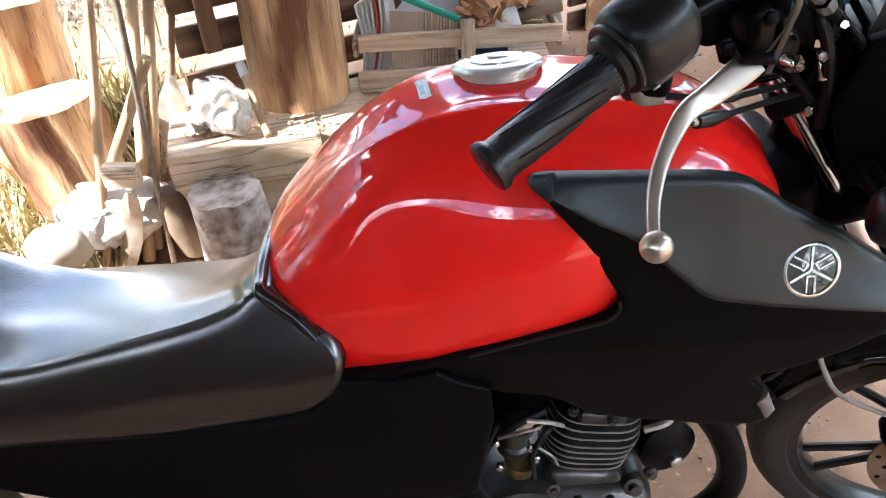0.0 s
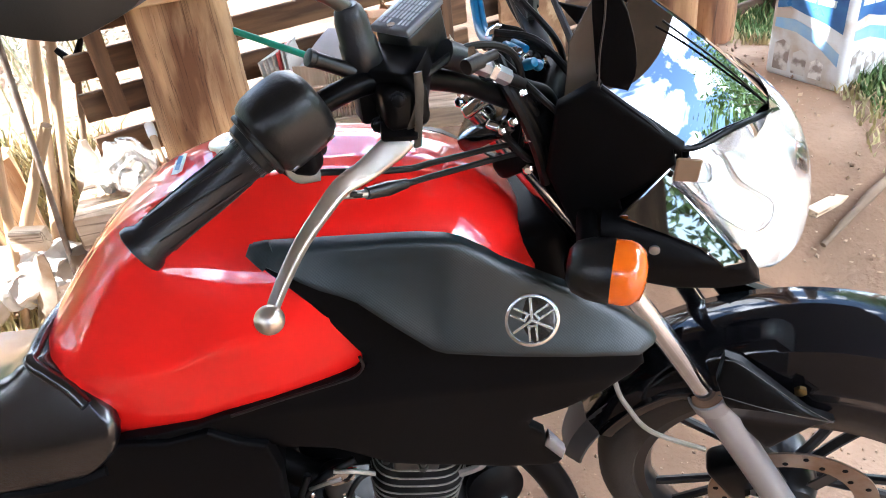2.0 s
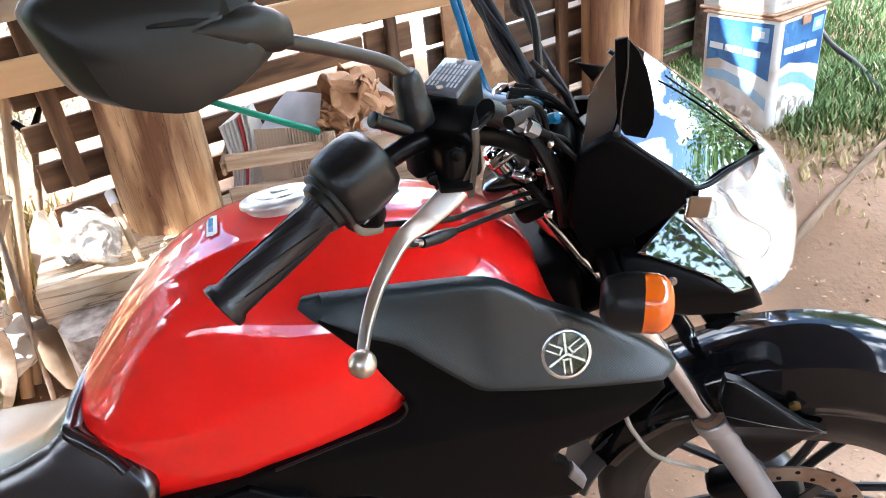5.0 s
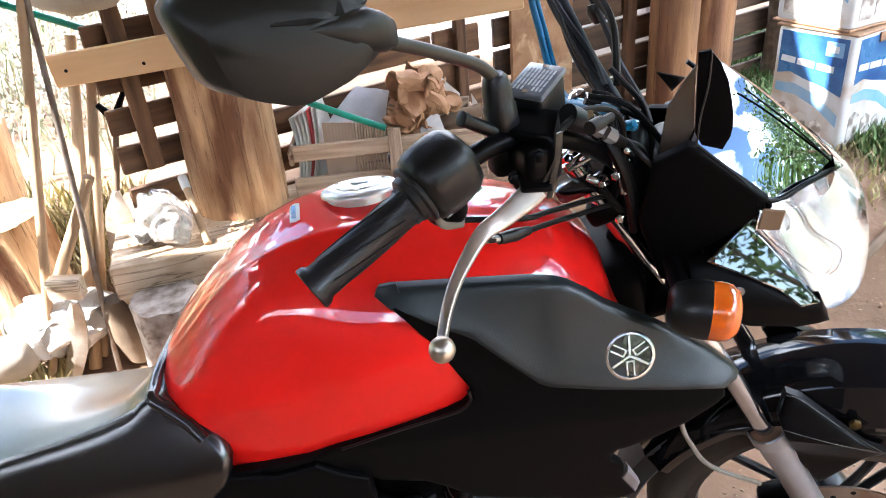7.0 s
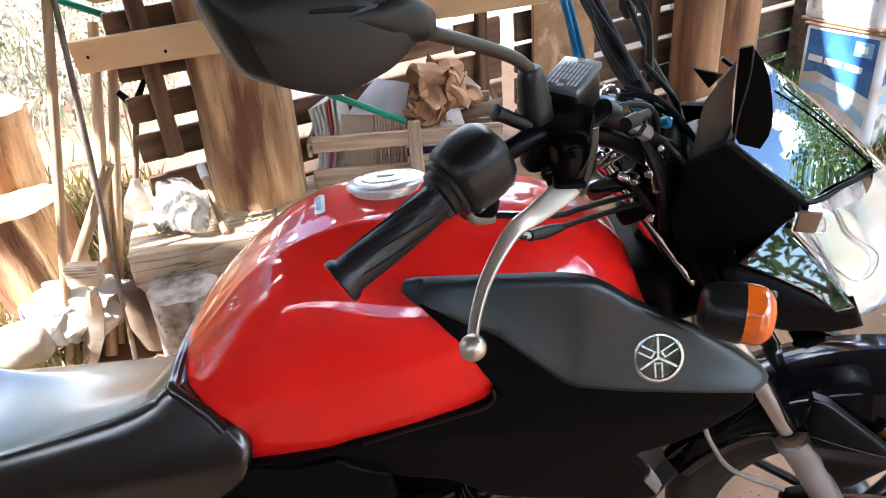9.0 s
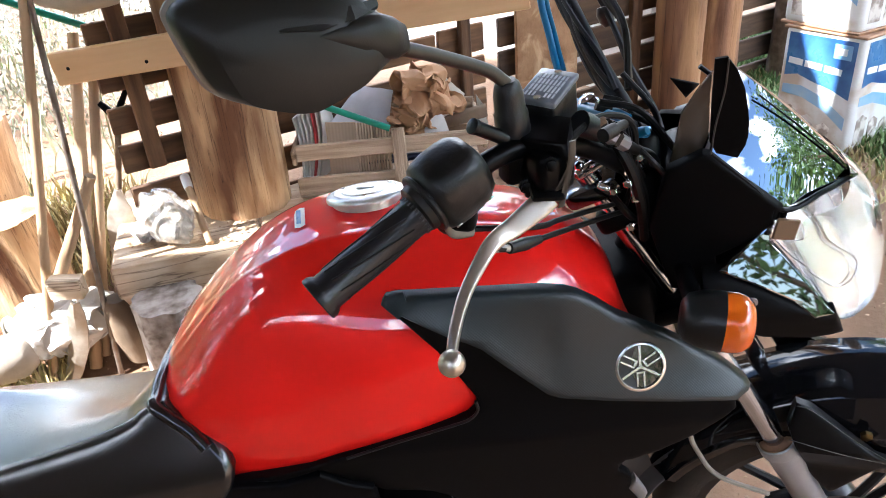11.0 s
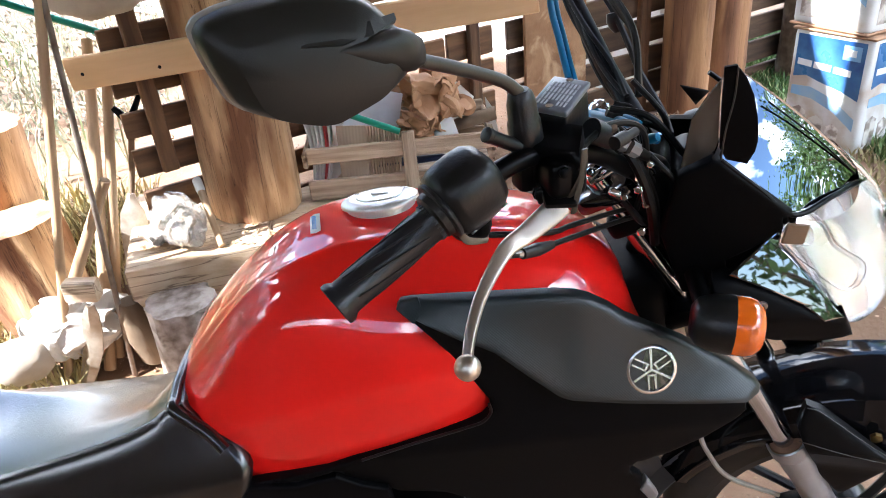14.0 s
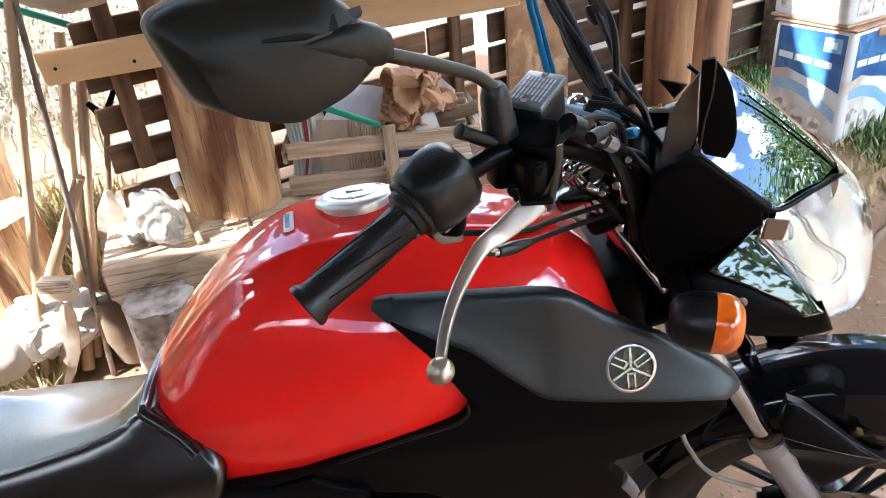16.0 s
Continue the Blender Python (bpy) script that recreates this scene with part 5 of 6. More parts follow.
for wf, back in ((steer, 0.432), (mirrored(steer), 0.475)):
    part("windscreen", patch((0.452, 0, 1.090), (back, -0.112, 1.036), (0.620, 0, 0.946), (0.520, -0.112, 0.967), 0.012), M["visor"], cowl, "smoked glossy fly screen", warp=wf, smooth=60)
    low = 1.06 if back < 0.45 else 0.972         # the far side stays lower
    part("cowl_side", panel([(x, min(z, low - 0.0005 * i)) for i, (x, z) in enumerate([(0.375, 0.93), (0.387, 1.015), (0.423, 1.040), (0.432, 1.038), (0.520, 0.972), (0.510, 0.963), (0.513, 0.951), (0.488, 0.923), (0.456, 0.897), (0.47, 0.84), (0.41, 0.84)])], lambda x, z: -0.120 - 0.03 * max(0, (x - 0.40)) + 0.12 * max(0, 0.40 - x), 0.012), M["plastic"], cowl, warp=wf)
    part("cowl_trim", panel([(0.515, 0.951), (0.512, 0.926), (0.526, 0.916), (0.558, 0.885), (0.596, 0.846), (0.574, 0.842), (0.547, 0.862), (0.505, 0.880), (0.458, 0.898)], lambda x, z: -0.132 + 0.20 * (x - 0.46) - 0.55 * (0.93 - z), 0.006, round_r=0.003, round_d=0.002), M["dark_visor"], cowl, warp=wf, smooth=3)
    part("cowl_lip", panel([(0.440, 0.893), (0.456, 0.895), (0.506, 0.878), (0.547, 0.860), (0.584, 0.839), (0.599, 0.843), (0.620, 0.800), (0.582, 0.791), (0.525, 0.798), (0.475, 0.82), (0.44, 0.85)], lambda x, z: -0.135 + 0.20 * (x - 0.46) - 0.55 * (0.93 - z) + 0.80 * max(0, 0.85 - z), 0.02, round_r=0.008, round_d=0.006), M["plastic"], cowl, warp=wf)
    part("lip_screw", lathe([(0, 0), (0.006, 0), (0.006, 0.003), (0, 0.004)], (0.499, -0.163, 0.868), (0, -1, 0), 12), M["fin"], cowl, warp=wf)
    part("screen_edge", tube([(0.432, -0.114, 1.038), (0.476, -0.116, 1.004), (0.521, -0.115, 0.968), (0.570, -0.070, 0.966), (0.621, 0.0, 0.947)], 0.0035, 8, 24), M["satin"], cowl, warp=wf)
    ind = part("turn_signal", lathe([(0, 0), (0.018, 0.0), (0.0275, 0.007), (0.0330, 0.022), (0.0345, 0.038), (0.0345, 0.046), (0, 0.046)], (0.412, -0.222, 0.890), (1, -0.05, -0.03), 32), M["hardware"], bike, "black turn signal with orange lens", warp=wf)
    part("orange_lens", lathe([(0, 0.046), (0.0345, 0.046), (0.0345, 0.060), (0.0325, 0.068), (0.026, 0.076), (0.014, 0.080), (0, 0.081)], (0.412, -0.222, 0.890), (1, -0.05, -0.03), 32), M["orange"], ind, "orange signal lens", warp=wf)
    part("signal_stem", tube([(0.42, -0.10, 0.87), (0.425, -0.15, 0.878), (0.43, -0.20, 0.888)], 0.012, 10, 8), M["plastic"], ind, warp=wf)
part("inner_flap", panel([(0.4247, 1.1245), (0.4316, 1.0485), (0.4273, 1.0290), (0.4075, 1.0098), (0.3913, 0.9996), (0.3951, 1.0383), (0.3977, 1.0728), (0.4131, 1.1057)], lambda x, z: -0.088, 0.003, round_r=0.002, round_d=0.001), M["flap"], cowl, "smoky translucent inner flap", warp=steer)
part("flap_edge", tube([(0.4245, -0.0900, 1.1254), (0.4268, -0.0900, 1.0851), (0.4301, -0.0900, 1.0496), (0.4270, -0.0900, 1.0302)], 0.0013, 6, 14), M["chrome"], cowl, warp=steer)
part("flap_tip", panel([(0.3834, 1.1017), (0.4159, 1.0952), (0.4031, 1.0780)], lambda x, z: -0.060, 0.003, round_r=0.001, round_d=0.001), M["satin"], cowl, warp=steer)
part("screen_mask", panel([(0.4205, 1.1533), (0.4326, 1.1558), (0.4445, 1.1412), (0.4545, 1.1212), (0.4612, 1.0980), (0.4650, 1.0804), (0.4662, 1.0668), (0.4655, 1.0556), (0.4595, 1.0389), (0.4366, 1.0437), (0.4277, 1.0584), (0.4228, 1.1141)], lambda x, z: -0.122, 0.004, round_r=0.001, round_d=0.0005), M["plastic"], cowl, "black ribbed mask over the screen edge", warp=steer)
part("mask_edge", tube([(0.4335, -0.1235, 1.1550), (0.4345, -0.1240, 1.1200), (0.4310, -0.1240, 1.0800), (0.4310, -0.1240, 1.0450)], 0.0010, 6, 20), M["engine"], cowl, warp=steer)
part("screen_seam", tube([(0.488, -0.024, 1.066), (0.555, -0.018, 1.012), (0.609, -0.008, 0.960)], 0.0012, 6, 12), M["satin"], cowl, warp=steer)
dash = part("instrument_panel", rbox((0.05, 0.11, 0.05), pose(0.405, 0.0, 0.955, 0, -35, 0), 0.016, 3), M["satin"], bike, "black instrument panel", warp=steer)
part("panel_cover", rbox((0.004, 0.09, 0.04), pose(0.383, 0.0, 0.971, 0, -35, 0), 0.002), M["gloss"], dash, warp=steer)

# cables
for k, pts in enumerate((
        [(0.2155, -0.285, 1.0192), (0.2279, -0.272, 1.0112), (0.2553, -0.235, 0.9969), (0.2754, -0.200, 0.9823), (0.3408, -0.100, 0.9421), (0.366, -0.070, 0.925)],
        [SW + Vector((0.036, 0.026, -0.046)), (0.2524, -0.235, 1.0135), (0.2744, -0.190, 0.9921), (0.3333, -0.100, 0.9545), (0.362, -0.065, 0.935)],
        [(0.275, -0.215, 1.10), (0.31, -0.15, 1.10), (0.345, -0.11, 1.07), (0.352, -0.10, 1.0), (0.345, -0.095, 0.95)],
        [(0.425, -0.088, 0.76), (0.44, -0.09, 0.70), (0.467, -0.10, 0.546), (0.491, -0.10, 0.483), (0.528, -0.10, 0.433), (0.61, -0.09, 0.39)])):
    part("cable", tube(pts, 0.0033 if k < 2 else 0.0040, 8, 30), M["cable"] if k < 3 else M["sheath"], bike, warp=steer)
part("cable_end", tube([(0.2085, -0.290, 1.0215), (0.2279, -0.272, 1.0112)], 0.0040, 8, 2, smooth=False), M["fin"], bike, "bright threaded cable end", warp=steer)
part("cable_sleeve", tube([(0.2279, -0.272, 1.0112), (0.2420, -0.253, 1.0035), (0.2553, -0.235, 0.9969)], [0.0062, 0.0075, 0.0050], 12, 6), M["rubber"], bike, warp=steer)
for dz, dy in ((0.018, 0.0), (0.012, 0.018), (0.024, -0.014)):
    part("cable", tube([(0.34, 0.05 + dy, 1.04), (0.33, 0.12 + dy, 1.07 + dz), (0.30, 0.18, 1.095 + dz), (0.27, 0.25 + dy, 1.11 + dz)], 0.005, 8, 20), M["cable"], bike, warp=steer)
for x, y, z in ((0.362, -0.045, 0.976), (0.362, 0.035, 0.976), (0.345, -0.10, 1.00), (0.338, -0.075, 0.998)):
    part("clamp_bolt", lathe([(0, 0), (0.007, 0), (0.007, 0.008), (0, 0.009)], (x, y, z), (0, 0, 1), 6), M["chrome"], bar, warp=steer)
part("bar_clamp", rbox((0.045, 0.11, 0.04), pose(0.364, 0, 0.958), 0.01, 3), M["satin"], bar, warp=steer)
FIT = [Vector(q) for q in [(0.2897, -0.1700, 1.1033), (0.3098, -0.1500, 1.0838), (0.3219, -0.1400, 1.0721), (0.3379, -0.1200, 1.0508), (0.3547, -0.1000, 1.0304)]]
part("hose_rubber", tube([FIT[0], FIT[1]], 0.0135, 14, 2, smooth=False), M["rubber"], perch, warp=steer)
fitting = part("brake_fitting", tube([FIT[1], FIT[2], FIT[3]], 0.0095, 8, 4, smooth=False), M["legs"], perch, "grey metal hose fitting", warp=steer)
part("fitting_nut", lathe([(0, 0), (0.0125, 0), (0.0125, 0.009), (0, 0.009)], FIT[2], FIT[3] - FIT[2], 6), M["chrome"], fitting, warp=steer)
part("fitting_bolt", lathe([(0, 0), (0.0085, 0), (0.0085, 0.008), (0.004, 0.010), (0, 0.010)], FIT[1] + Vector((0, -0.006, 0.008)), (0, -0.3, 1), 6), M["chrome"], fitting, warp=steer)
part("brake_hose", tube([FIT[3], FIT[4], FIT[4] + Vector((0.02, 0.03, -0.03)), FIT[4] + Vector((0.03, 0.05, -0.09))], 0.0065, 10, 18), M["cable"], perch, warp=steer)
PC = [Vector(q) for q in [(0.1968, -0.2500, 1.1387), (0.2078, -0.2400, 1.1277), (0.2215, -0.2300, 1.1159)]]
part("adjuster", tube(PC, 0.0072, 14, 6), M["hardware"], perch, "short black adjuster barrel", warp=steer)
part("adjuster_cap", lathe([(0, 0), (0.0080, 0.001), (0.0080, 0.006), (0.006, 0.007), (0, 0.007)], PC[0], PC[0] - PC[1], 16), M["hardware"], perch, warp=steer)
part("brake_switch", lathe([(0, 0), (0.0075, 0), (0.0075, 0.02), (0.005, 0.022), (0.005, 0.04), (0, 0.042)], (0.315, -0.19, 1.10), (0.5, 0.8, -0.1), 16), M["dark_metal"], bar, warp=steer)
BLUE = [(0.1934, 0.3000, 1.1074), (0.2024, 0.2700, 1.0651), (0.2168, 0.2400, 1.0318), (0.2345, 0.1900, 0.9989), (0.2573, 0.1200, 0.9789), (0.2931, 0.0400, 1.0071), (0.3197, -0.0100, 1.0282), (0.3359, -0.0300, 1.0309)]
part("blue_tube", tube(BLUE, 0.0056, 10, 36), M["blue"], bike, "bright blue plastic tube", warp=steer)
part("blue_tube", tube([(x + 0.007, y + 0.006, z + 0.001) for x, y, z in BLUE], 0.0045, 10, 36), M["blue"], bike, warp=steer)
random.seed(12)
for k in range(12):
    p = Vector((random.uniform(0.325, 0.375), random.uniform(-0.13, 0.0), random.uniform(0.96, 1.07)))
    d = Vector((random.uniform(-1, 1), random.uniform(-1, -0.2), random.uniform(-0.2, 1)))
    r = random.uniform(0.003, 0.0055)
    part("bracket_nut", lathe([(0, 0), (r, 0), (r, r * 1.1), (r * 0.55, r * 1.1), (r * 0.55, r * 2), (0, r * 2)], p, d, 6), M["chrome"], bar, warp=steer)
for k in range(9):
    y0, z0 = random.uniform(-0.12, 0.04), random.uniform(0.99, 1.07)
    a = Vector((random.uniform(0.30, 0.34), y0, z0))
    c = Vector((random.uniform(0.36, 0.41), y0 + random.uniform(-0.06, 0.06), z0 - random.uniform(0.04, 0.13)))
    m = a.lerp(c, 0.5) + Vector((random.uniform(-0.02, 0.03), random.uniform(-0.05, 0.0), random.uniform(0.0, 0.04)))
    part("cable", tube([a, m, c], random.uniform(0.003, 0.0055), 8, 14), M["cable"], bike, warp=steer)
for p, r in (((0.290, -0.130, 1.026), 0.006), ((0.345, -0.130, 1.004), 0.0055), ((0.312, -0.125, 1.040), 0.0045), ((0.356, -0.125, 1.036), 0.0045), ((0.330, -0.120, 0.985), 0.0045)):
    part("clamp_nut", lathe([(0, 0), (r, 0), (r, r * 0.8), (r * 0.8, r), (r * 0.5, r), (r * 0.5, r * 1.7), (0, r * 1.7)], p, (-0.15, -1, 0.55), 6), M["chrome"], bar, "bright chrome nut", warp=steer)
# added chrome blocks that stand in for highlights on the glossy black yoke
for p, size, turn in (((0.302, -0.104, 1.008), (0.040, 0.012, 0.014), (-38, -36, 8)), ((0.3545, -0.106, 0.977), (0.010, 0.010, 0.026), (-30, -12, 0)), ((0.318, -0.110, 0.985), (0.016, 0.010, 0.010), (-45, 20, 0)), ((0.335, -0.100, 1.030), (0.014, 0.012, 0.010), (-40, 30, 0))):
    part("yoke_glint", rbox(size, pose(*p, *turn), 0.003, 3), M["chrome"], bar, "small chrome block standing in for a highlight on the yoke", warp=steer)
part("wiring_cover", rbox((0.075, 0.15, 0.085), pose(0.356, -0.02, 0.945, 0, -20, 0), 0.018, 3), M["plastic"], bike, warp=steer)
part("ignition_switch", lathe([(0, 0), (0.021, 0), (0.022, 0.03), (0.018, 0.036), (0, 0.036)], (0.345, 0.0, 0.975), (-0.4, 0, 1), 24), M["plastic"], bike, warp=steer)
for k in range(4):
    part("wire_loom", tube([(0.318 + 0.006 * k, -0.10 + 0.012 * k, 1.055), (0.345, -0.118 + 0.014 * k, 1.02), (0.362 + 0.004 * k, -0.108 + 0.012 * k, 0.965), (0.372, -0.095, 0.90)], 0.0065 - 0.0008 * k, 8, 18), M["cable"], bike, warp=steer)
for p, d in (((0.352, -0.085, 1.045), (0.6, -0.3, 0.4)), ((0.360, -0.055, 1.03), (0.2, -0.8, 0.3))):
    part("blue_connector", lathe([(0, 0), (0.006, 0), (0.0065, 0.006), (0.005, 0.014), (0, 0.015)], p, d, 10), M["blue"], bike, "blue plastic connector", warp=steer)
# rear of the machine
rw = part("rear_wheel", lathe([(0.245, -0.03), (0.255, -0.045), (0.282, -0.052), (0.31, -0.043), (0.325, 0), (0.31, 0.043), (0.282, 0.052), (0.255, 0.045), (0.245, 0.03), (0.245, -0.03)], (-0.62, 0, 0.225), (0, 1, 0), 56), M["tyre"], bike)
part("hub", lathe([(0, -0.07), (0.06, -0.07), (0.06, 0.07), (0, 0.07)], (-0.62, 0, 0.225), (0, 1, 0), 24), M["rim"], rw)
for k in range(5):
    a = 2 * math.pi * k / 5
    part("spoke", tube([(-0.62 + 0.05 * math.cos(a), 0, 0.225 + 0.05 * math.sin(a)), (-0.62 + 0.23 * math.cos(a), 0, 0.225 + 0.25 * math.sin(a))], 0.014, 8, 2, smooth=False), M["rim"], rw)
part("muffler", tube([(-0.2, -0.15, 0.17), (-0.45, -0.17, 0.24), (-0.85, -0.18, 0.36)], [0.03, 0.05, 0.05], 20, 16), M["satin"], bike)

# ---- things behind the motorcycle ----
LEDGE = 0.335
beam = board("timber_ledge", 0.43, 0.26, 0.60, pose(-0.789, 1.286, LEDGE - 0.13, 0, 0, 17), M["ledge"], "heavy pale timber beam lying as a ledge", "timber", wob=0.006, seed=2.0, group="ledge timbers")
beam_b = board("timber_ledge", 0.64, 0.235, 0.40, pose(-0.222, 1.338, LEDGE - 0.120, 0, 0, 10), M["ledge"], "second heavy timber beam butting the first", "timber", wob=0.006, seed=9.0, group="ledge timbers")
for ob, half, high, deep in ((beam, 0.215, 0.245, 0.585), (beam_b, 0.32, 0.22, 0.385)):
    for sgn in (-1, 1):
        part("end_grain", rough_up(rbox((0.004, deep, high), pose(sgn * (half + 0.001), 0, 0), 0.001, 1), 0.001, 30), M["grey_wood"], ob, "greyed sawn end grain")
RAIL = Matrix.Translation((-0.3405, 1.187, 0.9130)) @ pose(0, 0, 0, 0, -4.9, 0)
rail = board("rail_board", 1.35, 0.094, 0.024, RAIL, M["plank"], "pale tan board with drilled holes", "board", wob=0.001, seed=5.0)
for x, z in ((-0.628, -0.002), (-0.403, -0.018), (-0.12, -0.01), (0.2, 0.01)):
    part("drilled_hole", lathe([(0.0052, 0), (0.0052, 0.001), (0.0, 0.0008)], (x, -0.0118, z), (0, -1, 0), 12), M["plastic"], rail)
log("tree_stump", 0.106, 0.100, 0.30, pose(-0.752, 0.905, -0.05, 0, 0, 20), M["stump"], "short stump with flaking grey bark", "stump", 11.0, 0.02)
log("standing_log", 0.15, 0.15, 0.58, pose(-1.52, 1.35, 0.10, 0, 4, 0), M["bark"], "sunlit debarked log standing upright", "log", 15.0, 0.02)
log("standing_log", 0.14, 0.15, 0.36, pose(-1.28, 1.12, 0.08, 0, -6, 0), M["bark"], "short sunlit log with torn bark", "log", 19.0, 0.03)


def pole(p0, p1, r0, r1, material, label, name="pole", seg=8):
    p0, p1 = Vector(p0), Vector(p1)
    d = p1 - p0
    m = Matrix.Translation(p0) @ d.to_track_quat("Z", "Y").to_matrix().to_4x4()
    n = 9
    bm = tube([(0.004 * noise.noise(Vector((i, seg, 1))), 0.004 * noise.noise(Vector((i, 2, seg))), d.length * i / n) for i in range(n + 1)], [r0, r1], 12, 18)
    return thing(name, bm, material, label, "tool" if "handle" in label else "pole", m)


def on_line(p0, p1, z):
    """The place on the line through p0 and p1 at height z."""
    p0, p1 = Vector(p0), Vector(p1)
    return p0.lerp(p1, (z - p0.z) / (p1.z - p0.z))


P1A, P1B = (-1.116, 0.93, 0.245), (-0.90, 0.97, 1.115)
pole(on_line(P1A, P1B, -0.02), on_line(P1A, P1B, 1.25), 0.014, 0.0125, M["pole"], "smooth wooden tool handle leaning upright", "tool_handle")
P2A, P2B = (-0.97, 0.93, 0.053), (-0.893, 0.97, 1.114)
pole(on_line(P2A, P2B, -0.03), on_line(P2A, P2B, 1.25), 0.0085, 0.008, M["iron"], "thin dark iron bar leaning among tools", "iron_bar")
P3A, P3B = (-1.0667, 0.93, -0.0775), (-0.9962, 1.24, 0.7758)
pole(on_line(P3A, P3B, -0.02), on_line(P3A, P3B, 0.93), 0.019, 0.016, M["pole"], "pale wooden pole leaning upright", "pole")
P4A, P4B = (-1.010, 1.08, 0.2741), (-0.9506, 1.25, 0.7724)
pole(on_line(P4A, P4B, 0.0), on_line(P4A, P4B, 0.92), 0.0155, 0.015, M["pole"], "brown wooden tool handle leaning upright", "tool_handle")
sp = thing("shovel", tube([(-0.905, 1.24, 0.668), (-0.935, 1.24, 0.56), (-0.969, 1.24, 0.440)], 0.0095, 12, 14), M["trunk"], "slim dark shovel with a forked grip, standing on its blade", "shovel")
part("fork_grip", tube([(-0.905, 1.24, 0.655), (-0.912, 1.24, 0.690), (-0.922, 1.238, 0.712), (-0.940, 1.235, 0.737)], [0.011, 0.014, 0.012, 0.009], 12, 14, flat=0.7), M["satin"], sp, "black forked shovel grip")
part("fork_grip", tube([(-0.905, 1.24, 0.660), (-0.894, 1.24, 0.700), (-0.862, 1.24, 0.752), (-0.840, 1.24, 0.790), (-0.828, 1.24, 0.825)], [0.012, 0.013, 0.009, 0.0085, 0.008], 12, 18, flat=0.7), M["satin"], sp)
rings = []
for x, z, w, bow in ((-0.966, 0.456, 0.011, 0.0), (-0.975, 0.425, 0.022, 0.004), (-0.985, 0.385, 0.040, 0.010), (-0.995, 0.330, 0.048, 0.014), (-1.008, 0.250, 0.048, 0.014), (-1.022, 0.160, 0.040, 0.008), (-1.030, 0.09, 0.012, 0.0)):
    rings.append([(x - w, 1.232 + bow, z), (x, 1.222 + bow, z), (x + w, 1.232 + bow, z), (x + w, 1.237 + bow, z), (x, 1.228 + bow, z), (x - w, 1.237 + bow, z)])
part("blade", loft(bmesh.new(), rings), M["steel"], sp, "bright worn shovel blade")
pole((-1.11, 1.0, 0.272), (-0.907, 1.0, 0.601), 0.018, 0.015, M["pole"], "short pale stake leaning aslant", "stake")
thing("green_pipe", tube([(-1.55, 1.24, 1.215), (-1.3, 1.25, 1.115), (-1.0951, 1.25, 1.0275), (-0.8378, 1.25, 0.9211), (-0.55, 1.36, 0.752), (-0.2583, 1.335, 0.629), (-0.0985, 1.33, 0.560)], 0.0105, 12, 36), M["green"], "green plastic pipe lying aslant", "pipe")
stick = pole((-0.645, 1.05, 0.34), (-0.752, 1.25, 0.479), 0.011, 0.012, M["pole"], "short stick with a white plastic end", "stick")
part("white_end", lathe([(0, 0), (0.013, 0), (0.0145, 0.012), (0.0145, 0.05), (0.011, 0.055), (0, 0.056)], (0, 0, 0.215), (0, 0, 1), 14), M["white"], stick)

# crate with waste paper
crate = new("crate")
crate.matrix_basis = pose(-0.10, 1.52, 0, 0, 0, 4)
tagged(crate, "weathered wooden slat crate full of waste paper", "crate")
for x, z, ln, w, y in ((-0.01, 0.497, 0.62, 0.054, -0.17), (-0.01, 0.383, 0.64, 0.060, -0.17), (-0.02, 0.50, 0.62, 0.05, 0.17), (-0.02, 0.40, 0.62, 0.05, 0.17)):
    board("slat", ln, w, 0.016, pose(x, y, z), M["grey_wood"], "", "", crate, 0.002, z * 9)
board("batten", 0.215, 0.044, 0.016, pose(0.012, -0.188, 0.452, 0, 90, 0), M["grey_wood"], "", "", crate, 0.002, 0.0)
for x in (-0.33, 0.29):
    board("slat", 0.34, 0.05, 0.016, pose(x, 0, 0.48, 0, 0, 90), M["grey_wood"], "", "", crate, 0.002, x)
board("bottom_board", 0.62, 0.34, 0.016, pose(-0.02, 0, 0.347, 90, 0, 0), M["grey_wood"], "", "", crate)


def crumple(size, seed, amount, sub=5):
    """A crushed ball: straight creases that push the skin every way."""
    r = np.random.default_rng(int(seed))
    folds = []
    for _ in range(22):
        d = Vector(r.normal(0, 1, 3)).normalized()
        folds.append((d, float(r.uniform(1.2, 5.5)), float(r.uniform(0, 6)), Vector(r.normal(0, 1, 3)).normalized()))
    bm = bmesh.new()
    bmesh.ops.create_icosphere(bm, subdivisions=sub, radius=1.0)
    for v in bm.verts:
        c = v.co.copy()
        push = Vector()
        for d, w, ph, way in folds:
            push += way * (amount * 0.42 / w * (abs(((c.dot(d) * w + ph) % 2.0) - 1.0) - 0.5))
        c = c * (1 + 0.25 * amount * noise.noise(c * 1.4 + Vector((seed, 0, 0)))) + push
        v.co = Vector((c.x * size[0], c.y * size[1], c.z * size[2]))
    return bm


thing("crumpled_paper", crumple((0.092, 0.085, 0.074), 3.0, 1.85, 6), M["kraft"], "crumpled brown kraft paper on top of the crate", "paper", pose(0.008, 1.49, 0.612), smooth=14)
thing("crumpled_paper", crumple((0.062, 0.055, 0.044), 8.0, 1.8, 6), M["kraft"], "smaller crumpled ball of brown kraft paper", "paper", pose(-0.035, 1.43, 0.545), smooth=12)


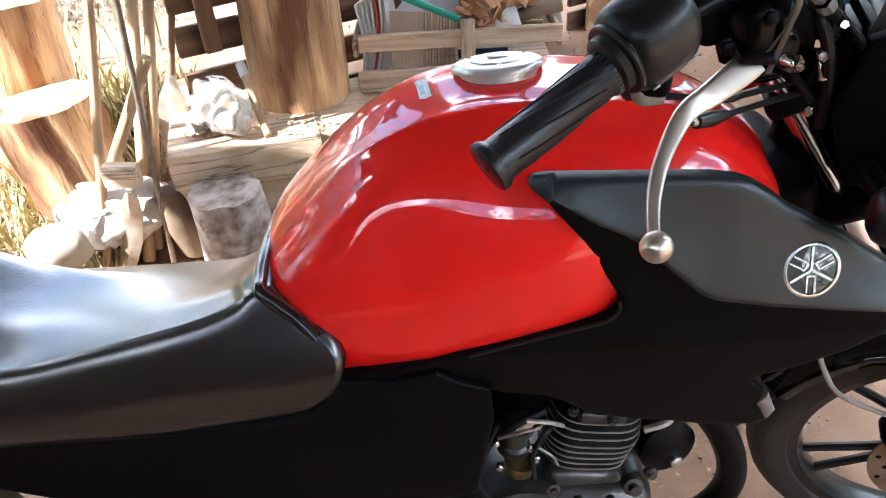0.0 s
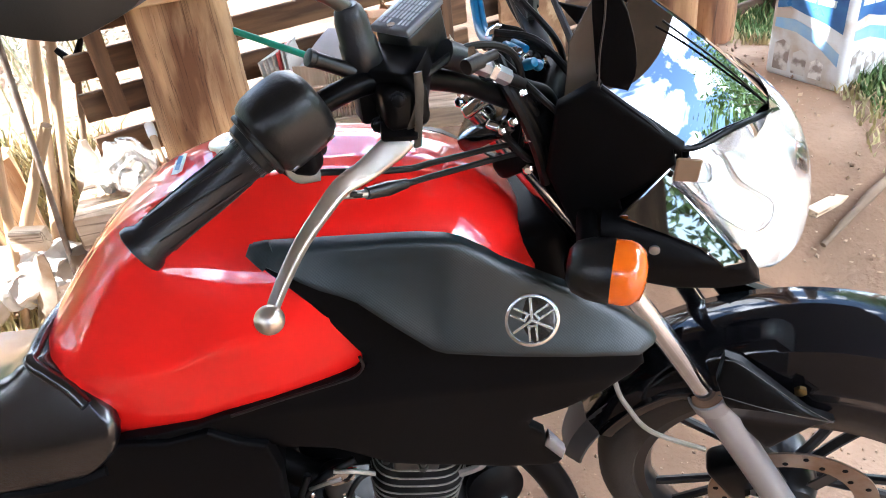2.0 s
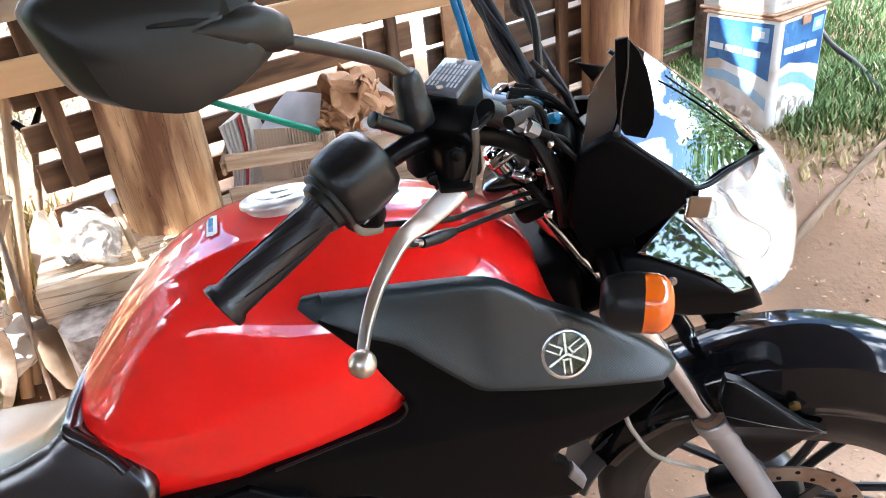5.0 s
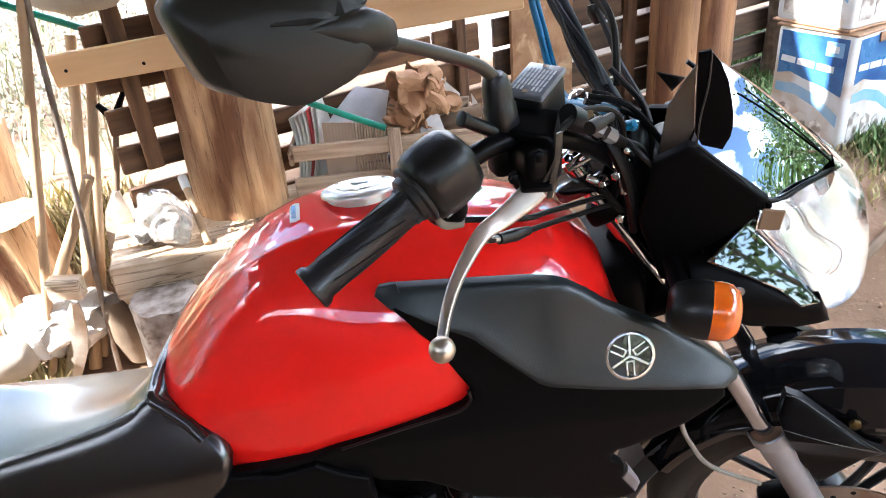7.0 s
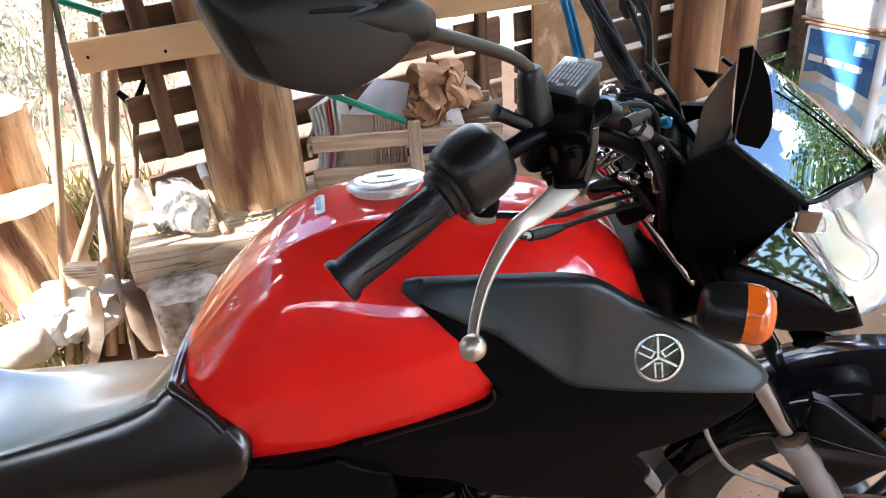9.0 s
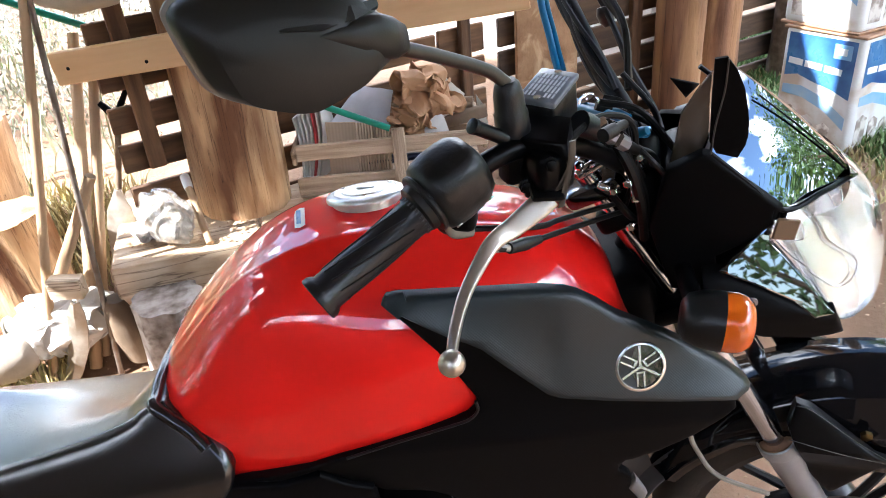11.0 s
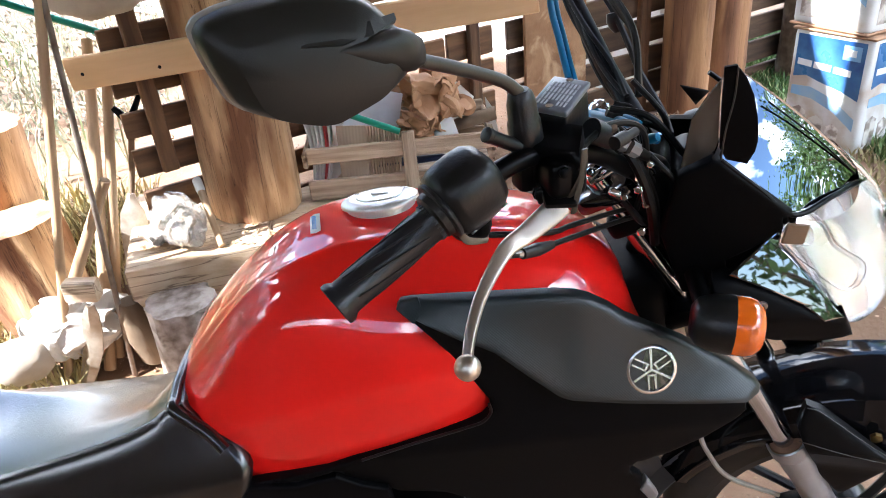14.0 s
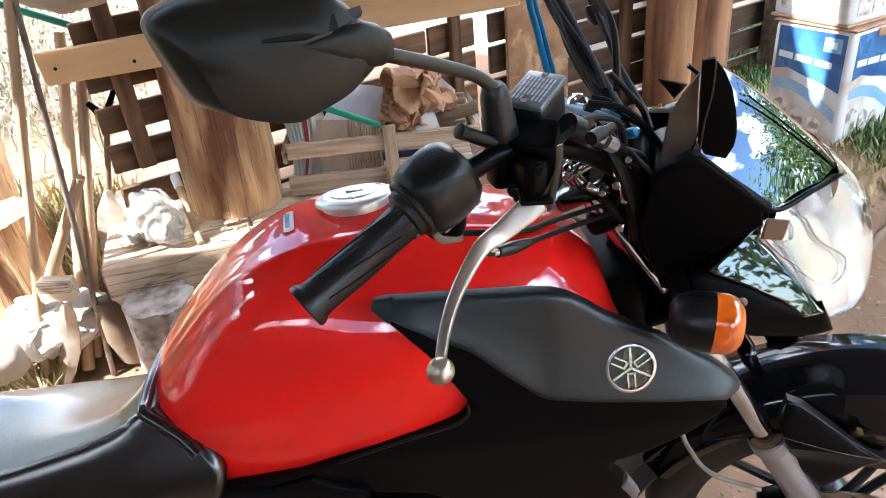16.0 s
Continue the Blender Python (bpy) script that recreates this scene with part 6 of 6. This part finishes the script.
def sheet(corners, bow, wave=0.0, turns=0.0, n=16, thick=0.0016):
    """A bent four-cornered sheet: corners go round, bow pushes its middle out, waves run along its first side."""
    p, q, r, t = (Vector(c) for c in corners)
    out = (q - p).cross(t - p).normalized()
    front = []
    for j in range(n + 1):
        v = j / n
        front.append([p.lerp(q, i / (3 * n)).lerp(t.lerp(r, i / (3 * n)), v) + out * (bow * math.sin(math.pi * v) * math.sin(math.pi * (0.25 + 0.5 * i / (3 * n))) + wave * math.sin(2 * math.pi * turns * i / (3 * n))) for i in range(3 * n + 1)])
    rings = [row + [c - out * thick for c in row[::-1]] for row in front]
    return loft(bmesh.new(), rings)


thing("cardboard_sheet", sheet([(-0.315, 1.376, 0.372), (-0.222, 1.374, 0.372), (-0.214, 1.394, 0.566), (-0.312, 1.396, 0.572)], 0.002, 0.0003, 9, thick=0.003), M["card"], "flat sheet of pale cardboard standing in the crate", "cardboard", smooth=50)
thing("cardboard_sheet", sheet([(-0.220, 1.380, 0.372), (-0.110, 1.378, 0.372), (-0.106, 1.404, 0.550), (-0.216, 1.402, 0.562)], 0.002, 0.0030, 12, thick=0.002), M["card"], "ribbed corrugated cardboard standing in the crate", "cardboard", smooth=50)
for k in range(7):
    x, y = -0.400 + 0.008 * k, 1.372 + 0.006 * k
    thing("magazine", sheet([(x - 0.012, y, 0.360), (x + 0.035, y + 0.16, 0.360), (x + 0.022, y + 0.17, 0.590 + 0.004 * k), (x - 0.012 + 0.006 * k, y + 0.02, 0.594 + 0.004 * k)], 0.020, 0.0, 0.0, thick=0.005), M["redprint"] if k == 4 else M["paper"], "old magazine bent upright in the crate", "magazine", None, "magazines in the crate", smooth=50)
thing("plastic_roll", tube([(-0.190, 1.400, 0.423), (-0.130, 1.402, 0.427), (-0.05, 1.404, 0.430), (0.045, 1.405, 0.434)], [0.014, 0.016, 0.013, 0.010], 14, 20), M["navy"], "dark blue plastic roll lying in the crate", "roll")
thing("paper_sheet", sheet([(-0.300, 1.435, 0.556), (-0.112, 1.425, 0.530), (-0.092, 1.520, 0.626), (-0.205, 1.530, 0.645)], 0.012, 0.002, 2.0), M["pale_paper"], "pale bluish sheet of paper lying over the crate", "paper", smooth=60)
thing("paper_sheet", sheet([(-0.022, 1.400, 0.508), (0.092, 1.392, 0.498), (0.072, 1.415, 0.560), (0.058, 1.420, 0.574)], 0.004), M["white"], "folded white sheet of paper beside the kraft paper", "paper", smooth=60)
thing("paper_sheet", sheet([(0.035, 1.610, 0.480), (0.118, 1.615, 0.478), (0.146, 1.600, 0.570), (0.040, 1.625, 0.668)], 0.016, 0.004, 1.5), M["paper"], "torn grey sheet of wrapping paper standing in the crate", "paper", smooth=60)
thing("paper_sheet", sheet([(0.190, 1.500, 0.474), (0.222, 1.500, 0.472), (0.206, 1.490, 0.560), (0.182, 1.505, 0.596)], 0.008), M["paper"], "narrow torn strip of white paper in the crate", "paper", smooth=60)
thing("wood_roll", rough_up(tube([(0.070, 1.480, 0.512), (0.140, 1.482, 0.530), (0.215, 1.485, 0.544)], [0.018, 0.024, 0.022], 14, 12), 0.004, 20), M["trunk"], "dark brown stick of wood lying on the crate", "wood")
thing("plastic_bag", crumple((0.135, 0.072, 0.066), 15.0, 0.5, 5), M["bag"], "crumpled clear plastic bag on the timber ledge", "bag", pose(-0.795, 1.135, LEDGE + 0.068, 0, 8, -52), smooth=16)
thing("crumpled_wrapper", crumple((0.034, 0.03, 0.03), 52.0, 0.9, 4), M["paper"], "small crumpled white wrapper on the ledge", "wrapper", pose(-0.860, 1.11, LEDGE + 0.026), smooth=14)
thing("sack", crumple((0.17, 0.09, 0.09), 21.0, 0.35, 4), M["cloth"], "bulging pale sack lying on the rail board", "sack", pose(-0.84, 1.12, 1.11), smooth=60)
thing("stone", crumple((0.10, 0.08, 0.07), 31.0, 0.25, 3), M["stone"], "smooth rounded field stone", "stone", pose(-1.26, 0.86, 0.10), smooth=60)
thing("waste_paper", crumple((0.16, 0.12, 0.10), 41.0, 1.0, 5), M["paper"], "heap of torn sunlit waste paper", "paper", pose(-1.14, 1.0, 0.14), smooth=10)
rings = []
for x, z, w, bow in ((-1.012, 0.262, 0.012, 0.0), (-1.024, 0.225, 0.026, 0.004), (-1.040, 0.16, 0.030, 0.012), (-1.066, 0.08, 0.031, 0.016), (-1.098, 0.01, 0.028, 0.010), (-1.118, -0.035, 0.016, 0.0)):
    rings.append([(x - w, 0.886 + bow, z), (x, 0.876 + bow, z), (x + w, 0.886 + bow, z), (x + w, 0.891 + bow, z), (x, 0.882 + bow, z), (x - w, 0.891 + bow, z)])
thing("hoe_blade", loft(bmesh.new(), rings), M["steel"], "worn pale steel hoe blade standing on end", "tool")
thing("wood_block", rough_up(rbox((0.095, 0.05, 0.062), None, 0.006, 2), 0.004, 18), M["ledge"], "small split wood block with a metal hook", "wood", pose(-1.028, 0.905, 0.306, 0, 3, 4))
thing("standing_log", rough_up(lathe([(0, 0), (0.055, 0), (0.057, 0.1), (0.052, 0.18), (0.034, 0.23), (0, 0.24)], (0, 0, 0), (0, 0, 1), 28), 0.014, 9), M["trunk"], "broken brown stub of a log", "log", pose(-0.915, 0.985, 0.0, 4, -6, 30))


def paint_can(m, seed):
    """A square tin with a printed label: blue above, pale pictures below."""
    W2 = 0.1415
    ob = new("paint_can")
    ob.matrix_basis = m
    tagged(ob, "square paint tin with a blue and white label", "paint can", "stacked paint cans")
    part("body", rbox((0.28, 0.28, 0.385), pose(0, 0, 0.1925), 0.022, 4), M["tin"], ob)
    for z in (0.004, 0.383):
        part("rim", rbox((0.287, 0.287, 0.009), pose(0, 0, z), 0.022, 3), M["rust"], ob, "rusty rolled rim")
    for a in (0, 90, 180, 270):
        turn = pose(0, 0, 0, 0, 0, a)
        go = lambda co, turn=turn: turn @ co
        lab = part("label", panel([(-0.118, 0.225), (-0.118, 0.368), (0.118, 0.368), (0.118, 0.185), (0.06, 0.205), (-0.02, 0.222), (-0.07, 0.236)], lambda x, z: -W2, 0.001, 0.05, 0.001, 0), M["print_blue"], ob, warp=go)
        part("label_wave", panel([(-0.118, 0.165), (-0.118, 0.195), (-0.05, 0.200), (0.03, 0.178), (0.118, 0.125), (0.118, 0.085), (0.04, 0.135), (-0.04, 0.162)], lambda x, z: -W2, 0.001, 0.05, 0.001, 0), M["print_sky"], ob, "pale blue printed wave", warp=go)
        part("label_mark", rbox((0.060, 0.001, 0.046), pose(0.075, -W2 - 0.0012, 0.332), 0.0004, 1), M["print_sky"], lab, warp=go)
        part("label_mark", rbox((0.030, 0.001, 0.022), pose(0.075, -W2 - 0.0022, 0.332), 0.0004, 1), M["white"], lab, warp=go)
        for dx, ln in ((-0.082, 0.052), (-0.018, 0.062), (0.052, 0.060)):
            part("label_bar", rbox((ln, 0.001, 0.021), pose(dx, -W2 - 0.0012, 0.272 - 0.06 * dx, 0, 3, 0), 0.0004, 1), M["white"], lab, warp=go)
        for dx, w, h in ((-0.080, 0.055, 0.085), (-0.012, 0.050, 0.065), (0.050, 0.045, 0.050)):
            part("label_picture", panel([(dx - w / 2, 0.03), (dx - w / 2, 0.03 + h), (dx, 0.045 + h), (dx + w / 2, 0.03 + h), (dx + w / 2, 0.03)], lambda x, z: -W2, 0.001, 0.05, 0.001, 0), M["picture"], ob, "faded pale picture of plain shapes", warp=go)
    part("handle_lug", rbox((0.05, 0.006, 0.03), pose(0, -W2 - 0.002, 0.36), 0.002, 1), M["rust"], ob)
    return ob


CAN = (1.413, 1.561)
paint_can(pose(*CAN, 0.338, 0, 0, 32), 1)
paint_can(pose(CAN[0] - 0.005, CAN[1] + 0.02, 0.727, 0, 0, 28), 2)
thing("branch", rough_up(tube([(1.16, 0.86, ground_z(1.16, 0.86) + 0.012), (1.40, 1.03, ground_z(1.40, 1.03) + 0.014), (1.765, 1.25, 0.372), (2.35, 1.62, 0.385)], [0.009, 0.011, 0.010, 0.006], 10, 30), 0.005, 12), M["trunk"], "long dry branch lying on the dirt", "branch")
thing("wood_scrap", rough_up(rbox((0.16, 0.035, 0.02), None, 0.004, 2), 0.006, 14), M["ledge"], "split piece of pale wood lying on the dirt", "wood", pose(1.20, 0.96, ground_z(1.20, 0.96) + 0.012, 6, 4, 38))
thing("black_hose", tube([(2.35, 3.0, 0.42), (2.06, 2.27, 0.385), (1.96, 1.85, 0.38), (1.86, 1.50, 0.375), (1.83, 1.15, 0.37), (1.95, 0.75, 0.24)], 0.011, 10, 40), M["cable"], "thin black hose lying across the grass", "hose")

# ---- ground cover ----
rng = np.random.default_rng(5)


def scatter(name, count, place, size, material, label, flat=0.6, level=ground_z):
    verts, faces = [], []
    tri = ((0, 2, 4), (2, 1, 4), (1, 3, 4), (3, 0, 4), (2, 0, 5), (1, 2, 5), (3, 1, 5), (0, 3, 5))
    base = np.array([(1, 0, 0), (-1, 0, 0), (0, 1, 0), (0, -1, 0), (0, 0, 1), (0, 0, -1)]) * 0.5
    for _ in range(count):
        x, y = place()
        s = size * (0.3 + rng.random() ** 3 * 1.7)
        rot = np.array(Euler(rng.random(3) * 6).to_matrix()) if flat > 0.2 else np.array(Euler((rng.normal(0, 0.3), rng.normal(0, 0.3), rng.random() * 6)).to_matrix())
        p = (base * rng.uniform(0.6, 1.2, (6, 1)) * np.array((s, s * (0.5 + 0.5 * rng.random()), s * flat))) @ rot.T + np.array((x, y, level(x, y) + s * 0.12))
        k = len(verts)
        verts += [tuple(q) for q in p]
        faces += [(k + a, k + b, k + c) for a, b, c in tri]
    me = bpy.data.meshes.new(name)
    me.from_pydata(verts, [], faces)
    return tagged(finish(new(name, me), material, 0), label, "ground cover", kind="stuff")


scatter("pebbles", 7000, lambda: (rng.uniform(-1.6, 2.6), rng.uniform(-0.4, 2.2)), 0.010, M["pebble"], "scattered pebbles and clods")
scatter("bark_litter", 260, lambda: (rng.uniform(-0.95, -0.45), 1.06 + rng.random() ** 2 * 0.25), 0.016, M["chips"], "bark crumbs and dry leaf bits on the ledge", 0.12, lambda x, y: LEDGE + 0.002)
scatter("wood_chips", 4200, lambda: (rng.uniform(-1.4, 2.2), rng.uniform(-0.4, 1.8)), 0.011, M["chips"], "pale wood chips and dry leaf litter", 0.1)


def blades(name, count, place, h, material, label):
    verts, faces = [], []
    for _ in range(count):
        x, y = place()
        z = ground_z(x, y) - 0.01
        a, hh = rng.random() * 6.28, h * (0.4 + 0.9 * rng.random())
        w, lean = 0.0035 + 0.003 * rng.random(), hh * (0.2 + 0.6 * rng.random())
        dx, dy = math.cos(a), math.sin(a)
        k = len(verts)
        verts += [(x - dy * w, y + dx * w, z), (x + dy * w, y - dx * w, z), (x + dx * lean * 0.4 + dy * w * 0.7, y + dy * lean * 0.4 - dx * w * 0.7, z + hh * 0.6), (x + dx * lean * 0.4 - dy * w * 0.7, y + dy * lean * 0.4 + dx * w * 0.7, z + hh * 0.6), (x + dx * lean, y + dy * lean, z + hh)]
        faces += [(k, k + 1, k + 2, k + 3), (k + 3, k + 2, k + 4)]
    me = bpy.data.meshes.new(name)
    me.from_pydata(verts, [], faces)
    ob = finish(new(name, me), material, 0)
    return tagged(ob, label, "grass", kind="stuff")


blades("grass", 30000, lambda: (1.42 + abs(rng.normal(0, 1.3)), 1.34 + rng.random() ** 1.4 * 2.4 + 0.08 * rng.normal()), 0.055, M["grass"], "rough green grass beyond the dirt")
blades("yellow_grass", 7000, lambda: (1.36 + abs(rng.normal(0, 1.2)), 1.20 + rng.random() ** 2 * 1.8 + 0.10 * rng.normal()), 0.045, M["straw"], "thin yellowed grass at the edge of the dirt")
blades("dry_grass", 2500, lambda: (rng.uniform(-1.9, -1.1), rng.uniform(0.7, 1.7)), 0.14, M["straw"], "dry sunlit straw and weeds")

def hedge(name, count, box, size, material, label):
    verts, faces = [], []
    for _ in range(count):
        d = np.array([rng.uniform(*box[0]), rng.uniform(*box[1]), 0.0])
        d[2] = ground_z(d[0], d[1]) + rng.random() ** 1.3 * box[2] * (0.7 + 0.5 * noise.noise(Vector((d[0] * 1.5, d[1] * 1.5, 0))))
        a, b = rng.normal(0, 1, 3), rng.normal(0, 1, 3)
        a /= np.linalg.norm(a)
        b -= a * (a @ b)
        b /= np.linalg.norm(b)
        s = size * (0.5 + rng.random())
        k = len(verts)
        verts += [tuple(d - a * s), tuple(d + b * s * 0.4), tuple(d + a * s), tuple(d - b * s * 0.4)]
        faces.append((k, k + 1, k + 2, k + 3))
    me = bpy.data.meshes.new(name)
    me.from_pydata(verts, [], faces)
    return tagged(finish(new(name, me), material, 0), label, "hedge", kind="stuff")


hedge("hedge", 13000, ((-4.5, -1.3), (2.1, 3.1), 1.7), 0.014, M["hedge"], "dry leafy hedge outside the shed, paled for the sun's glare")
hedge("hedge", 9000, ((-3.5, 8.0), (-7.6, -6.2), 2.2), 0.07, M["leaf"], "leafy hedge in front of the shed")
hedge("far_trees", 16000, ((9.5, 15.0), (-6.0, 9.0), 5.6), 0.14, M["leaf"], "dense green trees beyond the yard")
blades("weeds", 900, lambda: (rng.uniform(-4.5, -1.3), rng.uniform(1.4, 4.6)), 0.35, M["weed"], "sunlit weeds behind the shed, paled for the sun's glare")
# weeds and hedge added out of view on the left to darken tank reflections
blades("weeds", 24000, lambda: (-2.5 - abs(rng.normal(0, 2.0)), rng.normal(0.4, 1.2)), 0.30, M["grass"], "added green weeds out of view that darken the tank's reflection")
hedge("hedge", 20000, ((-6.5, -5.2), (-3.5, 5.5), 2.6), 0.07, M["leaf"], "added leafy hedge out of view that blocks low sky from the tank")


# ---- trees round the yard ----
def tree(x, y, h, crown, seed):
    r = np.random.default_rng(seed)
    ob = new("tree")
    ob.matrix_basis = pose(x, y, ground_z(x, y) - 0.1, 0, 0, seed * 40)
    tagged(ob, "leafy green tree out of view, there for reflections and shade", "tree", "trees round the yard")
    bm = tube([(0, 0, 0), (0.1, 0.05, h * 0.3), (0.0, 0.1, h * 0.6), (0.05, 0, h * 0.85)], [0.16, 0.12, 0.09, 0.03], 10, 16)
    tips = []
    for k in range(9):
        a, z0 = r.random() * 6.28, h * (0.3 + 0.5 * r.random())
        ln = crown * (0.5 + 0.6 * r.random())
        end = (math.cos(a) * ln, math.sin(a) * ln, z0 + ln * (0.3 + 0.5 * r.random()))
        tube([(0.03, 0.03, z0), (end[0] * 0.5, end[1] * 0.5, z0 + (end[2] - z0) * 0.4), end], [0.05, 0.03, 0.01], 6, 6, bm)
        tips += [end, (end[0] * 0.6, end[1] * 0.6, (z0 + end[2]) / 2)]
    tips.append((0, 0, h))
    part("trunk", bm, M["trunk"], ob)
    verts, faces = [], []
    for c in tips:
        for _ in range(320):
            d = r.normal(0, crown * 0.24, 3) + np.array(c)
            a, b = r.normal(0, 1, 3), r.normal(0, 1, 3)
            a /= np.linalg.norm(a)
            b -= a * (a @ b)
            b /= np.linalg.norm(b)
            s = 0.05 + 0.06 * r.random()
            k = len(verts)
            verts += [tuple(d - a * s), tuple(d + b * s * 0.45), tuple(d + a * s), tuple(d - b * s * 0.45)]
            faces.append((k, k + 1, k + 2, k + 3))
    me = bpy.data.meshes.new("crown")
    me.from_pydata(verts, [], faces)
    cr = finish(new("crown", me), M["leaf"], 0)
    cr.parent = ob
    return ob


# the four near x -7 are added to block low sky from the tank
for i, (x, y, h, c) in enumerate(((12, -5, 5.2, 2.3), (14.5, 1.0, 6.0, 2.5), (11.0, 7.5, 5.0, 2.2), (9.0, -9.5, 4.6, 2.0), (13.0, 4.5, 5.4, 2.3), (-10.5, 11.0, 4.5, 1.9), (2.0, 10.5, 4.0, 1.6), (15.0, -12.5, 5.5, 2.3), (6.8, 8.2, 4.2, 2.0), (8.8, 9.6, 5.0, 2.3), (11.5, 11.5, 5.5, 2.4), (10.0, 1.5, 5.6, 2.4), (-7.2, -2.4, 4.0, 1.9), (-7.8, 0.6, 4.4, 2.0), (-7.4, 3.2, 3.8, 1.8), (-6.8, -5.2, 4.2, 1.9), (0.6, -8.5, 4.4, 2.0), (3.6, -8.0, 4.8, 2.1), (-2.4, -9.0, 4.6, 2.0), (6.0, -7.4, 4.2, 1.9))):
    tree(x, y, h, c, i + 1)


# ---- true size ----
PLACE = Matrix.Scale(0.926, 4) @ Matrix.Translation((0, 0, 0.10))
for ob in scene.objects:
    if ob.parent is None and ob.type in ("MESH", "EMPTY"):
        ob.matrix_basis = PLACE @ ob.matrix_basis
